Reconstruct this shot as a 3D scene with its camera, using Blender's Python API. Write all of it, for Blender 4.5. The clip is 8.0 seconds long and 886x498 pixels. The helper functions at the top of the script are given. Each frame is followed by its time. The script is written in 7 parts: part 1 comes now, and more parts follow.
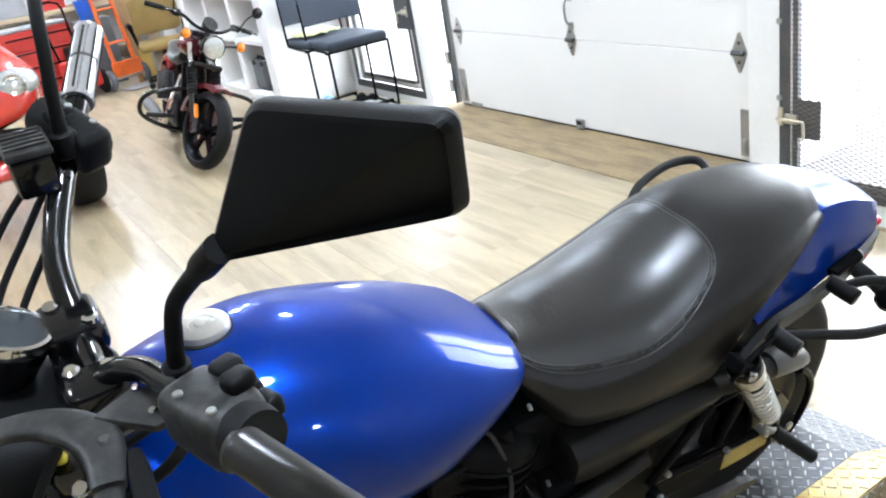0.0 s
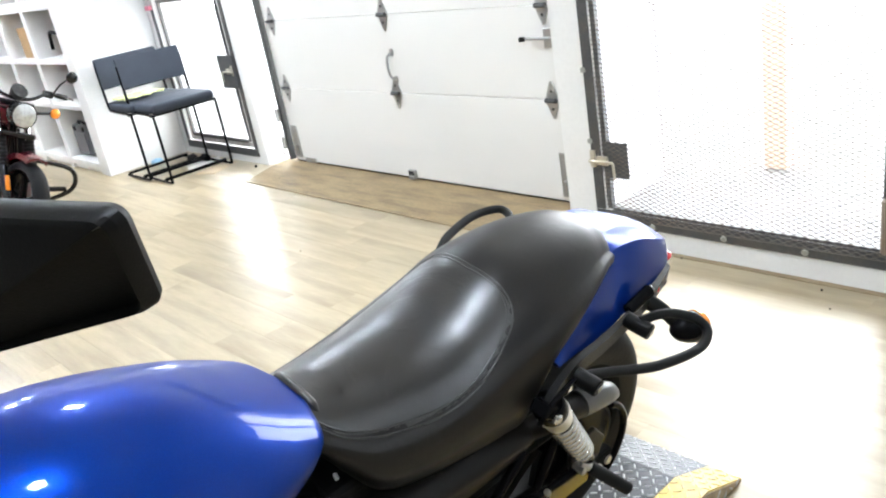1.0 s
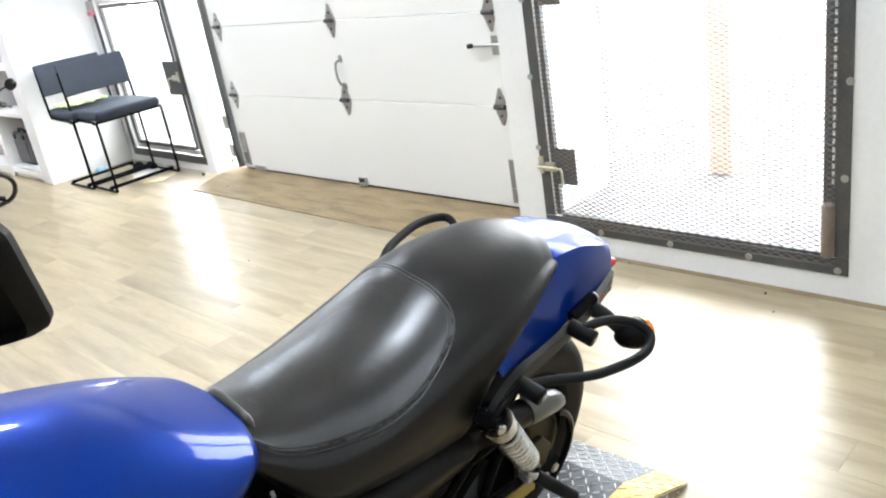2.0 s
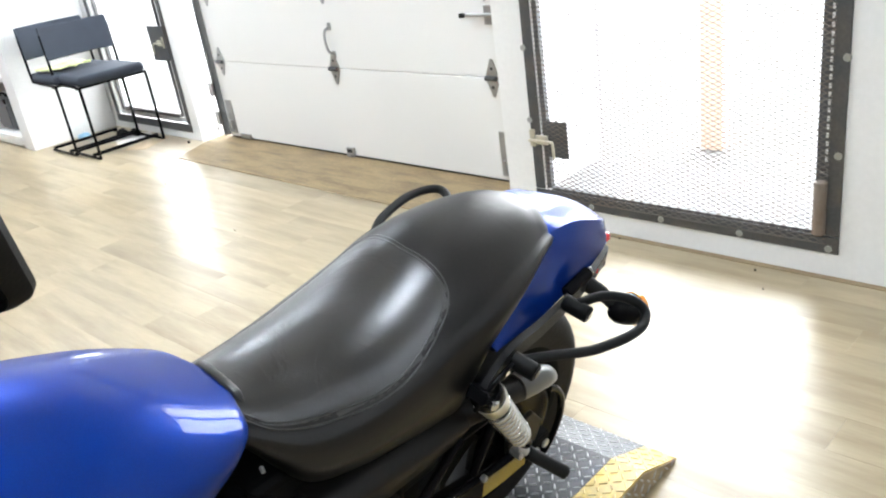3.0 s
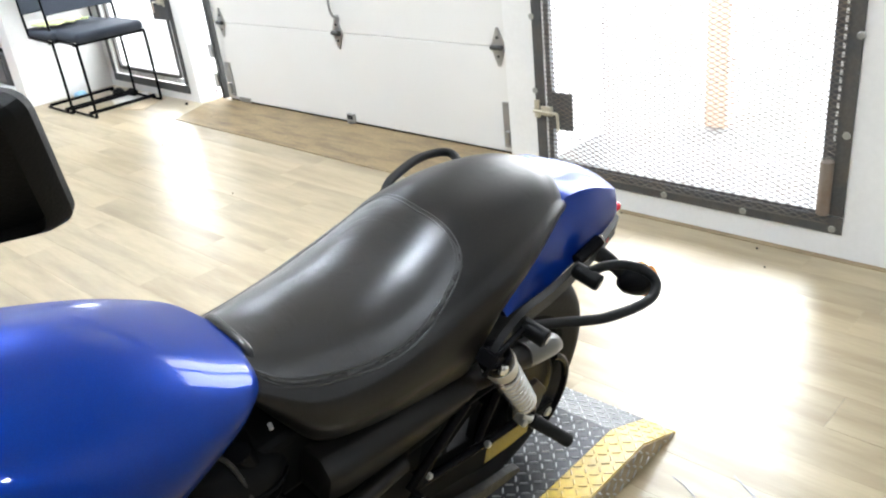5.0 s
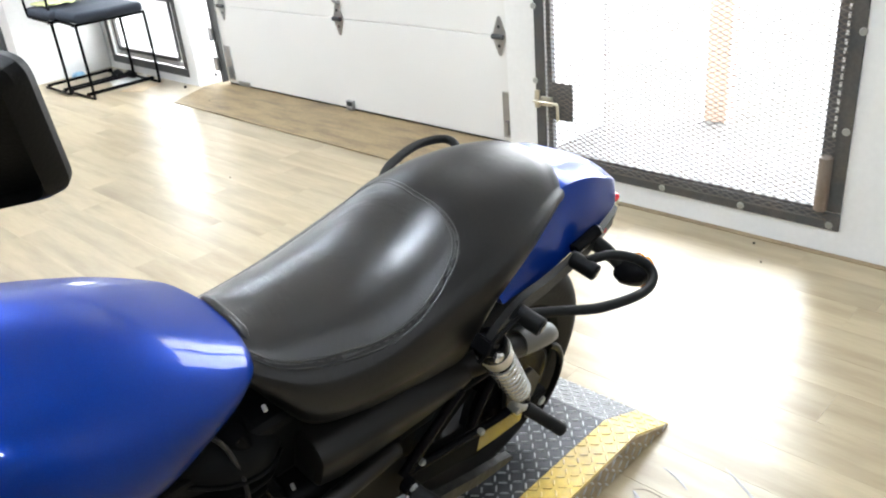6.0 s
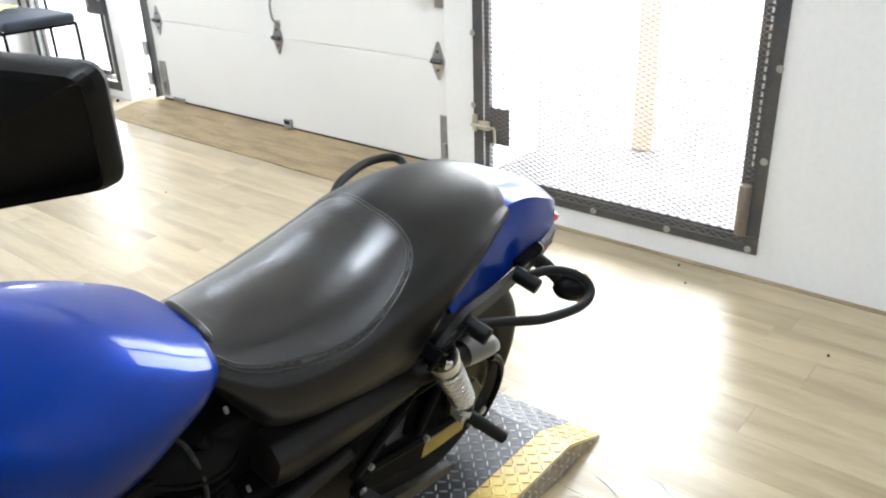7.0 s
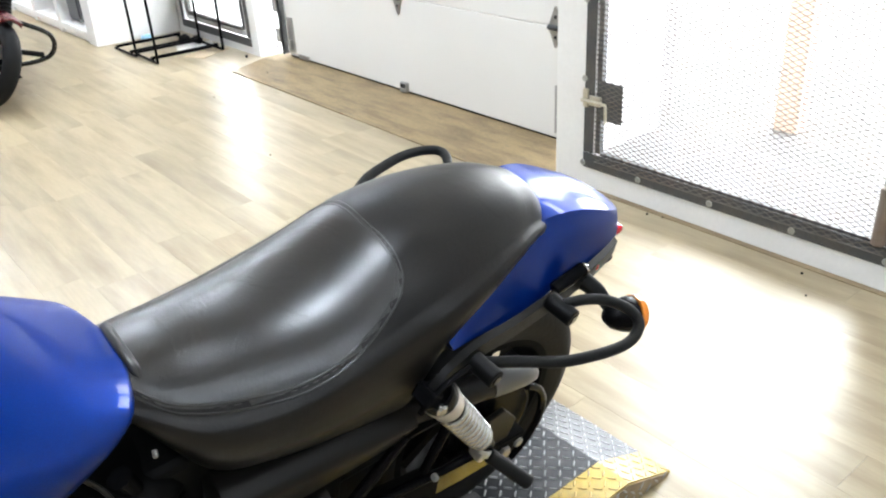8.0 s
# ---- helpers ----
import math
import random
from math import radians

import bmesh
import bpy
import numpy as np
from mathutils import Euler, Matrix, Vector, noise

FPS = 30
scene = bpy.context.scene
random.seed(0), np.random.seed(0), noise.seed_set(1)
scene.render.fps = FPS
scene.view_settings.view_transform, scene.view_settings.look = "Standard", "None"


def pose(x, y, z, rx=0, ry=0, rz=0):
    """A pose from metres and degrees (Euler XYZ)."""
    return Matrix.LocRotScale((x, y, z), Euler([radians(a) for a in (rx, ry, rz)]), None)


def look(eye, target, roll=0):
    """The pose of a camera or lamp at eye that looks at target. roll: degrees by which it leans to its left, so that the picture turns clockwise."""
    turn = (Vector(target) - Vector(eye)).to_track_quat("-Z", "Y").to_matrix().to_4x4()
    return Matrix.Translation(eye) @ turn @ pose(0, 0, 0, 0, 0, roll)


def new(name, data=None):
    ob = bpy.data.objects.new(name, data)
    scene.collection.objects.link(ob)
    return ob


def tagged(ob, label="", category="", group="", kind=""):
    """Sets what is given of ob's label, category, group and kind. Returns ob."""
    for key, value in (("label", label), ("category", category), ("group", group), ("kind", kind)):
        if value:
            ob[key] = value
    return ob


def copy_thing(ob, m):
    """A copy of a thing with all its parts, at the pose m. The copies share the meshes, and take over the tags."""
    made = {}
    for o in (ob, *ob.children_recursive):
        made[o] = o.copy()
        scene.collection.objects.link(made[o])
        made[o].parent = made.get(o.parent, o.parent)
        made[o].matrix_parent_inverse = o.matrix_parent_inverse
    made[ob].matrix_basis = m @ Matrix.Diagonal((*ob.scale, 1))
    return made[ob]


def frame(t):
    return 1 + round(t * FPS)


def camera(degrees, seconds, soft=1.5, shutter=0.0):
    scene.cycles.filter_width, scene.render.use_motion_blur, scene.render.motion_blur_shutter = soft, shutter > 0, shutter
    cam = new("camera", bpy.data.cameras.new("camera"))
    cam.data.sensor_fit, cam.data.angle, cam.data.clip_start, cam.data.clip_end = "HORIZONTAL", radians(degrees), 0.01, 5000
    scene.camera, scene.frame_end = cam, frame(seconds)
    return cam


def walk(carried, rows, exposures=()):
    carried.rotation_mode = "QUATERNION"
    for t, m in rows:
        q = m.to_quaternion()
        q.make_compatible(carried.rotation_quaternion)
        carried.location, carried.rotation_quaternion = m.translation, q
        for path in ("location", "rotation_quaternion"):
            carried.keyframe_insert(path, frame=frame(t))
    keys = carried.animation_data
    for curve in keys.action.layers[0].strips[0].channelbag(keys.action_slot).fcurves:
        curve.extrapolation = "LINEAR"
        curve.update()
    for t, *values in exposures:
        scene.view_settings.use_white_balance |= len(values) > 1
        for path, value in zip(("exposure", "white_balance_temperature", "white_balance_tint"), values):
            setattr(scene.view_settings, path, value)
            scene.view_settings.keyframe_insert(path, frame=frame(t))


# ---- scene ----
cam = camera(56.3, 8.0, soft=2.1)
PATH = [
    (0, (-0.115, -0.128, 1.434), (0.769, 1.483, 0.647), -10.1),
    (0.5, (-0.068, -0.157, 1.435), (1.004, 1.347, 0.668), -9.6),
    (0.7, (-0.057, -0.162, 1.437), (1.087, 1.307, 0.705), -9.6),
    (1, (-0.03, -0.171, 1.433), (1.164, 1.255, 0.698), -10.2),
    (1.5, (-0.009, -0.179, 1.428), (1.244, 1.2, 0.702), -10.2),
    (3, (0.01, -0.142, 1.417), (1.283, 1.174, 0.613), -8.5),
    (3.5, (0.007, -0.126, 1.404), (1.278, 1.171, 0.568), -7.7),
    (4, (0.0, -0.113, 1.397), (1.263, 1.178, 0.539), -7.2),
    (5.3, (-0.008, -0.104, 1.393), (1.254, 1.183, 0.526), -5.9),
    (5.5, (-0.009, -0.101, 1.385), (1.244, 1.179, 0.495), -5.0),
    (6, (-0.008, -0.106, 1.388), (1.251, 1.171, 0.502), -5.3),
    (6.5, (-0.032, -0.112, 1.407), (1.275, 1.146, 0.565), -3.6),
    (7, (-0.084, -0.122, 1.405), (1.308, 1.038, 0.558), -2.0),
    (7.2, (-0.086, -0.116, 1.398), (1.281, 1.045, 0.514), -3.8),
    (7.5, (-0.022, -0.104, 1.378), (1.248, 1.124, 0.439), -6.1),
    (7.7, (0.083, -0.093, 1.363), (1.241, 1.231, 0.413), -6.4),
    (7.8, (0.136, -0.091, 1.362), (1.245, 1.261, 0.392), -4.8),
    (8, (0.237, -0.119, 1.395), (1.345, 1.266, 0.469), -3.3),
]
EXPOSURES = [(0.0, 0.36, 6000, 10), (0.5, 0.30, 6150, 10), (1.0, 0.24, 6300, 10), (3.5, 0.21, 6350, 10), (8.0, 0.21, 6350, 10)]
walk(cam, [(t, look(eye, target, roll)) for t, eye, target, roll in PATH], EXPOSURES)

# ---- world and light ----
world = bpy.data.worlds.new("sky")
scene.world = world
world.use_nodes = True
wn = world.node_tree.nodes
sky = wn.new("ShaderNodeTexSky")
sky.sky_type = "NISHITA"
sky.sun_disc = False
sky.sun_elevation = radians(48)
sky.sun_rotation = radians(250)
world.node_tree.links.new(sky.outputs[0], wn["Background"].inputs[0])
wn["Background"].inputs[1].default_value = 0.12
sun = new("sun", bpy.data.lights.new("sun", "SUN"))
sun.data.energy = 3.0
sun.data.angle = radians(0.5)
sun.data.color = (1.0, 0.95, 0.88)
sun.matrix_world = look((-6, 3, 12), (0, 0, 0))
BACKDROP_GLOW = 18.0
LAMP_GLOW = 310.0

# ---- materials ----


def add_creases(m, scale, depth):
    """Soft irregular wrinkles below the fine grain."""
    n, l = m.node_tree.nodes, m.node_tree.links
    b = n["Principled BSDF"]
    co = n.new("ShaderNodeTexCoord")
    ns = n.new("ShaderNodeTexNoise")
    ns.inputs["Scale"].default_value = scale
    ns.inputs["Detail"].default_value = 4
    ns.inputs["Distortion"].default_value = 1.6
    l.new(co.outputs["Object"], ns.inputs["Vector"])
    cr = n.new("ShaderNodeMapRange")
    cr.inputs["From Min"].default_value = 0.47
    cr.inputs["From Max"].default_value = 0.53
    l.new(ns.outputs["Fac"], cr.inputs["Value"])
    bp = n.new("ShaderNodeBump")
    bp.inputs["Strength"].default_value = 0.5
    bp.inputs["Distance"].default_value = depth
    l.new(cr.outputs[0], bp.inputs["Height"])
    old = b.inputs["Normal"].links
    if old:
        l.new(bp.outputs[0], old[0].from_node.inputs["Normal"])
    else:
        l.new(bp.outputs[0], b.inputs["Normal"])


def material(name, base=(0.8, 0.8, 0.8), rough=0.5, metal=0.0, vary=0.0, scale=8.0, bump=0.0, bump_scale=60.0, dark=None, coat=0.0, emit=0.0, random_value=0.0, fine=0.0, spec=0.5, wear_rough=0.0, stretch=(1, 1, 1)):
    """Principled surface with stains at one scale, grain at a finer one, and fine relief."""
    m = bpy.data.materials.new(name)
    m.use_nodes = True
    nt = m.node_tree
    n, l = nt.nodes, nt.links
    b = n["Principled BSDF"]
    b.inputs["Roughness"].default_value = rough
    b.inputs["Metallic"].default_value = metal
    b.inputs["Specular IOR Level"].default_value = spec
    b.inputs["Coat Weight"].default_value = coat
    b.inputs["Coat Roughness"].default_value = 0.05
    if emit:
        b.inputs["Emission Color"].default_value = (*base, 1)
        b.inputs["Emission Strength"].default_value = emit
    co = n.new("ShaderNodeTexCoord")
    mp = n.new("ShaderNodeMapping")
    mp.inputs["Scale"].default_value = stretch
    l.new(co.outputs["Object"], mp.inputs["Vector"])
    dark = dark or tuple(c * 0.6 for c in base)
    big = n.new("ShaderNodeTexNoise")
    big.inputs["Scale"].default_value = scale
    big.inputs["Detail"].default_value = 5
    l.new(mp.outputs[0], big.inputs["Vector"])
    ramp = n.new("ShaderNodeMapRange")
    ramp.inputs["From Min"].default_value = 0.42
    ramp.inputs["From Max"].default_value = 0.72
    ramp.inputs["To Max"].default_value = vary
    l.new(big.outputs["Fac"], ramp.inputs["Value"])
    mix = n.new("ShaderNodeMix")
    mix.data_type = "RGBA"
    mix.inputs["A"].default_value = (*base, 1)
    mix.inputs["B"].default_value = (*dark, 1)
    l.new(ramp.outputs[0], mix.inputs["Factor"])
    colour = mix.outputs["Result"]
    small = n.new("ShaderNodeTexNoise")
    small.inputs["Scale"].default_value = bump_scale
    small.inputs["Detail"].default_value = 4
    l.new(mp.outputs[0], small.inputs["Vector"])
    if fine:
        m2 = n.new("ShaderNodeMix")
        m2.data_type = "RGBA"
        m2.blend_type = "MULTIPLY"
        fr = n.new("ShaderNodeMapRange")
        fr.inputs["From Min"].default_value = 0.3
        fr.inputs["From Max"].default_value = 0.7
        fr.inputs["To Min"].default_value = 1 - fine
        fr.inputs["To Max"].default_value = 1 + fine * 0.3
        l.new(small.outputs["Fac"], fr.inputs["Value"])
        m2.inputs["Factor"].default_value = 1
        l.new(colour, m2.inputs["A"])
        l.new(fr.outputs[0], m2.inputs["B"])
        colour = m2.outputs["Result"]
    if random_value:
        oj = n.new("ShaderNodeObjectInfo")
        sh = n.new("ShaderNodeVectorMath")
        sh.operation = "SCALE"
        sh.inputs[0].default_value = (37.0, 53.0, 0.0)
        l.new(oj.outputs["Random"], sh.inputs["Scale"])
        ad = n.new("ShaderNodeVectorMath")
        l.new(mp.outputs[0], ad.inputs[0])
        l.new(sh.outputs[0], ad.inputs[1])
        l.new(ad.outputs[0], big.inputs["Vector"])
        l.new(ad.outputs[0], small.inputs["Vector"])
        oi = n.new("ShaderNodeObjectInfo")
        rr = n.new("ShaderNodeMapRange")
        rr.inputs["To Min"].default_value = 1 - random_value
        rr.inputs["To Max"].default_value = 1 + random_value * 0.5
        l.new(oi.outputs["Random"], rr.inputs["Value"])
        m3 = n.new("ShaderNodeMix")
        m3.data_type = "RGBA"
        m3.blend_type = "MULTIPLY"
        m3.inputs["Factor"].default_value = 1
        l.new(colour, m3.inputs["A"])
        l.new(rr.outputs[0], m3.inputs["B"])
        colour = m3.outputs["Result"]
    l.new(colour, b.inputs["Base Color"])
    if wear_rough:
        wr = n.new("ShaderNodeMapRange")
        wr.inputs["To Min"].default_value = max(0.02, rough - wear_rough)
        wr.inputs["To Max"].default_value = min(1, rough + wear_rough)
        l.new(big.outputs["Fac"], wr.inputs["Value"])
        l.new(wr.outputs[0], b.inputs["Roughness"])
    if bump:
        bp = n.new("ShaderNodeBump")
        bp.inputs["Strength"].default_value = 0.6
        bp.inputs["Distance"].default_value = bump
        l.new(small.outputs["Fac"], bp.inputs["Height"])
        l.new(bp.outputs[0], b.inputs["Normal"])
    return m


M_WALL = material("white_paint", (0.82, 0.815, 0.80), 0.55, vary=0.25, scale=2.2, dark=(0.74, 0.73, 0.70), bump=0.0015, bump_scale=45, fine=0.03)
M_FILLCUT = material("fill_cut_grey", (0.27, 0.265, 0.255), 0.6, vary=0.25, scale=2.2, bump=0.0015, bump_scale=45, fine=0.03)
M_CEIL = material("ceiling_paint", (0.78, 0.77, 0.74), 0.8, vary=0.2, scale=1.5, bump=0.001)
M_DOOR = material("door_enamel", (0.755, 0.745, 0.715), 0.38, vary=0.22, scale=2.0, dark=(0.70, 0.685, 0.65), bump=0.0006, bump_scale=220, fine=0.03)
M_GALV = material("galvanised_steel", (0.42, 0.42, 0.41), 0.42, 0.85, vary=0.5, scale=30, dark=(0.35, 0.35, 0.34), bump=0.0004)
M_TRACK = material("track_steel", (0.055, 0.055, 0.054), 0.45, 0.3, vary=0.5, scale=14)
M_RUBBER = material("black_rubber", (0.009, 0.009, 0.009), 0.6, vary=0.4, scale=12, dark=(0.018, 0.018, 0.017), bump=0.0006, bump_scale=150, spec=0.14)
M_TYRE = material("tyre_rubber", (0.007, 0.007, 0.0075), 0.6, vary=0.5, scale=10, dark=(0.014, 0.013, 0.012), bump=0.001, bump_scale=90, spec=0.15)
M_GATE = material("gate_steel", (0.085, 0.088, 0.092), 0.5, 0.35, vary=0.6, scale=9, dark=(0.14, 0.12, 0.10), bump=0.0008, bump_scale=90, fine=0.15)
M_MESH = material("mesh_steel", (0.13, 0.12, 0.11), 0.5, 0.4, vary=0.5, scale=12, dark=(0.20, 0.13, 0.08))
M_BRASS = material("worn_zinc_latch", (0.62, 0.58, 0.48), 0.35, 0.85, vary=0.4, scale=40)
M_RUST = material("rusty_hinge_post", (0.23, 0.19, 0.155), 0.6, 0.2, vary=0.7, scale=14, dark=(0.16, 0.09, 0.05))
M_PLY = material("worn_plywood", (0.31, 0.222, 0.110), 0.5, vary=1.0, scale=5.0, dark=(0.150, 0.103, 0.050), bump=0.0008, bump_scale=70, fine=0.3, stretch=(3, 0.6, 1))
M_PLANK = material("oak_vinyl_plank", (0.425, 0.345, 0.215), 0.32, vary=1.0, scale=2.6, dark=(0.27, 0.205, 0.115), bump=0.0003, bump_scale=22, fine=0.10, random_value=0.11, wear_rough=0.05, stretch=(4.2, 0.5, 1), spec=0.85)
M_JOINT = material("floor_joint", (0.52, 0.45, 0.33), 0.4, vary=0.4)
M_SHELF = material("shelf_laminate", (0.84, 0.835, 0.815), 0.45, vary=0.3, scale=3, fine=0.03)
M_BLUE = material("blue_metallic_paint", (0.0022, 0.026, 0.210), 0.31, 0.45, vary=0.3, scale=500, dark=(0.0038, 0.038, 0.28), coat=0.46, bump_scale=900, fine=0.1, spec=0.0)
M_SEAT = material("black_leather", (0.0050, 0.0043, 0.0038), 0.36, vary=0.7, scale=6, dark=(0.014, 0.0115, 0.0098), bump=0.0004, bump_scale=260, fine=0.3, wear_rough=0.12, spec=0.82)
M_STITCH = material("seam_thread", (0.052, 0.049, 0.046), 0.5, vary=0.3, spec=0.3)
M_SEATREAR = material("matt_black_leather", (0.0060, 0.0051, 0.0046), 0.42, vary=0.7, scale=6, dark=(0.013, 0.0108, 0.0092), bump=0.0003, bump_scale=260, fine=0.25, wear_rough=0.08, spec=0.35)
add_creases(M_SEAT, 6.0, 0.0006)
add_creases(M_SEATREAR, 5.0, 0.00025)
M_PLASTIC = material("textured_black_plastic", (0.0035, 0.0035, 0.0035), 0.5, vary=0.4, scale=9, dark=(0.008, 0.0075, 0.007), bump=0.0004, bump_scale=500, spec=0.12)
M_COVER = material("satin_black_cover", (0.0060, 0.0053, 0.0047), 0.42, vary=0.5, scale=7, dark=(0.0115, 0.0098, 0.0084), bump=0.0003, bump_scale=400, spec=0.24)
M_BLACK = material("gloss_black_paint", (0.004, 0.004, 0.0045), 0.14, vary=0.3, scale=9, coat=0.25, spec=0.35)
M_SATIN = material("satin_black_steel", (0.004, 0.004, 0.0045), 0.26, 0.0, vary=0.4, scale=20, spec=0.06)
M_RIM = material("satin_black_rim", (0.005, 0.005, 0.005), 0.70, vary=0.4, scale=20, spec=0.05)
M_CHROME = material("chrome", (0.72, 0.72, 0.72), 0.09, 1.0, vary=0.2, scale=20)
M_ALU = material("brushed_aluminium", (0.62, 0.61, 0.58), 0.30, 0.85, vary=0.4, scale=25, dark=(0.45, 0.43, 0.40))
M_SPRING = material("silver_painted_spring", (0.74, 0.735, 0.72), 0.26, 0.9, vary=0.4, scale=30)
M_FIN = material("heat_black_fin", (0.003, 0.003, 0.003), 0.55, vary=0.4, scale=20, spec=0.10)
M_YELLOWLUG = material("yellow_worn_lug", (0.76, 0.58, 0.20), 0.36, 0.15, vary=0.6, scale=25, dark=(0.62, 0.56, 0.44))
# the brown in this bare plate is the floor's reflection, put into the colour
M_RAMPSIDE = material("bare_plate_floor_tint", (0.36, 0.285, 0.18), 0.36, 0.35, vary=0.7, scale=11, dark=(0.20, 0.155, 0.10), fine=0.2)
M_GREYCAST = material("grey_cast_metal", (0.022, 0.022, 0.021), 0.46, 0.25, vary=0.8, scale=55, dark=(0.062, 0.059, 0.055), bump=0.0010, bump_scale=120, spec=0.32)
M_GRIP = material("worn_grey_grip", (0.020, 0.019, 0.018), 0.30, 0.15, vary=0.6, scale=25, dark=(0.045, 0.042, 0.038), bump=0.0002, bump_scale=300)
M_MIRRORBACK = material("matt_black_moulding", (0.0035, 0.0035, 0.0035), 0.5, vary=0.5, scale=12, bump=0.0003, bump_scale=600, spec=0.16)
M_MIRROR = material("mirror_glass", (0.9, 0.9, 0.9), 0.02, 1.0)
M_AMBER = material("amber_lens", (0.85, 0.26, 0.02), 0.15, coat=0.6, vary=0.3, scale=90)
M_RED = material("red_lens", (0.62, 0.012, 0.02), 0.12, coat=0.7, vary=0.3, scale=60)
M_LENS = material("clear_lens", (0.62, 0.64, 0.64), 0.08, 0.55, vary=0.5, scale=45, dark=(0.30, 0.31, 0.32), coat=0.6)
M_DIAL = material("dial_face", (0.05, 0.055, 0.06), 0.15, coat=1.0)
M_PLATE = material("grey_diamond_plate", (0.068, 0.070, 0.076), 0.33, 0.5, vary=0.6, scale=12, dark=(0.11, 0.11, 0.114), bump=0.0003, fine=0.2)
M_LUG = material("worn_tread_lug", (0.56, 0.57, 0.58), 0.30, 0.75, vary=0.5, scale=20)
M_YELLOW = material("worn_yellow_paint", (0.66, 0.45, 0.06), 0.29, vary=0.6, scale=9, dark=(0.52, 0.39, 0.14), bump=0.0005, fine=0.2, spec=0.95)
M_NAVY = material("navy_upholstery", (0.028, 0.036, 0.052), 0.85, vary=0.35, scale=8, bump=0.0008, bump_scale=500, fine=0.2)
M_LIME = material("lime_cloth", (0.66, 0.69, 0.34), 0.85, vary=0.5, scale=14, bump=0.001, bump_scale=120)
M_GOLD = material("mustard_upholstery", (0.27, 0.18, 0.055), 0.85, vary=0.4, scale=9, bump=0.0008, bump_scale=400, fine=0.2)
M_MAROON = material("dark_red_metallic_paint", (0.12, 0.006, 0.014), 0.18, 0.3, vary=0.3, scale=400, coat=1.0)
M_REDPAINT = material("red_gloss_paint", (0.55, 0.028, 0.016), 0.20, vary=0.3, scale=6, coat=0.9)
M_REDCHEST = material("red_enamel", (0.52, 0.04, 0.03), 0.4, vary=0.4, scale=7)
M_ORANGE = material("orange_enamel", (0.72, 0.13, 0.02), 0.4, vary=0.5, scale=9, fine=0.15)
M_BLUEBIN = material("blue_plastic", (0.02, 0.10, 0.48), 0.45, vary=0.3, scale=9)
M_CARD = material("cardboard", (0.42, 0.27, 0.13), 0.8, vary=0.4, scale=8, fine=0.12)
M_GREYBOX = material("grey_plastic", (0.11, 0.115, 0.12), 0.5, vary=0.4, scale=9)
M_LIGHTGREY = material("pale_grey_metal", (0.42, 0.43, 0.44), 0.4, 0.4, vary=0.4, scale=8)
M_SMOKE = material("smoked_screen", (0.20, 0.21, 0.22), 0.10, vary=0.2, coat=0.5)
M_PAPER = material("paper", (0.78, 0.77, 0.74), 0.8, vary=0.3, scale=6)
M_LIGHTBLUE = material("pale_blue_wrapper", (0.28, 0.52, 0.72), 0.5, vary=0.4, scale=30)
M_PINK = material("pink_tag", (0.75, 0.25, 0.33), 0.6, vary=0.3)
M_LAMP = material("lamp_diffuser", (0.87, 0.955, 1.05), 0.5, emit=LAMP_GLOW)
M_SKYGLOW = material("daylight_backdrop_glow", (0.95, 0.985, 1.0), 0.9, emit=BACKDROP_GLOW)
M_CONCRETE = material("pale_concrete", (0.25, 0.246, 0.238), 0.8, vary=0.4, scale=2, bump=0.001, fine=0.1)
M_SILL = material("pale_worn_sill", (0.30, 0.298, 0.292), 0.75, vary=0.5, scale=5, bump=0.001, fine=0.12)
M_POST = material("faded_orange_post", (0.60, 0.44, 0.355), 0.7, vary=0.7, scale=5, dark=(0.64, 0.55, 0.48))
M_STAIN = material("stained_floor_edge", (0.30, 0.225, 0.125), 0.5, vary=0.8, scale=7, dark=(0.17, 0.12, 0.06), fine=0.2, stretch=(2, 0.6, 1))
M_CRACK = material("dark_floor_crack", (0.20, 0.155, 0.105), 0.7, vary=0.5, scale=30)
M_SCUFF = material("grey_floor_scuff", (0.33, 0.31, 0.28), 0.45, vary=0.6, scale=25)
M_PALEPOST = material("weathered_pale_post", (0.38, 0.375, 0.365), 0.7, vary=0.5, scale=5)
M_POLISHED = material("polished_dark_metal", (0.13, 0.122, 0.108), 0.14, 1.0, vary=0.4, scale=15)
M_GREYGUARD = material("grey_satin_moulding", (0.10, 0.10, 0.098), 0.35, vary=0.3, scale=15)
M_CARDPALE = material("pale_wood_board", (0.58, 0.46, 0.30), 0.6, vary=0.4, scale=5, fine=0.12, stretch=(1, 6, 6))
M_GOLDBOARD = material("yellow_board", (0.55, 0.36, 0.08), 0.6, vary=0.4, scale=6)
M_SILVERGRIP = material("silver_grip", (0.50, 0.50, 0.51), 0.26, 0.8, vary=0.4, scale=25)
M_BLUECUBE = material("clear_yellow_connector", (0.75, 0.60, 0.03), 0.4, vary=0.2)

# ---- mesh helpers ----


def part(name, bm, mat, parent=None, label="", smooth=None, mats=None):
    """Links a bmesh as one mesh object under a thing or under a part."""
    me = bpy.data.meshes.new(name)
    bmesh.ops.recalc_face_normals(bm, faces=bm.faces)
    bm.to_mesh(me)
    bm.free()
    for m in (mats or [mat]):
        me.materials.append(m)
    if smooth is not None:
        me.shade_smooth()
        me.set_sharp_from_angle(angle=radians(smooth))
    ob = new(name, me)
    if parent:
        ob.parent = parent
    if label:
        ob["label"] = label
    return ob


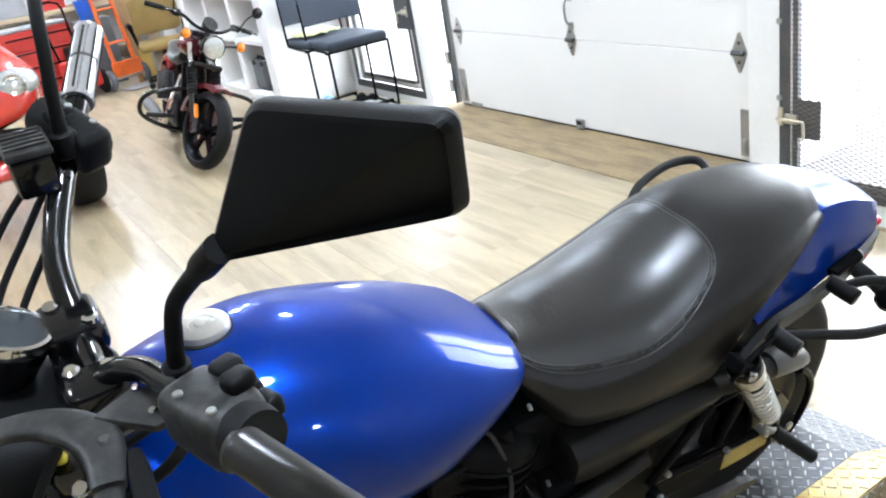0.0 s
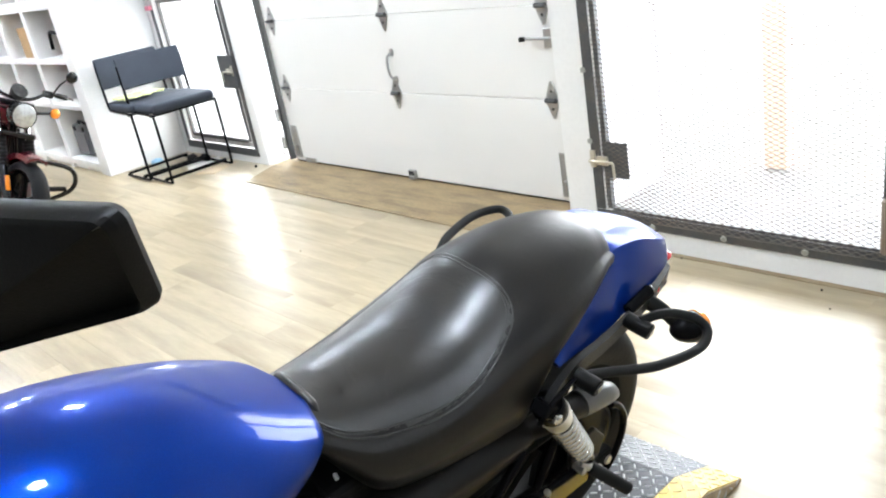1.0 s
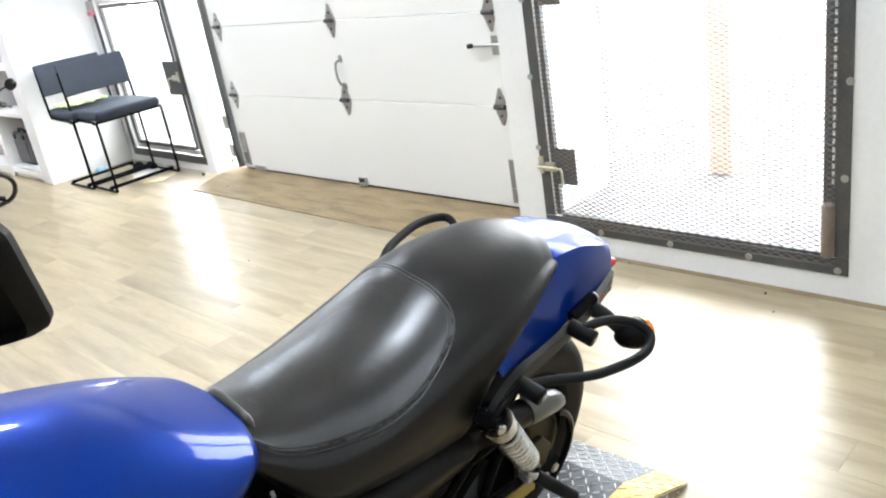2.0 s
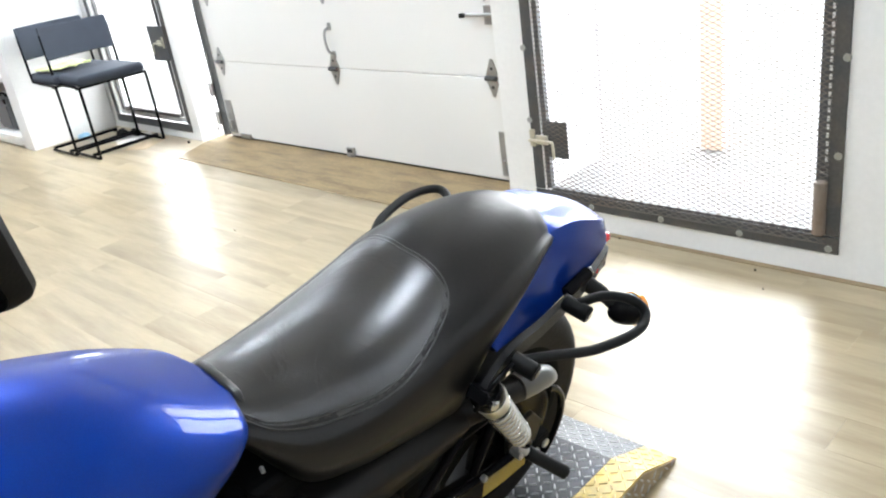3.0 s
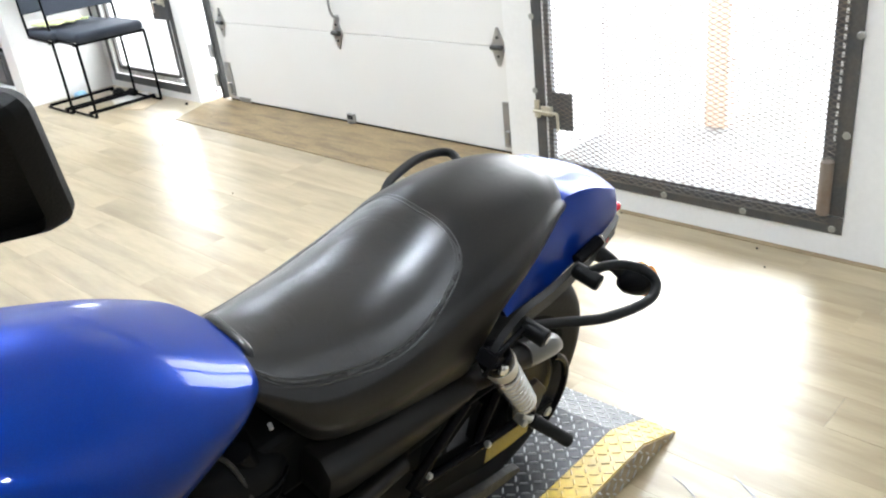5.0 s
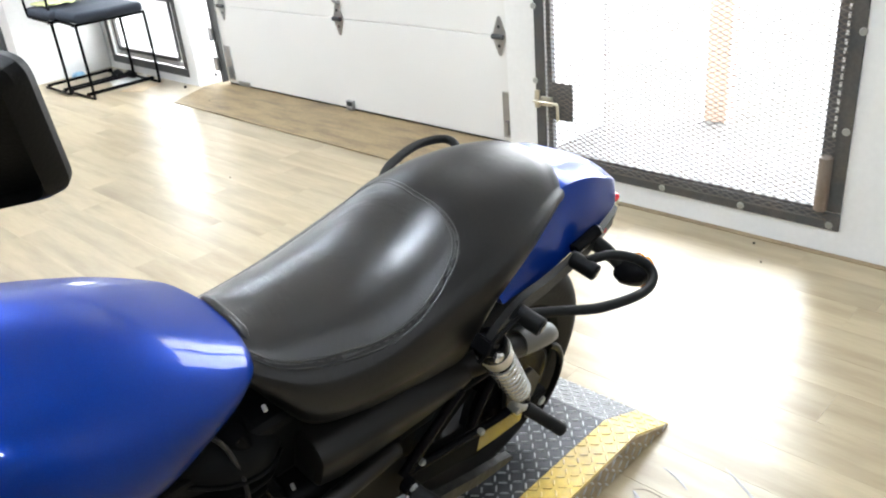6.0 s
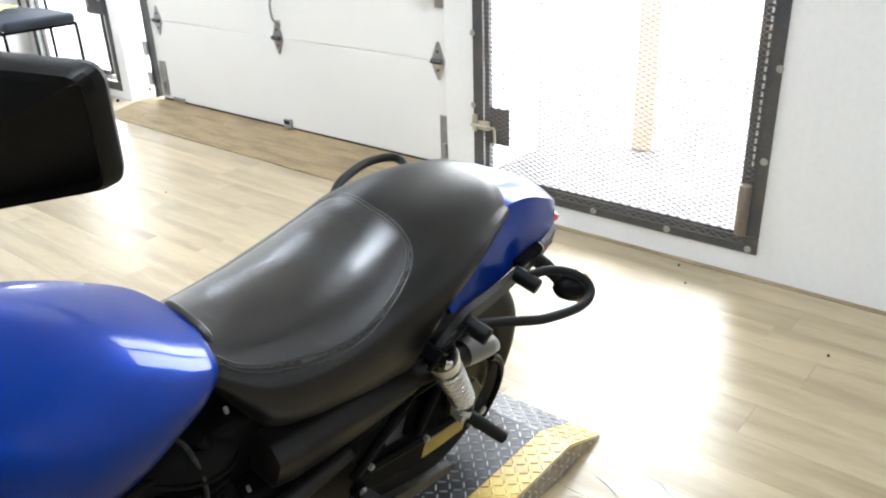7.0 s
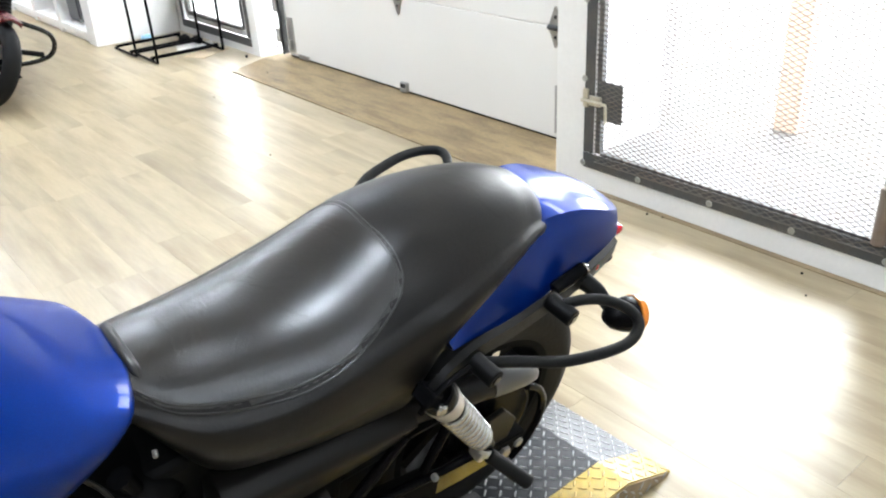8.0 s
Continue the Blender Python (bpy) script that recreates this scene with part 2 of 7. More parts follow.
def thing(name, m, label, category, group="", kind=""):
    ob = new(name)
    ob.empty_display_size = 0.1
    ob.matrix_basis = m
    return tagged(ob, label, category, group, kind)


def box(bm, a, b, bevel=0.0, seg=2, m=None):
    """A box between two corners, with rounded edges."""
    r = bmesh.ops.create_cube(bm, size=1)
    vs = r["verts"]
    a, b = Vector(a), Vector(b)
    for v in vs:
        v.co = Vector([(a[i] + b[i]) / 2 + v.co[i] * (b[i] - a[i]) for i in range(3)])
    if bevel:
        es = {e for v in vs for e in v.link_edges}
        out = bmesh.ops.bevel(bm, geom=list(es), offset=bevel, segments=seg, affect="EDGES", profile=0.5)
        vs = list({v for f in out["faces"] for v in f.verts} | {v for v in vs if v.is_valid})
    if m is not None:
        bmesh.ops.transform(bm, matrix=m, verts=vs)
    return vs


def spline(points, n=6):
    """A smooth line through the points."""
    p = [Vector(q) for q in points]
    if len(p) < 3:
        return p
    out = []
    for i in range(len(p) - 1):
        p0, p1, p2, p3 = p[max(i - 1, 0)], p[i], p[i + 1], p[min(i + 2, len(p) - 1)]
        for k in range(n):
            t = k / n
            out.append(0.5 * ((2 * p1) + (p2 - p0) * t + (2 * p0 - 5 * p1 + 4 * p2 - p3) * t * t + (3 * p1 - p0 - 3 * p2 + p3) * t ** 3))
    out.append(p[-1])
    return out


def tube(bm, points, r, seg=10, n=0, closed=False, caps=True):
    """A round bar along points; r is a radius or one for each point."""
    p = spline(points, n) if n else [Vector(q) for q in points]
    rs = r if isinstance(r, (list, tuple)) else [r] * len(p)
    if len(rs) != len(p):
        rs = [rs[min(len(rs) - 1, int(round(i * (len(rs) - 1) / (len(p) - 1))))] for i in range(len(p))]
    rings = []
    side = None
    for i, c in enumerate(p):
        if closed:
            d = p[(i + 1) % len(p)] - p[i - 1]
        else:
            d = p[min(i + 1, len(p) - 1)] - p[max(i - 1, 0)]
        d.normalize()
        if side is None:
            side = d.orthogonal().normalized()
        side = (side - d * side.dot(d)).normalized()
        up = d.cross(side)
        rings.append([bm.verts.new(c + (side * math.cos(a) + up * math.sin(a)) * rs[i]) for a in [2 * math.pi * k / seg for k in range(seg)]])
    skin(bm, rings, closed, caps)
    return rings


def skin(bm, rings, closed=False, caps=True):
    n = len(rings[0])
    last = len(rings) if closed else len(rings) - 1
    for i in range(last):
        a, b = rings[i], rings[(i + 1) % len(rings)]
        for k in range(n):
            bm.faces.new((a[k], a[(k + 1) % n], b[(k + 1) % n], b[k]))
    if caps and not closed:
        bm.faces.new(rings[0][::-1])
        bm.faces.new(rings[-1])


def cyl(bm, a, b, r, seg=20, bevel=0.0, r2=None):
    """A round bar from a to b with chamfered ends."""
    a, b = Vector(a), Vector(b)
    r2 = r if r2 is None else r2
    d = (b - a)
    u = d.normalized()
    if bevel:
        tube(bm, [a, a + u * bevel, b - u * bevel, b], [r - bevel, r, r2, r2 - bevel], seg)
    else:
        tube(bm, [a, b], [r, r2], seg)


def lathe(bm, profile, centre, axis, seg=40):
    """Turns (radius, along) pairs about an axis; a closed profile gives a ring."""
    u = Vector(axis).normalized()
    s = u.orthogonal().normalized()
    t = u.cross(s)
    c = Vector(centre)
    rings = []
    for k in range(seg):
        a = 2 * math.pi * k / seg
        w = s * math.cos(a) + t * math.sin(a)
        rings.append([bm.verts.new(c + w * r + u * h) for r, h in profile])
    n = len(profile)
    for k in range(seg):
        a, b = rings[k], rings[(k + 1) % seg]
        for i in range(n):
            j = (i + 1) % n
            quad = [a[i], a[j], b[j], b[i]]
            bm.faces.new(quad)


def disc(bm, centre, axis, r, thick, seg=32, bevel=0.002):
    c, u = Vector(centre), Vector(axis).normalized()
    cyl(bm, c - u * thick / 2, c + u * thick / 2, r, seg, min(bevel, thick * 0.4))


def prism(bm, outline, axis, lo, hi, bevel=0.0, seg=2):
    """An outline in the plane across an axis (0 x, 1 y, 2 z), thickened from lo to hi."""
    def put(p, h):
        q = list(p)
        q.insert(axis, h)
        return bm.verts.new(q)
    bot = [put(p, lo) for p in outline]
    top = [put(p, hi) for p in outline]
    fs = [bm.faces.new(bot[::-1]), bm.faces.new(top)]
    n = len(outline)
    for i in range(n):
        fs.append(bm.faces.new((bot[i], bot[(i + 1) % n], top[(i + 1) % n], top[i])))
    if bevel:
        es = list({e for f in fs for e in f.edges})
        bmesh.ops.bevel(bm, geom=es, offset=bevel, segments=seg, affect="EDGES", profile=0.5)


def curve1(pairs, x):
    """Smooth value at x of a curve through (x, value) pairs."""
    if x <= pairs[0][0]:
        return pairs[0][1]
    if x >= pairs[-1][0]:
        return pairs[-1][1]
    for i in range(len(pairs) - 1):
        if x <= pairs[i + 1][0]:
            x1, y1 = pairs[i]
            x2, y2 = pairs[i + 1]
            x0, y0 = pairs[max(i - 1, 0)]
            x3, y3 = pairs[min(i + 2, len(pairs) - 1)]
            m1 = (y2 - y0) / (x2 - x0) if x2 != x0 else 0
            m2 = (y3 - y1) / (x3 - x1) if x3 != x1 else 0
            h = x2 - x1
            t = (x - x1) / h
            return (2 * t ** 3 - 3 * t * t + 1) * y1 + (t ** 3 - 2 * t * t + t) * h * m1 + (-2 * t ** 3 + 3 * t * t) * y2 + (t ** 3 - t * t) * h * m2


def B():
    return bmesh.new()


def slab(name, a, b, mat, label, category="wall", bevel=0.0, kind="structure"):
    bm = B()
    box(bm, a, b, bevel)
    return tagged(part(name, bm, mat), label, category, kind=kind)

# ---- the room ----
WX = 2.69      # face of the wall with the large gate
WX2 = 2.86     # face of the wall with the far gate
DX = 3.0       # face of the overhead door
CEIL = 3.0
YN, YS, XW = 12.2, -4.5, -5.0


def wall_piece(bm, y0, y1, z0, z1, x0, x1):
    box(bm, (x0, y0, z0), (x1, y1, z1))


# wall with the large gate: opening y 0.80 to 1.93, from 0.14 up
G1 = (0.768, 1.94, 0.148, 2.20)
bm = B()
for y0, y1, z0, z1 in ((YS, G1[0], 0, CEIL), (G1[1], 2.14, 0, CEIL), (G1[0], G1[1], 0, G1[2]), (G1[0], G1[1], G1[3], CEIL)):
    wall_piece(bm, y0, y1, z0, z1, WX, 3.12)
tagged(part("wall_east", bm, M_WALL), "white painted wall around the wire mesh gate", "wall", kind="structure")
# wall over the overhead door and behind its sides
bm = B()
wall_piece(bm, 2.14, 5.03, 2.25, CEIL, 2.86, 3.12)
tagged(part("wall_header", bm, M_WALL), "white painted wall above the overhead door", "wall", kind="structure")
G2 = (5.165, 6.19, 0.107, 1.27)
bm = B()
for y0, y1, z0, z1 in ((5.03, G2[0], 0, CEIL), (G2[1], YN, 0, CEIL), (G2[0], G2[1], 0, G2[2]), (G2[0], G2[1], G2[3], CEIL)):
    wall_piece(bm, y0, y1, z0, z1, WX2, 3.12)
tagged(part("wall_east_far", bm, M_WALL), "white painted wall around the far mesh gate", "wall", kind="structure")
slab("wall_north", (XW, YN, 0), (3.12, YN + 0.2, CEIL), M_WALL, "white painted wall at the end of the room")
# these two walls stay out of view; their grey holds back bounce onto the motorcycle
slab("wall_south", (XW, YS - 0.2, 0), (3.12, YS, CEIL), M_FILLCUT, "unseen wall behind the viewer, greyed to cut fill light")
slab("wall_west", (XW - 0.2, YS - 0.2, 0), (XW, YN + 0.2, CEIL), M_FILLCUT, "unseen long wall, greyed to cut fill light")
slab("ceiling", (XW - 0.2, YS - 0.2, CEIL), (3.2, YN + 0.2, CEIL + 0.2), M_CEIL, "plain white ceiling", "ceiling")

# lamps on the unseen ceiling; two follow highlights, the others are assumed
def ceiling_lamp(x, y):
    t = thing("ceiling_light", pose(x, y, CEIL), "round white lamp assumed on the unseen ceiling", "ceiling light", "round ceiling lamps")
    bm = B()
    lathe(bm, [(0.001, -0.004), (0.10, -0.004), (0.135, -0.05), (0.135, -0.065), (0.125, -0.065), (0.117, -0.055), (0.001, -0.055)], (0, 0, 0), (0, 0, 1), 40)
    part("housing", bm, M_LIGHTGREY, t, smooth=40)
    bm = B()
    lathe(bm, [(0.001, -0.058), (0.112, -0.058), (0.102, -0.080), (0.06, -0.092), (0.001, -0.096)], (0, 0, 0), (0, 0, 1), 40)
    part("diffuser", bm, M_LAMP, t, smooth=60)
    return t


lamp = ceiling_lamp(0.50, 0.20)
# (2.0, 6.3) and (0.0, 9.0) are extra fill that brightens the far end
for x, y in ((1.95, 3.12), (-1.6, 1.8), (1.3, 4.9), (-1.3, 4.6), (1.1, 7.6), (-1.3, 7.6), (-1.3, -1.6), (1.3, -3.2), (1.1, 10.3), (-1.3, 10.3), (2.0, 6.3), (0.0, 9.0)):
    copy_thing(lamp, pose(x, y, CEIL))

# ---- overhead door ----
DY0, DY1 = 2.33, 4.87
SEC = [(0.015, 0.535), (0.535, 0.985), (0.985, 1.50), (1.50, 2.10)]
door = thing("overhead_door", pose(DX, 0, 0), "white sectional overhead garage door, closed", "garage door")
for z0, z1 in SEC:
    bm = B()
    box(bm, (0.0, DY0, z0 + 0.0015), (0.045, DY1, z1 - 0.0015), 0.004)
    part("panel", bm, M_DOOR, door)
bm = B()
box(bm, (0.006, DY0, 0.002), (0.05, DY1, 0.017), 0.005)
part("bottom_seal", bm, M_RUBBER, door, "black rubber bottom seal")


def hinge(y, z, parent):
    """Diamond shaped steel hinge plate with its barrel and roller pin."""
    bm = B()
    prism(bm, [(y - 0.042, z + 0.006), (y - 0.006, z + 0.092), (y + 0.006, z + 0.092), (y + 0.042, z + 0.006), (y + 0.042, z - 0.006), (y + 0.006, z - 0.092), (y - 0.006, z - 0.092), (y - 0.042, z - 0.006)], 0, -0.006, 0.0005, 0.001, 1)
    h = part("hinge", bm, M_GALV, parent, "galvanised steel hinge")
    bm = B()
    cyl(bm, (-0.016, y - 0.034, z), (-0.016, y + 0.034, z), 0.012, 12, 0.002)
    part("barrel", bm, M_TRACK, h)
    for dz in (0.045, -0.045):
        bm = B()
        disc(bm, (-0.007, y, z + dz), (1, 0, 0), 0.008, 0.006, 8, 0.002)
        part("hinge_bolt", bm, M_TRACK, h)
    return h


HY = (2.435, 3.605, 4.78)
for z in (0.535, 0.985, 1.50):
    for y in HY:
        hinge(y, z, door)
for y in (2.40, 4.815):
    bm = B()
    box(bm, (-0.006, y - 0.035, 0.04), (0.001, y + 0.035, 0.27), 0.002)
    box(bm, (-0.03, y - 0.012, 0.06), (-0.004, y + 0.012, 0.13), 0.003)
    part("bottom_bracket", bm, M_GALV, door, "galvanised bottom corner bracket")
bm = B()
box(bm, (-0.02, 3.56, 0.012), (0.001, 3.62, 0.067), 0.003)
box(bm, (-0.03, 3.57, 0.012), (-0.018, 3.61, 0.032), 0.003)
part("step_plate", bm, M_GALV, door, "small step plate with three slots")
for i in range(3):
    bm = B()
    box(bm, (-0.0225, 3.567 + i * 0.016, 0.037), (-0.0195, 3.578 + i * 0.016, 0.060), 0.001, 1)
    part("slot", bm, M_RUBBER, door)
bm = B()
box(bm, (-0.012, 4.62, 0.012), (0.001, 4.74, 0.042), 0.003)
part("seal_end", bm, M_GALV, door)
# lift handle
bm = B()
tube(bm, [(-0.004, 3.594, 0.765), (-0.035, 3.594, 0.75), (-0.045, 3.592, 0.695), (-0.035, 3.590, 0.64), (-0.004, 3.588, 0.62)], 0.0075, 10, 5)
h = part("lift_handle", bm, M_GALV, door, "bent steel lift handle")
for z in (0.77, 0.613):
    bm = B()
    prism(bm, [(3.577, z - 0.02), (3.60, z - 0.02), (3.605, z), (3.60, z + 0.022), (3.577, z + 0.022), (3.572, z)], 0, -0.005, 0.0005, 0.001, 1)
    part("handle_foot", bm, M_GALV, h)
# side lock
bm = B()
box(bm, (-0.012, 2.33, 0.787), (0.001, 2.44, 0.877), 0.003)
lock = part("side_lock", bm, M_GALV, door, "galvanised slide lock")
bm = B()
cyl(bm, (-0.022, 2.36, 0.834), (-0.022, 2.55, 0.834), 0.008, 12, 0.002)
part("slide_bolt", bm, M_GALV, lock)
bm = B()
cyl(bm, (-0.03, 2.54, 0.834), (-0.045, 2.565, 0.834), 0.012, 12, 0.003)
part("knob", bm, M_RUBBER, lock)
# tracks at both sides
for y, s in ((DY1 + 0.028, 1), (DY0 - 0.03, -1)):
    t = thing("door_track", pose(DX, y, 0), "dark steel roller track beside the overhead door", "door track", "overhead door tracks")
    bm = B()
    box(bm, (-0.028, -0.004, 0.02), (0.03, 0.004, 2.3), 0.001, 1)
    box(bm, (-0.032, -0.012, 0.02), (-0.027, 0.012, 2.3), 0.001, 1)
    part("channel", bm, M_TRACK, t)
    for z in (0.10, 0.30, 1.3):
        bm = B()
        box(bm, (-0.045, 0.005 * s, z), (0.03, 0.05 * s, z + 0.09), 0.003)
        part("bracket", bm, M_GALV, t)
    bm = B()
    cyl(bm, (-0.05, 0.03 * s, 0.075), (-0.062, 0.03 * s, 0.075), 0.014, 10, 0.002)
    part("bolt", bm, M_GALV, t)
slab("outer_wall", (3.125, 2.14, 2.0), (3.3, 5.03, CEIL), M_WALL, "white lintel behind the overhead door")

# ---- mesh gates ----


def mesh_sheet(bm, y0, y1, z0, z1, x, py=0.040, pz=0.019, r=0.0014):
    """Expanded metal: zigzag strands that meet in diamonds."""
    ny, nz = int((y1 - y0) / py), int((z1 - z0) / pz)
    for j in range(nz + 1):
        for s in (1, -1):
            vs = []
            for i in range(2 * ny + 1):
                y = y0 + i * py / 2
                zc = z0 + j * pz + (pz * 0.46 if (i % 2) else 0) * s
                zc = min(max(zc, z0), z1)
                vs.append([bm.verts.new((x - r, y, zc - r)), bm.verts.new((x + r, y, zc - r * 0.4)), bm.verts.new((x, y, zc + r))])
            for i in range(2 * ny):
                a, b = vs[i], vs[i + 1]
                for k in range(3):
                    bm.faces.new((a[k], a[(k + 1) % 3], b[(k + 1) % 3], b[k]))


def gate(y0, y1, z0, z1, x, name_label, plate, rod, bolts_y, flip=False):
    """Angle-iron frame, expanded mesh, latch plate and latch, hinge post; the gate lies in the wall's opening."""
    t = thing("security_gate", pose(x, 0, 0), name_label, "gate", "wire mesh gates")
    w = 0.052 if flip else 0.058
    def bar(a, b, nm="frame_bar"):
        bm = B()
        box(bm, a, b, 0.003)
        return part(nm, bm, M_GATE, t)
    # outer frame lies on the wall's face
    bar((-0.008, y0 - w + 0.012, z0 - w - 0.002), (-0.002, y1 + w - 0.012, z0 + 0.004))
    bar((-0.008, y0 - w + 0.012, z1 - 0.004), (-0.002, y1 + w - 0.012, z1 + w - 0.012))
    bar((-0.008, y1 - 0.004, z0 + 0.006), (-0.002, y1 + w - 0.012, z1 - 0.006))
    bar((-0.008, y0 - w + 0.012, z0 + 0.006), (-0.002, y0 + 0.004, z1 - 0.006))
    # leaf frame
    gap = 0.055 if flip else 0.0
    z1 = z1 - gap
    if flip:
        # white painted reveal between the frame and the narrower leaf
        for a, b in (((0.014, y0 + 0.004, z0 + 0.005), (0.02, y0 + gap, z1 + gap - 0.005)), ((0.014, y1 - gap, z0 + 0.005), (0.02, y1 - 0.004, z1 + gap - 0.005)), ((0.014, y0 + gap + 0.001, z1), (0.02, y1 - gap - 0.001, z1 + gap - 0.005)), ((0.014, y0 + gap + 0.001, z0 + 0.005), (0.02, y1 - gap - 0.001, z0 + 0.04))):
            bm = B()
            box(bm, a, b, 0.001, 1)
            part("reveal", bm, M_WALL, t, "white painted reveal")
        y0, y1, z0 = y0 + gap, y1 - gap, z0 + 0.04
        bar((0.004, y0 + 0.03, z1 - 0.03), (0.03, y1 - 0.032, z1 - 0.006), "leaf_rail")
    bar((0.004, y0 + 0.004, z0 + 0.006), (0.03, y0 + (0.026 if flip else 0.045), z1 - 0.006), "leaf_stile")
    bar((0.004, y1 - 0.03, z0 + 0.006), (0.03, y1 - 0.006, z1 - 0.006), "leaf_stile")
    bar((0.004, y0 + 0.047, z0 - (0.0 if flip else 0.02)), (0.03, y1 - 0.032, z0 + (0.026 if flip else 0.012)), "leaf_rail")
    bm = B()
    mesh_sheet(bm, y0 - 0.002, y1 + 0.002, z0 - 0.024, z1 + 0.01, -0.0112)
    tagged(part("mesh", bm, M_MESH, t, "expanded diamond steel mesh"), kind="stuff")
    py, pz0, pz1 = plate
    bm = B()
    ya, yb = (y0 - 0.075, py) if flip else (py, y1 - 0.006)
    px = -0.016 if flip else 0.006
    box(bm, (px, ya, pz0), (px + 0.006, yb, pz1), 0.002)
    part("latch_plate", bm, M_GATE, t, "dark steel latch plate")
    if rod:
        bm = B()
        box(bm, (0.006, ya, 1.04), (0.012, yb, 1.20), 0.002)
        part("latch_plate", bm, M_GATE, t, "dark steel latch plate")
    # latch
    zc = (pz0 + pz1) / 2
    ys = (lambda d: y0 - d) if flip else (lambda d: y1 + d)
    bm = B()
    box(bm, (-0.022, min(ys(-0.045), ys(0.012)), zc - 0.018), (-0.009, max(ys(-0.045), ys(0.012)), zc + 0.022), 0.003)
    la = part("latch", bm, M_BRASS, t, "worn zinc slide latch")
    bm = B()
    cyl(bm, (-0.028, ys(0.045), zc), (-0.028, ys(-0.075), zc), 0.0065, 10, 0.002)
    tube(bm, [(-0.028, ys(-0.074), zc), (-0.034, ys(-0.082), zc - 0.01), (-0.036, ys(-0.086), zc - 0.07)], 0.006, 10, 4)
    part("bolt_rod", bm, M_BRASS, la)
    bm = B()
    box(bm, (-0.02, min(ys(0.02), ys(0.045)), zc - 0.03), (-0.009, max(ys(0.02), ys(0.045)), zc + 0.045), 0.003)
    part("keeper", bm, M_BRASS, la)
    if rod:
        bm = B()
        cyl(bm, (-0.014, y0 + 0.020, z0 + 0.01), (-0.014, y0 + 0.020, z0 + 0.20), 0.022, 14, 0.003)
        part("hinge_post", bm, M_RUST, t, "rusty lower hinge barrel")
        # white chips painted on the frame stand for daylight through the leaf's gap
        for k in range(62):
            bm = B()
            z = z0 + 0.27 + k * 0.0272
            box(bm, (-0.0092, y0 + 0.0045, z), (-0.0084, y0 + 0.0125, z + 0.017), 0.0)
            part("light_slot", bm, M_WALL, t)
    for y, z in bolts_y:
        bm = B()
        disc(bm, (-0.009, y, z), (1, 0, 0), 0.013, 0.006, 14, 0.002)
        part("bolt", bm, M_GALV, t)
    return t


zb = 0.106
slab("window_sill", (2.722, G1[0] + 0.002, G1[2] - 0.06), (3.15, G1[1] - 0.002, G1[2] + 0.004), M_SILL, "pale worn concrete sill outside the mesh gate", "sill", 0.004)
gate(G1[0], G1[1], G1[2], G1[3], WX, "dark steel framed gate with expanded wire mesh", (1.81, 0.297, 0.455), True,
     [(0.755, zb), (1.068, zb), (1.386, zb), (1.705, zb), (1.985, zb), (1.985, 0.458), (1.985, 0.761), (1.985, 1.07), (0.74, 0.44), (0.73, 0.76), (0.725, 1.07)])
gate(G2[0], G2[1], G2[2], G2[3], WX2, "far dark steel framed gate with wire mesh", (5.36, 0.56, 0.795), False, [], True)

# ---- floor ----
PW, PL = 0.152, 0.92
floor = tagged(slab("floor", (XW - 0.2, YS - 0.2, -0.12), (3.12, YN + 0.2, -0.003), M_JOINT, "light oak wood-effect plank floor, glossy and worn", "floor"))
plank_meshes = []
for k in range(3):
    bm = B()
    box(bm, (0.0002, 0.0002, -0.003), (PW - 0.0002, PL - 0.0002, 0.0), 0.0002, 1)
    me = bpy.data.meshes.new("plank")
    bm.to_mesh(me)
    bm.free()
    me.materials.append(M_PLANK)
    plank_meshes.append(me)
spots = []
ncol = int((2.69 - XW) / PW) + 1
for i in range(ncol):
    x = 2.69 - (i + 1) * PW
    off = random.Random(i * 7 + 3).random() * PL
    j = 0
    y = YS - off
    while y < YN:
        spots.append((x, y))
        y += PL
rest = []
near = [p for p in spots if -0.6 < p[0] < 2.6 and -0.4 < p[1] < 7.8]
near.sort(key=lambda p: (p[0] - 1.6) ** 2 + (p[1] - 2.5) ** 2)
chosen = set(near[:300])
for n_, p in enumerate(spots):
    if p in chosen:
        ob = new("plank", plank_meshes[n_ % 3])
        ob.parent = floor
        ob.location = (p[0], p[1], 0)
    else:
        rest.append(p)
vs, fs = [], []
for x, y in rest:
    k = len(vs)
    a, b = 0.0007, PW - 0.0007
    c, d = 0.0007, PL - 0.0007
    vs += [(x + a, y + c, 0), (x + b, y + c, 0), (x + b, y + d, 0), (x + a, y + d, 0), (x + a, y + c, -0.003), (x + b, y + c, -0.003), (x + b, y + d, -0.003), (x + a, y + d, -0.003)]
    fs += [(k, k + 1, k + 2, k + 3), (k, k + 4, k + 5, k + 1), (k + 1, k + 5, k + 6, k + 2), (k + 2, k + 6, k + 7, k + 3), (k + 3, k + 7, k + 4, k)]
me = bpy.data.meshes.new("far_planks")
me.from_pydata(vs, [], fs)
me.materials.append(M_PLANK)
ob = new("far_planks", me)
ob.parent = floor
tagged(ob, kind="stuff")

# plywood threshold before the overhead door
bm = B()
prism(bm, [(2.52, 2.16), (3.10, 2.16), (3.10, 5.0), (2.84, 4.97), (2.54, 4.83)], 2, 0.001, 0.006, 0.002, 1)
tagged(part("threshold_board", bm, M_PLY), "worn brown plywood threshold along the overhead door", "threshold", kind="structure")

# ---- outdoors ----
slab("ground", (3.12, -40, -0.2), (60, 60, -0.06), M_CONCRETE, "pale concrete ground outside the gates", "ground")
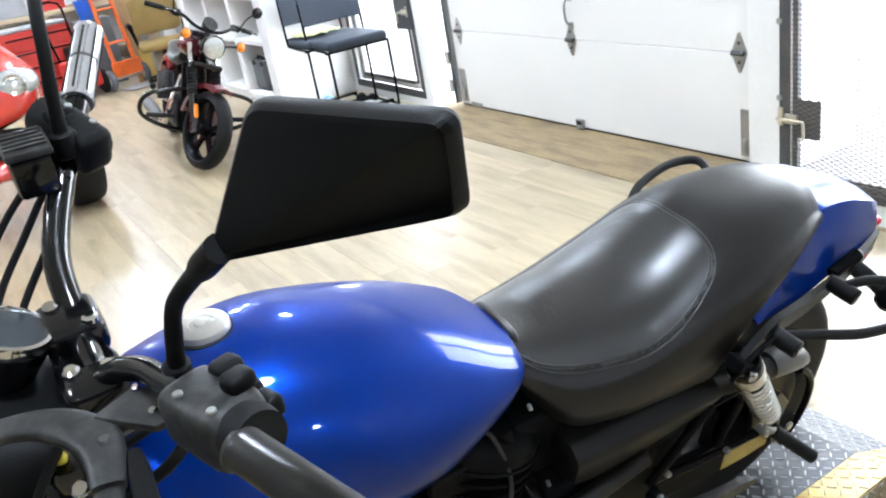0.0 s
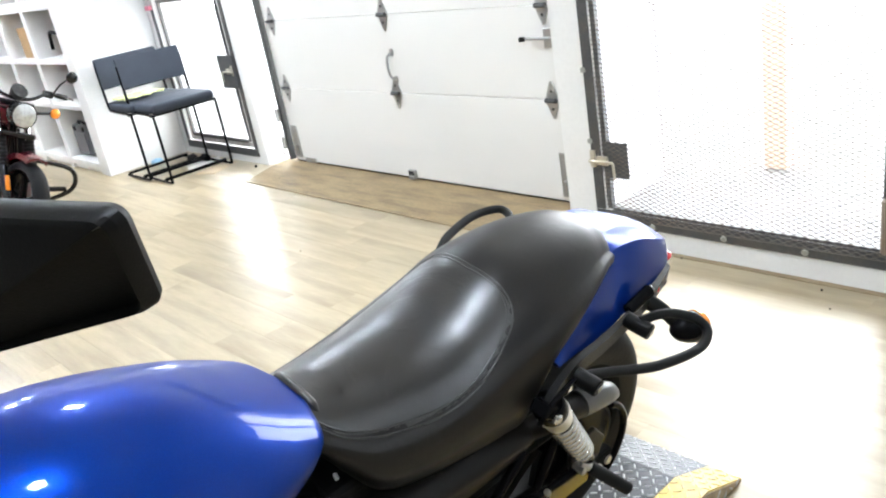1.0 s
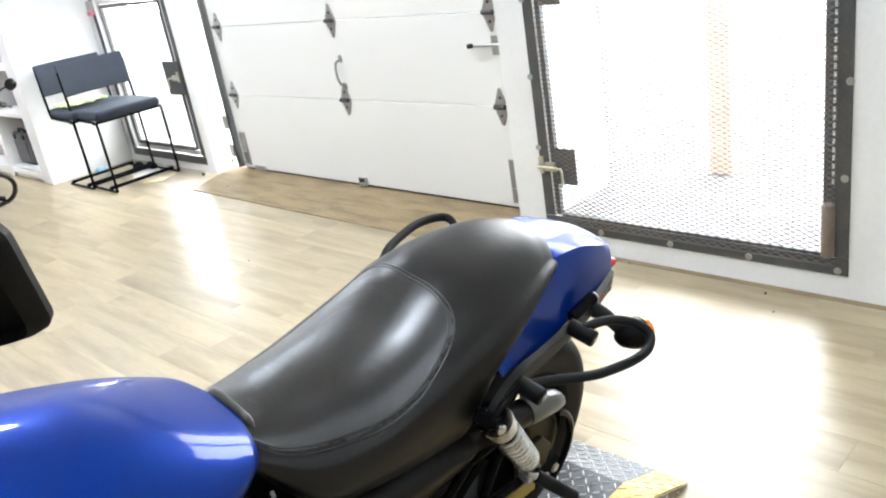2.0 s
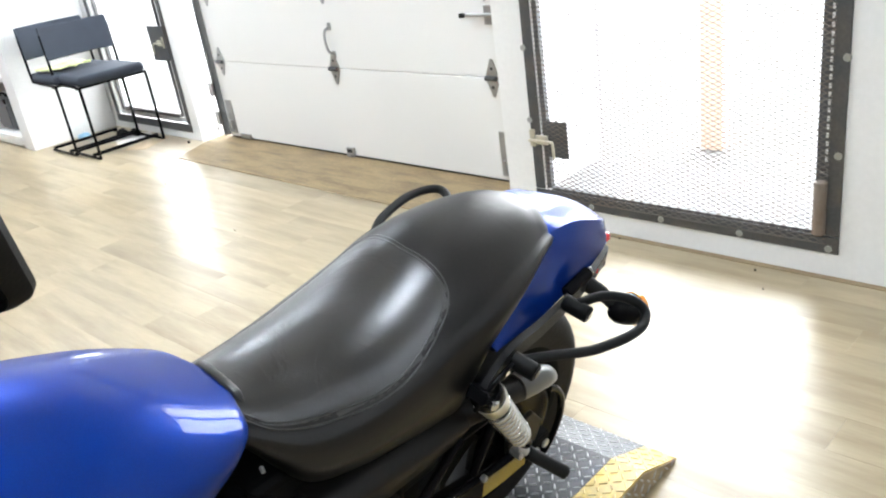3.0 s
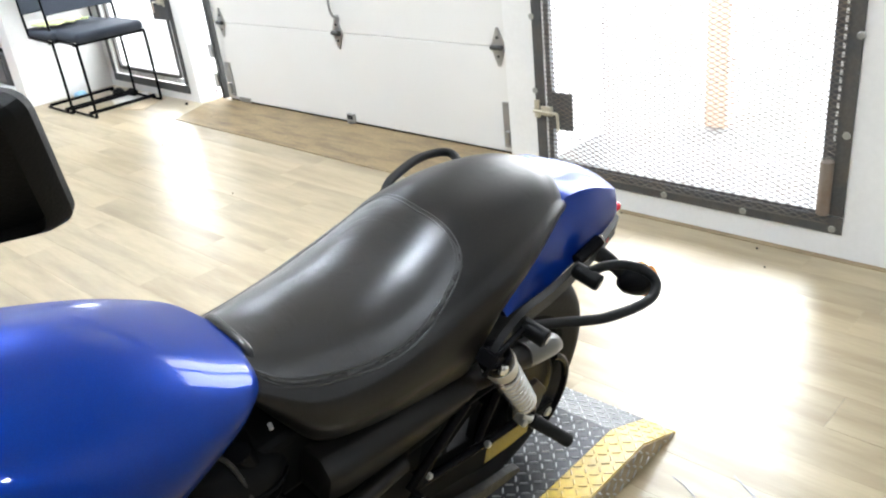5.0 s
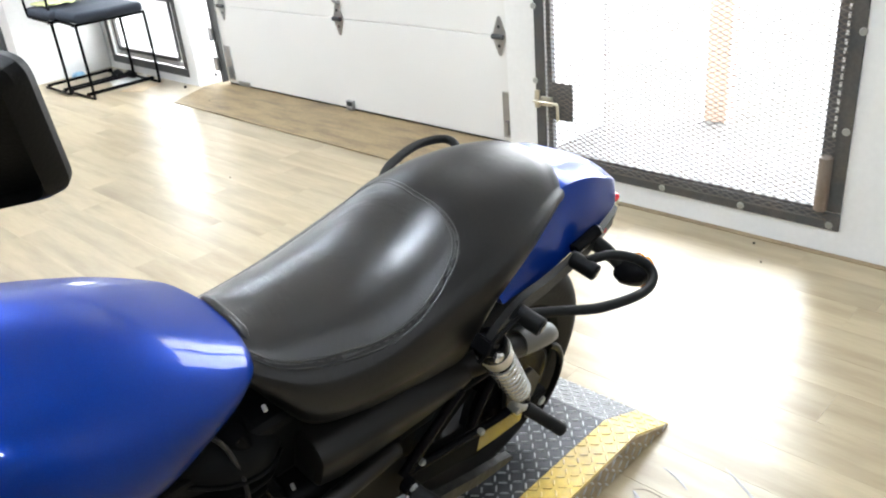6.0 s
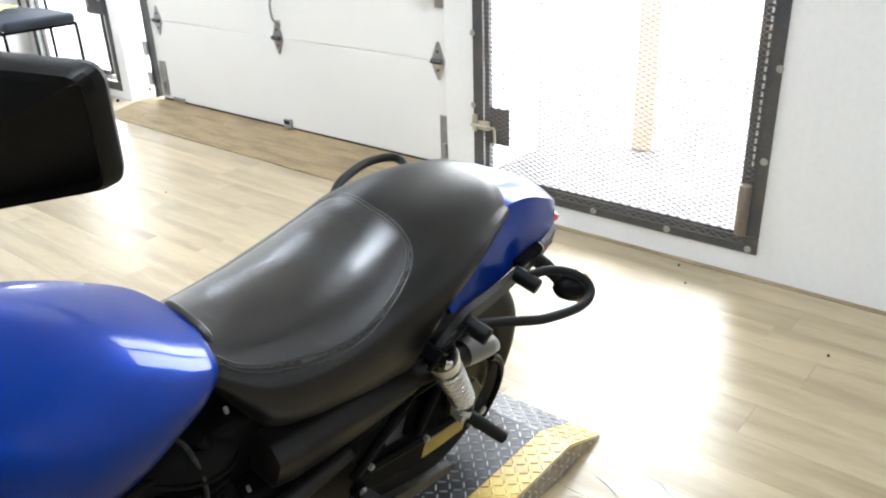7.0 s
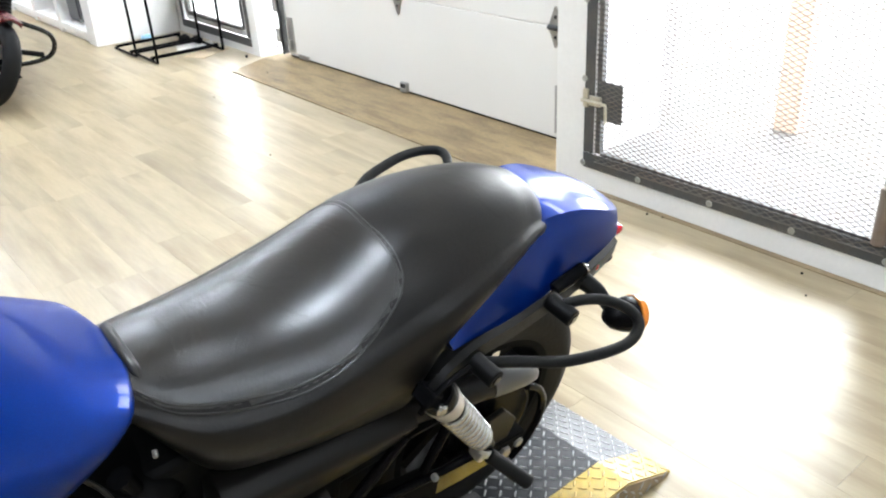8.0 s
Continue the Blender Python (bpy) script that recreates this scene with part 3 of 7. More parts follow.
# self-lit panel added for the daylight behind the gates; no real surface stands here
slab("backdrop", (14, -30, -0.05), (14.2, 40, 14), M_SKYGLOW, "glowing white backdrop panel standing in for daylight outside", "backdrop")

# ---- display ramp ----
RY0, RY1, RZ = 0.715, 1.40, 0.07
ramp = thing("display_ramp", pose(0, 0, 0), "low steel ramp with grey diamond plate and yellow painted edges", "ramp")


def ramp_strip(y0, y1, mat, name, label):
    bm = B()
    prism(bm, [(-1.2, 0.002), (1.548, 0.002), (1.548, 0.006), (1.392, RZ), (-1.02, RZ), (-1.2, 0.006)], 1, 0, 1, 0)
    for v in bm.verts:
        v.co.y = y0 + v.co.y * (y1 - y0)
    return part(name, bm, mat, ramp, label)


ramp_strip(RY0 + 0.0905, RY1 - 0.0905, M_PLATE, "deck", "grey diamond plate deck")
ramp_strip(RY0, RY0 + 0.09, M_YELLOW, "edge", "yellow painted edge")
ramp_strip(RY1 - 0.09, RY1, M_YELLOW, "edge", "yellow painted edge")


def lugs(y0, y1, mat, name):
    """Raised lozenges in alternating directions, on the top and on the end slope."""
    bm = B()
    p = 0.0235
    nx = int((1.53 - 0.35) / p)
    for i in range(nx):
        x = 1.538 - i * p
        for j in range(int((y1 - y0) / p) + 1):
            y = y0 + 0.010 + j * p
            if y > y1 - 0.008:
                continue
            a = radians(38) if (i + j) % 2 else radians(-52)
            if x > 1.392:
                z, slope = RZ + (x - 1.392) / (1.548 - 1.392) * (0.006 - RZ), math.atan2(RZ - 0.006, 1.548 - 1.392)
            else:
                z, slope = RZ, 0
            m = Matrix.Translation((x, y, z)) @ Matrix.Rotation(slope, 4, "Y") @ Matrix.Rotation(a, 4, "Z")
            ring = [(-0.0108, 0, 0), (-0.0076, -0.0022, 0), (0.0076, -0.0022, 0), (0.0108, 0, 0), (0.0076, 0.0022, 0), (-0.0076, 0.0022, 0)]
            v = [bm.verts.new(m @ Vector(q)) for q in ring]
            top = [bm.verts.new(m @ Vector((q[0] * 0.80, q[1] * 0.45, 0.0024))) for q in ring]
            bm.faces.new(top)
            for k in range(6):
                bm.faces.new((v[k], v[(k + 1) % 6], top[(k + 1) % 6], top[k]))
    return tagged(part(name, bm, mat, ramp), kind="stuff")


lugs(RY0 + 0.0905, RY1 - 0.0905, M_LUG, "tread")
lugs(RY0, RY0 + 0.09, M_YELLOWLUG, "edge_tread")
for y, d in ((RY0, -1), (RY1, 1)):
    bm = B()
    prism(bm, [(-1.19, 0.003), (1.542, 0.003), (1.542, 0.005), (1.39, RZ - 0.005), (-1.018, RZ - 0.005), (-1.19, 0.005)], 1, min(y, y + d * 0.003), max(y, y + d * 0.003))
    side_plate = part("side_plate", bm, M_RAMPSIDE, ramp, "bare worn diamond plate side, coloured brown for the floor's reflection")
    bm = B()
    for i in range(44):
        x = 1.55 - i * 0.029
        for j in range(3):
            z = 0.012 + j * 0.022
            if z > RZ - 0.012 or (x > 1.36 and z > 0.004 + (1.56 - x) * 0.30):
                continue
            a = radians(45 if (i + j) % 2 else -45)
            c, s_ = math.cos(a), math.sin(a)
            ring = [(-0.0125, 0), (0, -0.0034), (0.0125, 0), (0, 0.0034)]
            v = [bm.verts.new((x + p * c - q * s_, y + d * 0.003, z + p * s_ + q * c)) for p, q in ring]
            top = [bm.verts.new((x + (p * c - q * s_) * 0.7, y + d * 0.0052, z + (p * s_ + q * c) * 0.7)) for p, q in ring]
            bm.faces.new(top)
            for k in range(4):
                bm.faces.new((v[k], v[(k + 1) % 4], top[(k + 1) % 4], top[k]))
    tagged(part("side_tread", bm, M_LUG, ramp), kind="stuff")

# ---- the blue motorcycle (x runs to its tail, y to its right side) ----
LEAN = 15.0
bike = thing("motorcycle", pose(0, 0.994, RZ + 0.002, LEAN, 0, 0), "blue cruiser motorcycle with black seat, leaning on the steel ramp", "motorcycle")


def body_loft(name, xs, section, mat, parent, label="", smooth=60):
    bm = B()
    rings = [[bm.verts.new((x, y, z)) for y, z in section(x)] for x in xs]
    skin(bm, rings)
    return part(name, bm, mat, parent, label, smooth=smooth)


# fuel tank
T_TOP = [(-0.17, 0.899), (-0.15, 0.934), (-0.1, 0.943), (-0.03, 0.959), (0.05, 0.967), (0.12, 0.963), (0.2, 0.939), (0.28, 0.908), (0.35, 0.871), (0.4, 0.839), (0.43, 0.82), (0.446, 0.812)]
T_BOT = [(-0.17, 0.841), (-0.15, 0.792), (-0.1, 0.732), (0.0, 0.699), (0.15, 0.692), (0.26, 0.7), (0.32, 0.728), (0.38, 0.757), (0.42, 0.781), (0.446, 0.797)]
T_W = [(-0.17, 0.031), (-0.15, 0.076), (-0.1, 0.117), (0.0, 0.153), (0.1, 0.171), (0.2, 0.176), (0.28, 0.166), (0.35, 0.148), (0.4, 0.125), (0.43, 0.095), (0.446, 0.04)]


def tank_section(x):
    top, bot, w = curve1(T_TOP, x), curve1(T_BOT, x), curve1(T_W, x)
    zw = bot + (top - bot) * 0.5
    out = []
    for k in range(40):
        a = 2 * math.pi * k / 40
        ca, sa = math.cos(a), math.sin(a)
        e = 2.0 if sa > 0 else 2.6
        r = (abs(ca) ** e + abs(sa) ** e) ** (-1 / e)
        h = (top - zw) if sa > 0 else (zw - bot)
        out.append((w * r * ca, zw + h * r * sa))
    return out


def xrange(a, b, n):
    """Stations that crowd towards both ends."""
    return [a + (b - a) * (0.5 - 0.5 * math.cos(math.pi * i / n)) for i in range(n + 1)]


tank = body_loft("fuel_tank", xrange(-0.17, 0.446, 44), tank_section, M_BLUE, bike, "glossy metallic blue fuel tank", 80)
bm = B()
CAPX, CAPZ = 0.048, 0.967
cap_axis = Vector((0.0, 0.12, 1)).normalized()
lathe(bm, [(0.0005, 0.0085), (0.007, 0.0083), (0.009, 0.0065), (0.014, 0.0062), (0.016, 0.0076), (0.026, 0.0070), (0.0315, 0.0050), (0.033, 0.001), (0.033, -0.008), (0.0005, -0.008)], (CAPX, 0.036, CAPZ), cap_axis, 40)
cap = part("filler_cap", bm, M_ALU, tank, "chrome filler cap", smooth=35)
bm = B()
lathe(bm, [(0.0332, -0.002), (0.0365, -0.004), (0.0365, -0.016), (0.0332, -0.016)], (CAPX, 0.036, CAPZ), cap_axis, 40)
part("cap_ring", bm, M_RUBBER, tank, smooth=35)

# seat
S_C = [(0.405, 0.826), (0.45, 0.81), (0.5, 0.799), (0.56, 0.797), (0.64, 0.797), (0.71, 0.811), (0.76, 0.833), (0.8, 0.851), (0.85, 0.862), (0.92, 0.866), (0.99, 0.865), (1.05, 0.855), (1.09, 0.839), (1.12, 0.824), (1.15, 0.794), (1.165, 0.767)]
S_W = [(0.405, 0.061), (0.45, 0.098), (0.5, 0.13), (0.58, 0.15), (0.68, 0.16), (0.78, 0.162), (0.86, 0.162), (0.94, 0.148), (1.02, 0.123), (1.08, 0.1), (1.12, 0.083), (1.15, 0.052), (1.165, 0.018)]
S_B = [(0.405, 0.772), (0.44, 0.732), (0.47, 0.689), (0.51, 0.644), (0.58, 0.628), (0.68, 0.616), (0.76, 0.607), (0.81, 0.61), (0.855, 0.69), (0.92, 0.73), (1.0, 0.757), (1.07, 0.766), (1.12, 0.757), (1.165, 0.748)]
# height of the crease at the side of the rider's dish, and how far in it lies
S_R = [(0.405, 0.79), (0.5, 0.742), (0.6, 0.732), (0.7, 0.746), (0.78, 0.766), (0.84, 0.781), (0.92, 0.797), (1.0, 0.799), (1.07, 0.794), (1.12, 0.781), (1.165, 0.758)]


def seat_half(x):
    c, w, b, r = curve1(S_C, x), curve1(S_W, x), curve1(S_B, x), curve1(S_R, x)
    yr = w * 0.86
    pts = []
    # crown from the middle to the crease
    for k in range(21):
        u = k / 20
        pts.append((yr * u, c + (r - c) * (u ** 2.6)))
    # side down to the lower edge
    for u in (0.06, 0.12, 0.20, 0.28, 0.38, 0.48, 0.6, 0.7, 0.8, 0.88, 1.0):
        bulge = math.sin(math.pi * min(1, u * 0.9 + 0.12))
        y = yr + (w - yr) * min(1.0, bulge * 1.05) if u < 0.6 else w - (u - 0.6) * 0.045
        pts.append((y, r + (b - r) * u))
    return pts


def seat_section(x):
    h = seat_half(x)
    b = curve1(S_B, x)
    right = h
    left = [(-y, z) for y, z in h[1:]]
    under = [(-h[-1][0] * 0.5, b - 0.002), (h[-1][0] * 0.5, b - 0.002)]
    return right + under[::-1] + left[::-1]


seat = body_loft("seat", xrange(0.405, 1.165, 150), seat_section, M_SEAT, bike, "black leather two-up seat with stitched seams", 70)


# the dish is edged by one piped seam; behind it the leather is matt
SEAM = [(0.804, 0.0), (0.806, 0.03), (0.807, 0.06), (0.805, 0.08), (0.800, 0.093), (0.788, 0.105), (0.770, 0.113), (0.742, 0.121), (0.700, 0.128), (0.660, 0.129), (0.614, 0.124), (0.560, 0.113), (0.510, 0.100), (0.470, 0.083), (0.440, 0.058)]
SEAM_Y = sorted((x, y) for x, y in SEAM if x < 0.80)
seat.data.materials.append(M_SEATREAR)
for p in seat.data.polygons:
    inside = p.center.x < 0.809 and abs(p.center.y) < 0.0035 + (curve1(SEAM_Y, p.center.x) if p.center.x < 0.797 else 0.093) and p.center.z > 0.72
    if not inside:
        p.material_index = 1


def seat_top(x, y):
    h = seat_half(x)
    y = abs(y)
    for i in range(20):
        if h[i][0] <= y <= h[i + 1][0]:
            u = (y - h[i][0]) / max(1e-6, h[i + 1][0] - h[i][0])
            return h[i][1] + (h[i + 1][1] - h[i][1]) * u
    return h[20][1]


# the piping and its row of stitches
def seam_line(grow):
    """The loop of the dish's edge, widened by grow, lying on the leather."""
    half = [(x + grow * max(0.0, (x - 0.75) / 0.055), y + grow * (1 if y > 0.02 else y / 0.02)) for x, y in SEAM]
    loop = [(x, -y, 0) for x, y in half[::-1]] + [(x, y, 0) for x, y in half[1:]]
    return [(p.x, p.y, seat_top(p.x, p.y)) for p in spline(loop, 6)]


bm = B()
tube(bm, [(x, y, z - 0.0013) for x, y, z in seam_line(0.0)], 0.0021, 8)
part("piping", bm, M_SEAT, seat, smooth=60)
bm = B()
tube(bm, [(x, y, z - 0.0013) for x, y, z in seam_line(0.0075)], 0.0019, 8)
part("piping", bm, M_SEAT, seat, smooth=60)
bm = B()
line = seam_line(0.0036)
for i in range(0, len(line) - 2, 2):
    tube(bm, [(x, y, z + 0.0002) for x, y, z in line[i:i + 2]], 0.0007, 5)
tagged(part("stitches", bm, M_STITCH, seat, "fine grey stitches", smooth=60), kind="stuff")
# rolled nose of the seat, against the tank
bm = B()
lip = []
for i in range(17):
    y = -0.052 + 0.104 * i / 16
    lip.append((0.450 + 0.012 * (abs(y) / 0.088) ** 2, y, seat_top(0.455, y) + 0.001 - 0.006 * (abs(y) / 0.062) ** 4))
tube(bm, lip, [0.002, 0.006] + [0.0078] * 13 + [0.006, 0.002], 12)
part("front_roll", bm, M_SEAT, seat, smooth=60)

# tail
C_TOP = [(0.86, 0.69), (0.95, 0.735), (1.02, 0.785), (1.06, 0.797), (1.10, 0.796), (1.14, 0.791), (1.18, 0.783), (1.25, 0.767), (1.32, 0.735), (1.37, 0.70), (1.395, 0.68)]
C_W = [(0.86, 0.167), (0.95, 0.153), (1.05, 0.136), (1.15, 0.118), (1.25, 0.103), (1.32, 0.086), (1.37, 0.062), (1.395, 0.035)]
C_YE = [(0.86, 0.155), (0.95, 0.128), (1.05, 0.096), (1.11, 0.080), (1.2, 0.082), (1.3, 0.074), (1.36, 0.055), (1.395, 0.03)]
C_EDGE = [(0.86, 0.715), (0.92, 0.745), (1.0, 0.762), (1.08, 0.775), (1.13, 0.781), (1.20, 0.772), (1.28, 0.738), (1.34, 0.706), (1.395, 0.672)]
C_LOW = [(0.86, 0.708), (0.92, 0.697), (1.0, 0.678), (1.10, 0.664), (1.20, 0.656), (1.30, 0.652), (1.395, 0.650)]


def tail_section(x):
    top, w, e, low, ye = curve1(C_TOP, x), curve1(C_W, x), curve1(C_EDGE, x), curve1(C_LOW, x), curve1(C_YE, x)
    half = [(0, top), (ye * 0.35, top - (top - e) * 0.10), (ye * 0.7, top - (top - e) * 0.42), (ye * 0.97, e + 0.003), (ye, e), (ye + (w - ye) * 0.42, e + (low - e) * 0.35), (ye + (w - ye) * 0.8, e + (low - e) * 0.72), (w, low), (w - 0.008, low - 0.003)]
    if top < e:
        half[0] = (0, e - 0.03)
        half[1] = (ye * 0.35, e - 0.03)
        half[2] = (ye * 0.7, e - 0.02)
        half[3] = (ye * 0.94, e - 0.004)
    return half + [(-y, z) for y, z in half[::-1][:-1]]


tail = body_loft("tail_cowl", xrange(0.86, 1.395, 40), tail_section, M_BLUE, bike, "glossy metallic blue rear cowl", 26)
bm = B()
box(bm, (1.318, -0.068, 0.638), (1.384, 0.068, 0.660), 0.009, 3)
part("tail_light", bm, M_RED, bike, "red tail light", smooth=40)

# frame rails under the tail, with bosses that carry the grab rails
for s in (-1, 1):
    bm = B()
    path = [(0.80, 0.186, 0.655), (0.83, 0.184, 0.683), (0.90, 0.172, 0.690), (1.0, 0.156, 0.672), (1.10, 0.140, 0.662), (1.20, 0.122, 0.655), (1.29, 0.098, 0.646), (1.34, 0.080, 0.642)]
    rings = []
    for p in spline(path, 3):
        y = p.y * s
        rings.append([bm.verts.new((p.x, y - 0.005 * s, p.z - 0.021)), bm.verts.new((p.x, y + 0.006 * s, p.z - 0.018)), bm.verts.new((p.x, y + 0.007 * s, p.z + 0.012)), bm.verts.new((p.x, y - 0.005 * s, p.z + 0.016))])
    skin(bm, rings)
    rail = part("frame_rail", bm, M_PLASTIC, bike, "satin black frame rail", smooth=30)
    bm = B()
    path = [(0.79, 0.19, 0.64), (0.80, 0.196, 0.668), (0.83, 0.198, 0.690), (0.87, 0.194, 0.693)]
    tube(bm, [(x, y * s, z) for x, y, z in path], 0.005, 8, 4)
    part("rail_lip", bm, M_SATIN, rail, smooth=60)
    for x, y, z in ((0.895, 0.172, 0.678), (1.089, 0.146, 0.678)):
        bm = B()
        cyl(bm, (x, y * s, z), (x + 0.006, (y + 0.052) * s, z - 0.006), 0.016, 18, 0.002)
        boss = part("rail_boss", bm, M_PLASTIC, bike, smooth=40)
        bm = B()
        cyl(bm, (x + 0.006, (y + 0.0505) * s, z - 0.006), (x + 0.0064, (y + 0.054) * s, z - 0.0063), 0.008, 14)
        part("socket", bm, M_BLACK, boss)
    bm = B()
    cyl(bm, (1.118, 0.130 * s, 0.672), (1.182, 0.134 * s, 0.694), 0.0125, 16, 0.002)
    stud = part("strap_stud", bm, M_SATIN, bike, smooth=40)
    bm = B()
    cyl(bm, (1.181, 0.1339 * s, 0.6937), (1.185, 0.1342 * s, 0.6951), 0.0110, 16, 0.001)
    part("stud_cap", bm, M_CHROME, stud, smooth=40)
    bm = B()
    path = [(1.095, 0.172, 0.684), (1.13, 0.186, 0.688), (1.162, 0.206, 0.686), (1.186, 0.236, 0.678), (1.185, 0.262, 0.668), (1.152, 0.277, 0.662), (1.10, 0.276, 0.665), (1.03, 0.260, 0.671), (0.995, 0.246, 0.675), (0.95, 0.219, 0.678), (0.90, 0.190, 0.680)]
    tube(bm, [(x, y * s, z + (0.048 * max(0, y - 0.18) / 0.11 if s > 0 else 0)) for x, y, z in path], 0.0092, 14, 6)
    part("grab_rail", bm, M_RUBBER, bike, "black rubber covered grab rail", smooth=60)
    # turn signal on a short stalk
    bm = B()
    tube(bm, [(1.20, 0.110 * s, 0.652), (1.222, 0.14 * s, 0.632), (1.238, 0.172 * s, 0.606)], [0.017, 0.016, 0.013], 12, 4)
    stalk = part("signal_stalk", bm, M_RUBBER, bike, smooth=60)
    bm = B()
    ax = Vector((0.95, 0.30 * s, -0.14)).normalized()
    c = Vector((1.258, 0.194 * s, 0.594))
    lathe(bm, [(0.001, -0.045), (0.012, -0.042), (0.024, -0.028), (0.031, -0.006), (0.033, 0.010), (0.031, 0.014), (0.001, 0.014)], c, ax, 28)
    part("signal_shell", bm, M_SATIN, stalk, smooth=60)
    bm = B()
    lathe(bm, [(0.001, 0.040), (0.018, 0.038), (0.030, 0.031), (0.0345, 0.024), (0.0345, 0.0145), (0.001, 0.0145)], c, ax, 28)
    part("signal_lens", bm, M_AMBER, stalk, "amber turn signal lens", smooth=60)
# red reflector and rear inner fender
bm = B()
box(bm, (1.235, -0.116, 0.642), (1.258, -0.108, 0.654), 0.002)
part("side_reflector", bm, M_RED, bike, "small red side reflector")
bm = B()
prism(bm, [(1.18, 0.62), (1.31, 0.632), (1.36, 0.632), (1.362, 0.60), (1.33, 0.55), (1.31, 0.55), (1.30, 0.59), (1.18, 0.60)], 1, -0.055, 0.055, 0.004)
part("plate_carrier", bm, M_PLASTIC, bike)
bm = B()
prism(bm, [(0.86, 0.60), (1.0, 0.64), (1.31, 0.63), (1.35, 0.61), (1.34, 0.60), (1.0, 0.615), (0.88, 0.58)], 1, -0.085, 0.085, 0.004)
part("inner_fender", bm, M_PLASTIC, bike)

# wheels


def wheel(cx, cz, r, tw, rim_r, name, parent, turn=None):
    prof = []
    n = 22
    for k in range(n):
        a = math.pi * k / (n - 1)
        prof.append((r - tw * 0.42 + tw * 0.42 * math.sin(a) ** 0.75, -tw / 2 * math.cos(a) * 1.0))
    prof += [(rim_r, tw * 0.42), (rim_r, -tw * 0.42)]
    bm = B()
    lathe(bm, prof, (cx, 0, cz), (0, 1, 0), 64)
    w = part("wheel", bm, M_TYRE, parent, "black tyre on a black cast wheel", smooth=45)
    bm = B()
    lathe(bm, [(rim_r + 0.004, -tw * 0.43), (rim_r + 0.004, tw * 0.43), (rim_r - 0.012, tw * 0.42), (rim_r - 0.028, tw * 0.2), (rim_r - 0.028, -tw * 0.2), (rim_r - 0.012, -tw * 0.42)], (cx, 0, cz), (0, 1, 0), 64)
    part("rim", bm, M_RIM, w, "satin black cast rim", smooth=35)
    bm = B()
    lathe(bm, [(0.012, -tw * 0.36), (0.035, -tw * 0.36), (0.04, -tw * 0.2), (0.04, tw * 0.2), (0.035, tw * 0.36), (0.012, tw * 0.36)], (cx, 0, cz), (0, 1, 0), 28)
    part("hub", bm, M_SATIN, w, smooth=35)
    for k in range(7):
        a = 2 * math.pi * k / 7 + 0.2
        d = Vector((math.cos(a), 0, math.sin(a)))
        e = Vector((-d.z, 0, d.x))
        bm = B()
        rings = []
        for u, wd in ((0.03, 0.020), (rim_r * 0.5, 0.013), (rim_r - 0.014, 0.017)):
            c = Vector((cx, 0, cz)) + d * u
            rings.append([bm.verts.new(c + e * wd + Vector((0, 0.012, 0))), bm.verts.new(c - e * wd + Vector((0, 0.012, 0))), bm.verts.new(c - e * wd - Vector((0, 0.012, 0))), bm.verts.new(c + e * wd - Vector((0, 0.012, 0)))])
        skin(bm, rings)
        part("spoke", bm, M_RIM, w, smooth=30)
    return w


RWX, RWZ, RR = 1.076, 0.290, 0.290
wheel(RWX, RWZ, RR, 0.14, 0.195, "rear", bike)
FWX = -0.44
wheel(FWX, 0.296, 0.296, 0.10, 0.22, "front", bike)

# swing arm, belt, pulley, guards
for s in (-1, 1):
    bm = B()
    rings = []
    for x, z, h in ((0.56, 0.400, 0.030), (0.70, 0.366, 0.031), (0.80, 0.338, 0.032), (0.86, 0.323, 0.032), (0.91, 0.312, 0.032), (0.97, 0.302, 0.031), (1.05, 0.294, 0.028), (1.13, 0.292, 0.020)):
        y = 0.128 * s
        rings.append([bm.verts.new((x, y - 0.016 * s, z - h)), bm.verts.new((x, y + 0.010 * s, z - h)), bm.verts.new((x, y + 0.016 * s, z - h * 0.86)), bm.verts.new((x, y + 0.016 * s, z + h * 0.86)), bm.verts.new((x, y - 0.016 * s, z + h))])
    skin(bm, rings)
    bmesh.ops.bevel(bm, geom=list(bm.edges), offset=0.003, segments=2, affect="EDGES")
    arm = part("swing_arm", bm, M_POLISHED, bike, "dark swing arm with a polished rear part", smooth=40)
    arm.data.materials.append(M_RIM)
    for p in arm.data.polygons:
        p.material_index = 0 if 0.90 < p.center.x < 1.02 else 1
    bm = B()
    cyl(bm, (RWX, 0.13 * s, RWZ - 0.008), (RWX, 0.152 * s, RWZ - 0.008), 0.016, 6, 0.002)
    part("axle_nut", bm, M_GALV, arm)
bm = B()
lathe(bm, [(0.03, -0.012), (0.108, -0.012), (0.112, -0.008), (0.112, 0.010), (0.03, 0.010)], (RWX - 0.02, -0.095, RWZ + 0.03), (0, 1, 0), 48)
part("pulley", bm, M_SATIN, bike, smooth=35)
bm = B()
PX, PZ = RWX - 0.02, RWZ + 0.03
belt = [(0.60, 0.46)] + [(PX + 0.115 * math.cos(a), PZ + 0.115 * math.sin(a)) for a in [radians(d) for d in range(80, -101, -12)]] + [(0.60, 0.37), (0.57, 0.40), (0.57, 0.43)]
inner = [(0.605, 0.455)] + [(PX + 0.109 * math.cos(a), PZ + 0.109 * math.sin(a)) for a in [radians(d) for d in range(80, -101, -12)]] + [(0.605, 0.375), (0.578, 0.402), (0.578, 0.428)]
r1 = [[bm.verts.new((x, y, z)) for y in (-0.106, -0.084)] for x, z in belt]
r2 = [[bm.verts.new((x, y, z)) for y in (-0.106, -0.084)] for x, z in inner]
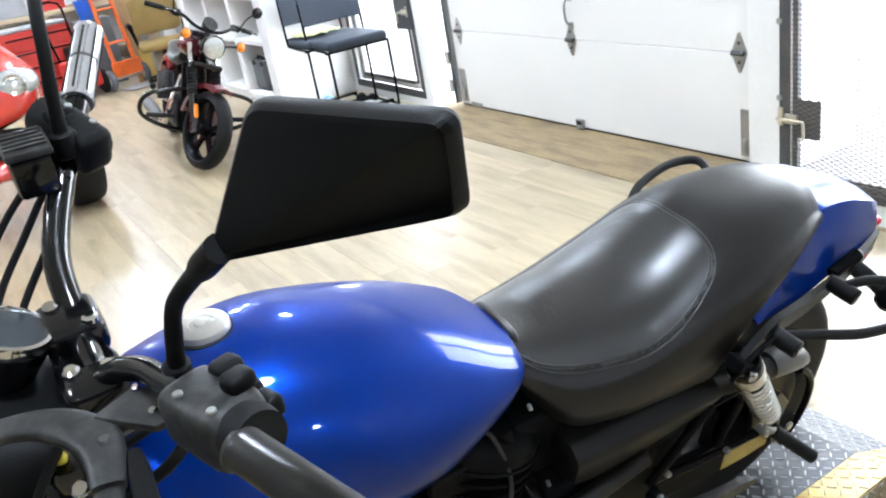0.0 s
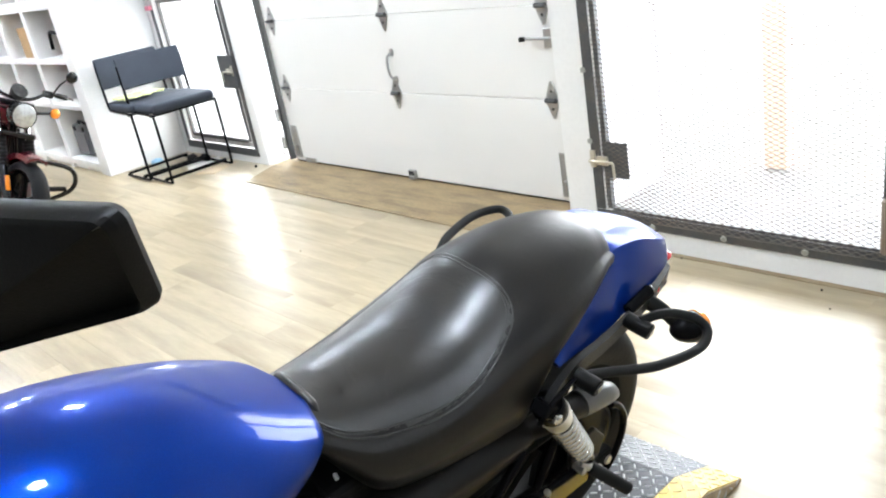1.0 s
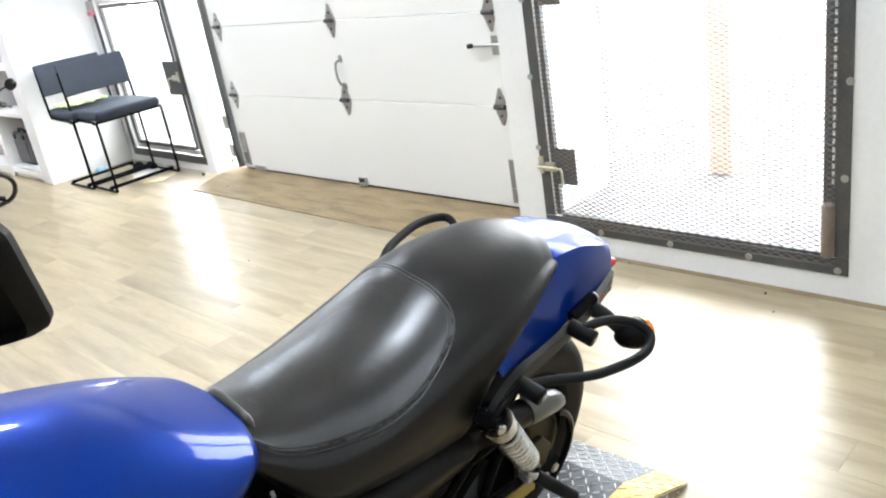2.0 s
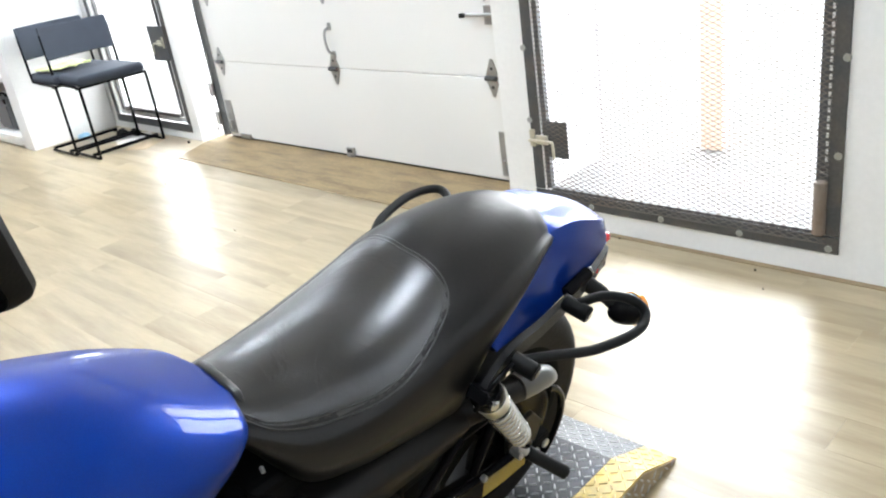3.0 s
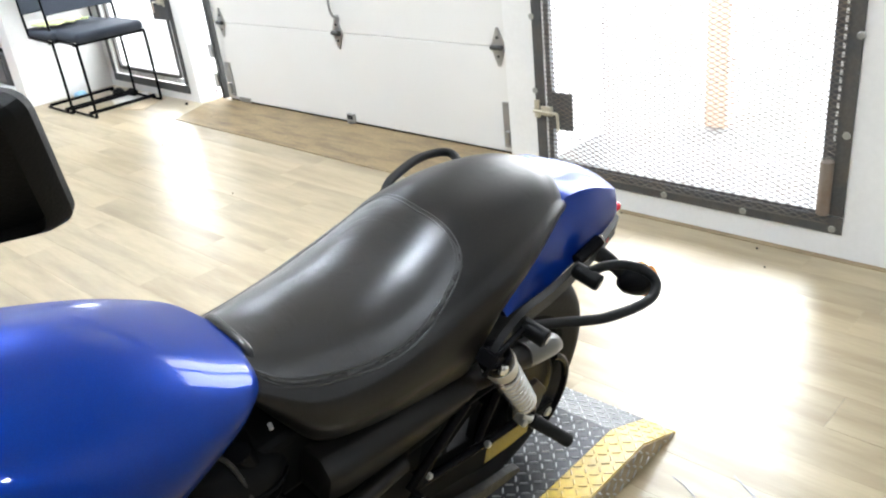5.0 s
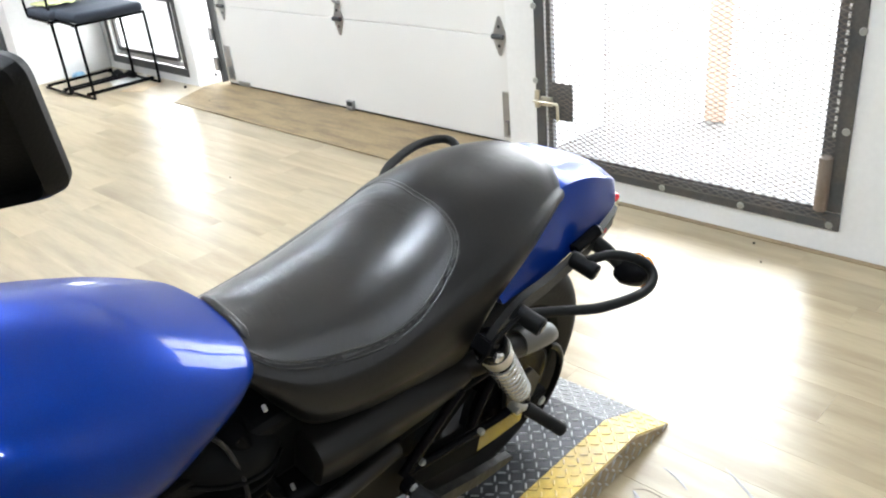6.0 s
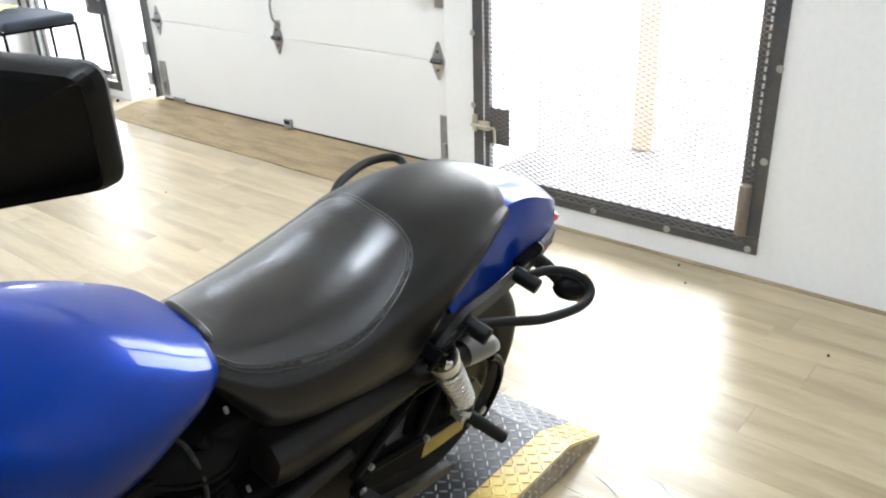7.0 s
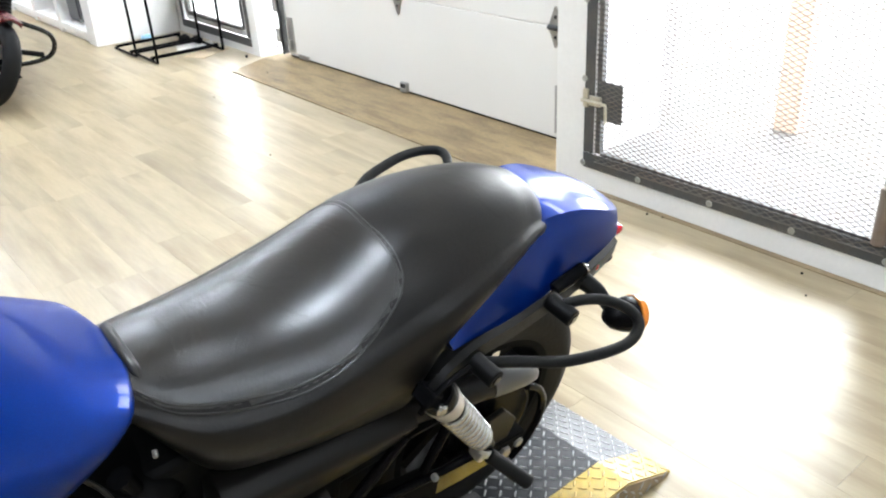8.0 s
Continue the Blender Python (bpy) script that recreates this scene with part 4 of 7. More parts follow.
n = len(belt)
for i in range(n):
    j = (i + 1) % n
    bm.faces.new((r1[i][0], r1[j][0], r1[j][1], r1[i][1]))
    bm.faces.new((r2[i][0], r2[i][1], r2[j][1], r2[j][0]))
    bm.faces.new((r1[i][0], r2[i][0], r2[j][0], r1[j][0]))
    bm.faces.new((r1[i][1], r1[j][1], r2[j][1], r2[i][1]))
part("drive_belt", bm, M_RUBBER, bike, smooth=40)
# upper belt guard with a grey rounded end
bm = B()
rings = []
for x, z, w, h in ((1.02, 0.484, 0.028, 0.031), (1.06, 0.474, 0.029, 0.032), (1.105, 0.461, 0.028, 0.028), (1.138, 0.448, 0.022, 0.020), (1.155, 0.438, 0.010, 0.009)):
    c = (x, -0.112, z)
    rings.append([bm.verts.new((x, -0.112 + w * math.cos(a), z + h * math.sin(a))) for a in [2 * math.pi * k / 14 for k in range(14)]])
skin(bm, rings)
part("belt_guard_end", bm, M_GREYGUARD, bike, "grey rounded end of the belt guard", smooth=60)
bm = B()
rings = []
for x, z, w, h in ((0.80, 0.540, 0.020, 0.024), (0.90, 0.512, 0.023, 0.027), (0.98, 0.492, 0.025, 0.027), (1.03, 0.480, 0.026, 0.028)):
    rings.append([bm.verts.new((x, -0.112 + w * math.cos(a), z + h * math.sin(a))) for a in [2 * math.pi * k / 14 for k in range(14)]])
skin(bm, rings)
part("belt_guard", bm, M_COVER, bike, smooth=60)
bm = B()
arc = [(PX + 0.128 * math.cos(a), -0.13, PZ + 0.128 * math.sin(a)) for a in [radians(d) for d in range(62, -62, -8)]]
tube(bm, arc, 0.008, 8)
part("guard_rim", bm, M_SATIN, bike, smooth=60)
bm = B()
prism(bm, [(0.98, 0.40), (1.06, 0.41), (1.10, 0.36), (1.08, 0.29), (1.0, 0.30)], 1, -0.138, -0.126, 0.003)
guard = part("pulley_cover", bm, M_COVER, bike)
bm = B()
disc(bm, (1.115, -0.143, 0.285), (0, 1, 0), 0.011, 0.012, 12)
part("cover_bolt", bm, M_GALV, guard)
# lower guard bar with a bright end
bm = B()
rings = []
for x, y, z, h in ((0.58, -0.15, 0.318, 0.013), (0.75, -0.155, 0.266, 0.014), (0.90, -0.155, 0.216, 0.013), (1.0, -0.15, 0.186, 0.009), (1.03, -0.15, 0.18, 0.003)):
    rings.append([bm.verts.new((x, y - 0.008, z - h)), bm.verts.new((x, y - 0.004, z + h)), bm.verts.new((x, y + 0.014, z + h)), bm.verts.new((x, y + 0.014, z - h))])
skin(bm, rings)
part("lower_guard", bm, M_GREYCAST, bike, smooth=30)

# shock absorbers
for s in (-1, 1):
    top, bot = Vector((0.811, 0.182 * s, 0.672)), Vector((0.986, 0.178 * s, 0.402))
    d = (bot - top).normalized()
    bm = B()
    cyl(bm, top + d * 0.035, bot - d * 0.02, 0.0145, 16)
    shock = part("shock_absorber", bm, M_SATIN, bike, "rear shock absorber with a silver spring", smooth=40)
    bm = B()
    lathe(bm, [(0.010, 0.0), (0.026, 0.0), (0.029, 0.006), (0.029, 0.030), (0.026, 0.036), (0.010, 0.036)], top + d * 0.012, d, 28)
    part("upper_cup", bm, M_SATIN, shock, smooth=40)
    bm = B()
    cyl(bm, top + d * 0.040, top + d * 0.054, 0.0300, 28, 0.003)
    cyl(bm, top + d * 0.054, top + d * 0.080, 0.0280, 28, 0.002, 0.027)
    part("collar", bm, M_ALU, shock, "silver collar", smooth=40)
    bm = B()
    L0, L1, turns = 0.084, 0.250, 9
    side = d.orthogonal().normalized()
    up = d.cross(side)
    pts_ = []
    for i in range(turns * 14 + 1):
        u = i / (turns * 14)
        a = 2 * math.pi * turns * u
        pts_.append(top + d * (L0 + (L1 - L0) * u) + (side * math.cos(a) + up * math.sin(a)) * (0.0240 - 0.003 * u))
    tube(bm, pts_, 0.0048, 8)
    part("spring", bm, M_SPRING, shock, "silver coil spring", smooth=60)
    bm = B()
    cyl(bm, top + d * 0.252, top + d * 0.275, 0.023, 24, 0.003, 0.018)
    part("lower_cup", bm, M_SPRING, shock, smooth=40)
    # mounting block, nut and plate
    bm = B()
    box(bm, (-0.014, -0.010, -0.013), (0.014, 0.027, 0.013), 0.004, 2, Matrix.Translation((0.803, 0.177 * s, 0.666)) @ Matrix.Rotation(radians(30), 4, "Y") @ Matrix.Scale(s, 4, (0, 1, 0)))
    part("mount_block", bm, M_SATIN, shock)
    bm = B()
    disc(bm, (0.808, 0.211 * s, 0.656), (0.1, 1, 0), 0.0095, 0.012, 16, 0.003)
    part("mount_nut", bm, M_CHROME, shock, smooth=40)
    # passenger peg
    bm = B()
    a = Vector((0.970, 0.190 * s, 0.406))
    b = Vector((1.018, 0.256 * s, 0.361))
    cyl(bm, a, b, 0.0135, 20, 0.003)
    peg = part("passenger_peg", bm, M_RUBBER, bike, "black rubber passenger foot peg", smooth=40)
    bm = B()
    cyl(bm, a - (b - a) * 0.22, a + (b - a) * 0.02, 0.009, 12, 0.002)
    disc(bm, a - (b - a) * 0.2 + Vector((-0.004, 0, -0.012)), (0, 1, 0), 0.009, 0.026, 14)
    part("peg_mount", bm, M_ALU, peg, smooth=40)
    # struts of the peg bracket
    bm = B()
    for p, q in (((0.70, 0.148, 0.405), (0.90, 0.160, 0.385)), ((0.90, 0.160, 0.385), (0.96, 0.170, 0.395)), ((0.675, 0.156, 0.425), (0.80, 0.158, 0.548)), ((0.69, 0.148, 0.40), (0.785, 0.148, 0.505)), ((0.86, 0.150, 0.40), (0.90, 0.150, 0.50))):
        tube(bm, [(p[0], p[1] * s, p[2]), (q[0], q[1] * s, q[2])], 0.009, 8)
    br = part("peg_bracket", bm, M_SATIN, bike, smooth=50)
    for x, y, z in ((0.72, 0.158, 0.425), (0.87, 0.168, 0.395)):
        bm = B()
        disc(bm, (x, y * s, z), (0, 1, 0), 0.0065, 0.012, 6, 0.002)
        part("bracket_bolt", bm, M_GALV, br)
    # rider's peg
    bm = B()
    cyl(bm, (0.675, 0.182 * s, 0.405), (0.706, 0.285 * s, 0.386), 0.0185, 18, 0.004)
    peg = part("rider_peg", bm, M_RUBBER, bike, "black rubber rider foot peg", smooth=40)
    bm = B()
    disc(bm, (0.676, 0.172 * s, 0.412), (0, 1, 0), 0.015, 0.02, 18, 0.003)
    part("peg_hub", bm, M_SATIN, peg, smooth=40)
    bm = B()
    disc(bm, (0.676, 0.184 * s, 0.418), (0, 1, 0), 0.008, 0.008, 6, 0.002)
    part("peg_nut", bm, M_GALV, peg)

# side covers below the seat
for s in (-1, 1):
    bm = B()
    rings = []
    for x, zt, zr, zb_, d in ((0.500, 0.604, 0.588, 0.538, 0.140), (0.506, 0.612, 0.594, 0.530, 0.150), (0.54, 0.611, 0.592, 0.526, 0.155), (0.62, 0.607, 0.588, 0.526, 0.158), (0.70, 0.603, 0.584, 0.530, 0.161), (0.79, 0.598, 0.579, 0.538, 0.164), (0.815, 0.594, 0.576, 0.546, 0.164)):
        sec = [(0.085, zt), (d - 0.030, zt), (d - 0.022, zt - 0.003), (d - 0.008, zr + 0.004), (d - 0.001, zr - 0.004), (d, zr - 0.012), (d - 0.006, zb_ + 0.006), (d - 0.012, zb_), (0.085, zb_)]
        rings.append([bm.verts.new((x, y * s, z)) for y, z in sec])
    skin(bm, rings)
    part("side_cover", bm, M_COVER, bike, "satin black side cover", smooth=38)
    bm = B()
    tube(bm, [(0.40, 0.085 * s, 0.68), (0.455, 0.10 * s, 0.52), (0.52, 0.105 * s, 0.35)], 0.016, 12, 5)
    part("frame_tube", bm, M_SATIN, bike, smooth=60)
    bm = B()
    tube(bm, [(0.30, 0.155 * s, 0.480), (0.40, 0.158 * s, 0.492), (0.52, 0.156 * s, 0.498), (0.66, 0.148 * s, 0.500)], 0.016, 12, 5)
    part("lower_rail", bm, M_COVER, bike, smooth=60)
bm = B()
box(bm, (0.42, -0.09, 0.52), (0.90, 0.09, 0.66), 0.02, 3)
part("battery_box", bm, M_FIN, bike)
bm = B()
prism(bm, [(0.56, 0.30), (0.80, 0.27), (0.86, 0.33), (0.84, 0.44), (0.86, 0.53), (0.56, 0.54)], 1, -0.060, 0.060, 0.012)
part("inner_guard", bm, M_FIN, bike, smooth=40)
bm = B()
box(bm, (0.36, -0.125, 0.24), (0.72, 0.125, 0.50), 0.03, 3)
part("gearbox", bm, M_FIN, bike, smooth=40)
for s in (-1, 1):
    bm = B()
    prism(bm, [(0.50, 0.50), (0.66, 0.50), (0.70, 0.43), (0.68, 0.36), (0.58, 0.30), (0.50, 0.30)], 1, min(0.142 * s, 0.150 * s), max(0.142 * s, 0.150 * s), 0.003)
    part("pivot_plate", bm, M_FIN, bike)
bm = B()
box(bm, (0.62, -0.075, 0.36), (0.86, 0.075, 0.53), 0.02, 3)
part("tool_tray", bm, M_PLASTIC, bike, smooth=40)

# engine: case, two finned cylinders, cover
bm = B()
box(bm, (-0.06, -0.13, 0.20), (0.50, 0.13, 0.44), 0.05, 4)
engine = part("engine", bm, M_PLASTIC, bike, "black V-twin engine", smooth=40)
for base, top in (((0.32, 0, 0.42), (0.405, 0, 0.655)), ((0.12, 0, 0.42), (-0.02, 0, 0.66))):
    a, b = Vector(base), Vector(top)
    d = (b - a).normalized()
    bm = B()
    cyl(bm, a, b, 0.088, 28, 0.006)
    c = part("cylinder", bm, M_FIN, engine, smooth=40)
    for k in range(9):
        bm = B()
        disc(bm, a + d * (0.04 + k * 0.022), d, 0.128, 0.006, 32, 0.002)
        part("fin", bm, M_FIN, c, smooth=40)
    bm = B()
    lathe(bm, [(0.001, 0.03), (0.06, 0.026), (0.108, 0.012), (0.122, -0.008), (0.122, -0.03), (0.001, -0.03)], b - d * 0.01, d, 32)
    part("head_cover", bm, M_FIN, c, smooth=50)
for s in (-1, 1):
    bm = B()
    disc(bm, (0.18, 0.132 * s, 0.32), (0, 1, 0), 0.12, 0.03, 36, 0.012)
    part("case_cover", bm, M_BLACK, engine, smooth=40)
bm = B()
tube(bm, [(0.30, -0.135, 0.44), (0.36, -0.14, 0.52), (0.39, -0.13, 0.60), (0.38, -0.10, 0.68), (0.35, -0.08, 0.72)], 0.0035, 8, 6)
part("cable", bm, M_GREYCAST, bike, smooth=60)
for x, y, z in ((0.442, -0.10, 0.712), (0.475, -0.118, 0.535)):
    bm = B()
    disc(bm, (x, y, z), (0.3, 1, 0.2), 0.0036, 0.010, 6, 0.001)
    part("case_bolt", bm, M_GALV, bike)
bm = B()
box(bm, (0.27, -0.10, 0.58), (0.40, -0.085, 0.66), 0.006)
part("throttle_cover", bm, M_PLASTIC, bike)
# exhaust on the far side
bm = B()
tube(bm, [(0.05, 0.10, 0.55), (-0.08, 0.16, 0.42), (0.02, 0.17, 0.24), (0.35, 0.17, 0.20), (0.60, 0.17, 0.22)], 0.022, 14, 6)
tube(bm, [(0.60, 0.17, 0.22), (0.66, 0.18, 0.24), (1.10, 0.19, 0.30)], [0.03, 0.05, 0.048], 20)
part("exhaust", bm, M_BLACK, bike, smooth=50)
# front end: fork, fender, headlight, steering
RAKE = Vector((0.42, 0, 0.91)).normalized()
for s in (-1, 1):
    lo = Vector((FWX + 0.01, 0.095 * s, 0.30))
    bm = B()
    cyl(bm, lo, lo + RAKE * 0.36, 0.028, 18, 0.003)
    fork = part("fork_leg", bm, M_BLACK, bike, smooth=40)
    bm = B()
    cyl(bm, lo + RAKE * 0.36, lo + RAKE * 0.74, 0.0205, 18)
    part("stanchion", bm, M_CHROME, fork, smooth=40)
    for k in range(8):
        bm = B()
        lathe(bm, [(0.020, -0.010), (0.033, 0.0), (0.020, 0.010)], lo + RAKE * (0.38 + k * 0.02), RAKE, 20)
        part("gaiter_fold", bm, M_RUBBER, fork, smooth=60)
bm = B()
rings = []
for a in range(20, 170, 10):
    c, sn = math.cos(radians(a)), math.sin(radians(a))
    rings.append([bm.verts.new((FWX + c * rr, y, 0.296 + sn * rr)) for y, rr in ((-0.062, 0.285), (-0.058, 0.312), (0.0, 0.328), (0.058, 0.312), (0.062, 0.285), (0.0, 0.315))])
skin(bm, rings)
part("front_fender", bm, M_BLUE, bike, smooth=50)
for zz in (0.40, 0.64):
    c = Vector((FWX + 0.01, 0, 0.30)) + RAKE * (zz + 0.02)
    bm = B()
    box(bm, (-0.035, -0.125, -0.02), (0.04, 0.125, 0.02), 0.012, 3, Matrix.Translation(c + RAKE * 0.04) @ Matrix.Rotation(radians(24), 4, "Y"))
    part("fork_yoke", bm, M_BLACK, bike, smooth=40)
bm = B()
lathe(bm, [(0.001, -0.10), (0.05, -0.09), (0.085, -0.04), (0.092, 0.02), (0.088, 0.03), (0.001, 0.03)], (-0.30, 0, 0.86), (-1, 0, -0.05), 36)
head_lamp = part("headlight", bm, M_BLACK, bike, smooth=50)
bm = B()
lathe(bm, [(0.001, 0.048), (0.05, 0.042), (0.084, 0.031), (0.001, 0.031)], (-0.30, 0, 0.86), (-1, 0, -0.05), 36)
part("headlight_lens", bm, M_LENS, head_lamp, smooth=50)
# cowl round the headlight
bm = B()
rings = []
for x, w, zt, zb_ in ((-0.335, 0.10, 0.985, 0.80), (-0.30, 0.125, 1.005, 0.78), (-0.26, 0.128, 1.0, 0.79), (-0.24, 0.118, 0.985, 0.80)):
    ring = []
    for k in range(24):
        a = 2 * math.pi * k / 24
        ring.append(bm.verts.new((x, w * math.copysign(abs(math.cos(a)) ** 0.7, math.cos(a)), (zt + zb_) / 2 + (zt - zb_) / 2 * math.copysign(abs(math.sin(a)) ** 0.8, math.sin(a)))))
    rings.append(ring)
skin(bm, rings, caps=False)
bmesh.ops.solidify(bm, geom=bm.faces[:], thickness=0.004)
part("headlight_cowl", bm, M_BLACK, bike, smooth=50)
# black housing between the fork yokes and the instrument
bm = B()
rings = []
for x, w, zt, zb_ in ((-0.265, 0.060, 0.985, 0.88), (-0.245, 0.085, 1.010, 0.86), (-0.19, 0.092, 1.012, 0.86), (-0.13, 0.090, 0.998, 0.87), (-0.09, 0.075, 0.985, 0.90), (-0.07, 0.05, 0.97, 0.91)):
    rings.append([bm.verts.new((x, w * math.copysign(abs(math.cos(a)) ** 0.6, math.cos(a)), (zt + zb_) / 2 + (zt - zb_) / 2 * math.copysign(abs(math.sin(a)) ** 0.6, math.sin(a)))) for a in [2 * math.pi * k / 24 for k in range(24)]])
skin(bm, rings)
part("instrument_housing", bm, M_PLASTIC, bike, smooth=50)
# side stand, its foot on the floor
bm = B()
tube(bm, [(0.36, -0.10, 0.26), (0.40, -0.20, 0.13), (0.42, -0.27, 0.04), (0.425, -0.31, 0.012)], 0.013, 10, 5)
disc(bm, (0.43, -0.32, 0.010), (0, -0.26, 0.96), 0.03, 0.012, 16)
part("side_stand", bm, M_SATIN, bike, smooth=50)

# steering: top clamp, bolts, handlebar
bm = B()
rings = []
box(bm, (-0.108, -0.095, 0.985), (-0.048, 0.092, 1.012), 0.012, 3)
box(bm, (-0.108, 0.018, 1.005), (-0.045, 0.086, 1.050), 0.012, 3)
box(bm, (-0.110, -0.080, 1.005), (-0.048, -0.030, 1.048), 0.012, 3)
cyl(bm, (-0.08, 0, 0.93), (-0.078, 0, 1.02), 0.032, 20, 0.004)
clamp = part("top_clamp", bm, M_BLACK, bike, "gloss black handlebar clamp", smooth=40)
for x, y, z in ((-0.089, 0.070, 1.050), (-0.058, 0.030, 1.050), (-0.095, -0.043, 1.050), (-0.063, -0.054, 1.050), (-0.037, -0.072, 1.050)):
    bm = B()
    disc(bm, (x, y, z), (0, 0, 1), 0.0085, 0.012, 16, 0.003)
    part("clamp_bolt", bm, M_CHROME, clamp, smooth=40)
bm = B()
bar_path = [(0.040, -0.430, 1.112), (-0.009, -0.272, 1.108), (-0.017, -0.195, 1.097), (-0.030, -0.141, 1.082), (-0.039, -0.105, 1.072), (-0.054, -0.077, 1.060), (-0.072, -0.045, 1.034), (-0.073, 0.009, 1.030), (-0.070, 0.058, 1.034), (-0.062, 0.128, 1.076), (-0.020, 0.210, 1.128), (0.025, 0.292, 1.162), (0.083, 0.411, 1.204)]
tube(bm, bar_path, [0.0125] * 6 + [0.0135] * 2 + [0.0148] * 5, 14, 6)
bar = part("handlebar", bm, M_BLACK, bike, "gloss black handlebar", smooth=60)
bar.location = clamp.location = (-0.005, -0.009, -0.002)


def grip(a, b, r, label, mat):
    a, b = Vector(a), Vector(b)
    d = b - a
    bm = B()
    tube(bm, [a, a + d * 0.03, a + d * 0.05, a + d * 0.95, a + d * 0.98, b], [r * 1.05, r * 1.15, r, r * 0.98, r * 1.05, r * 0.8], 24)
    g = part("grip", bm, mat, bar, label, smooth=40)
    if mat is not M_SILVERGRIP:
        return g
    bm = B()
    lathe(bm, [(r * 0.6, -0.0022), (r * 1.012, -0.0022), (r * 1.012, 0.0022), (r * 0.6, 0.0022)], a + d * 0.52, d.normalized(), 24)
    part("grip_seam", bm, M_TRACK, g, smooth=40)
    side = d.normalized().orthogonal().normalized()
    up = d.normalized().cross(side)
    for k in range(7):
        an = 2 * math.pi * k / 7
        w = (side * math.cos(an) + up * math.sin(an)) * r * 0.985
        bm = B()
        tube(bm, [a + d * 0.08 + w, a + d * 0.92 + w], 0.0014, 6)
        part("grip_rib", bm, M_RUBBER, g)
    return g


grip((-0.009, -0.272, 1.108), (0.046, -0.432, 1.112), 0.0185, "worn dark grey hand grip", M_GRIP)
grip((0.027, 0.298, 1.164), (0.083, 0.414, 1.206), 0.0185, "silver ribbed hand grip", M_SILVERGRIP)


def switch_gear(m, s, mat):
    """Two-part switch housing with buttons and a lever perch."""
    bm = B()
    box(bm, (-0.024, -0.040, -0.030), (0.024, 0.036, 0.024), 0.013, 3, m)
    h = part("switch_housing", bm, mat, bar, "cast handlebar switch housing", smooth=45)
    for a, b, bv in (((0.004, -0.030, 0.020), (0.026, -0.010, 0.036), 0.006), ((0.012, -0.002, 0.016), (0.034, 0.018, 0.030), 0.006), ((0.020, -0.034, -0.014), (0.036, -0.012, 0.006), 0.005), ((-0.010, -0.050, -0.026), (0.018, -0.036, 0.018), 0.006), ((0.022, -0.005, -0.012), (0.040, 0.016, 0.004), 0.005)):
        bm = B()
        box(bm, a, b, bv, 3, m)
        part("switch_button", bm, M_PLASTIC, h, smooth=45)
    for y0, rr in ((-0.014, 0.0285), (0.026, 0.0265)):
        bm = B()
        lathe(bm, [(0.001, -0.003), (rr - 0.002, -0.003), (rr, 0.0), (rr - 0.002, 0.003), (0.001, 0.003)], m @ Vector((0, y0, -0.002)), m.to_3x3() @ Vector((0, 1, 0)), 24)
        part("clamp_band", bm, M_PLASTIC, h, smooth=45)
    for x, y in ((-0.012, -0.028), (-0.014, 0.010)):
        bm = B()
        disc(bm, m @ Vector((x, y, 0.0245)), m.to_3x3() @ Vector((0, 0, 1)), 0.0045, 0.005, 12, 0.001)
        part("housing_screw", bm, M_GALV, h, smooth=45)
    bm = B()
    lathe(bm, [(0.001, -0.012), (0.026, -0.012), (0.028, 0.0), (0.026, 0.012), (0.001, 0.012)], m @ Vector((0, -0.045 * s, 0)), m.to_3x3() @ Vector((0, 1, 0)), 24)
    part("collar", bm, M_RUBBER, h, smooth=45)
    return h


switch_gear(Matrix.Translation((-0.010, -0.214, 1.094)) @ Matrix.Rotation(radians(15), 4, "Z") @ Matrix.Rotation(radians(-12), 4, "X") @ Matrix.Diagonal((1.25, 1.22, 1.10, 1)), 1, M_GREYCAST)
switch_gear(Matrix.Translation((0.008, 0.232, 1.150)) @ Matrix.Rotation(radians(-155), 4, "Z") @ Matrix.Rotation(radians(-18), 4, "X"), 1, M_PLASTIC)
# clutch perch and lever on the left, reservoir and brake lever on the right


def flat_band(bm, rows, thick):
    """A flat hooked bar: rows of (x, y, z, half width), rounded at its edges."""
    pts = [Vector(r[:3]) for r in rows]
    rings = []
    n = 5
    line = spline(pts, n)
    for i, c in enumerate(line):
        d = (line[min(i + 1, len(line) - 1)] - line[max(i - 1, 0)]).normalized()
        sd = d.cross(Vector((0, 0, 1))).normalized()
        up = sd.cross(d)
        u = min(i / n, len(rows) - 1.001)
        k = int(u)
        w = rows[k][3] + (rows[k + 1][3] - rows[k][3]) * (u - k)
        rings.append([bm.verts.new(c + sd * w * math.copysign(abs(math.cos(a)) ** 0.6, math.cos(a)) + up * thick * math.copysign(abs(math.sin(a)) ** 0.7, math.sin(a))) for a in [2 * math.pi * q / 16 for q in range(16)]])
    skin(bm, rings)


bm = B()
flat_band(bm, [(-0.215, -0.080, 1.052, 0.009), (-0.150, -0.094, 1.055, 0.014), (-0.117, -0.117, 1.056, 0.019), (-0.098, -0.150, 1.056, 0.021), (-0.099, -0.180, 1.055, 0.017), (-0.104, -0.205, 1.054, 0.014)], 0.008)
perch = part("clutch_perch", bm, M_GREYCAST, bar, "grey cast clutch perch", smooth=50)
bm = B()
flat_band(bm, [(-0.104, -0.200, 1.050, 0.013), (-0.110, -0.24, 1.050, 0.011), (-0.106, -0.31, 1.052, 0.010), (-0.090, -0.40, 1.058, 0.009)], 0.006)
part("clutch_lever", bm, M_GREYCAST, bar, "grey clutch lever", smooth=50)
bm = B()
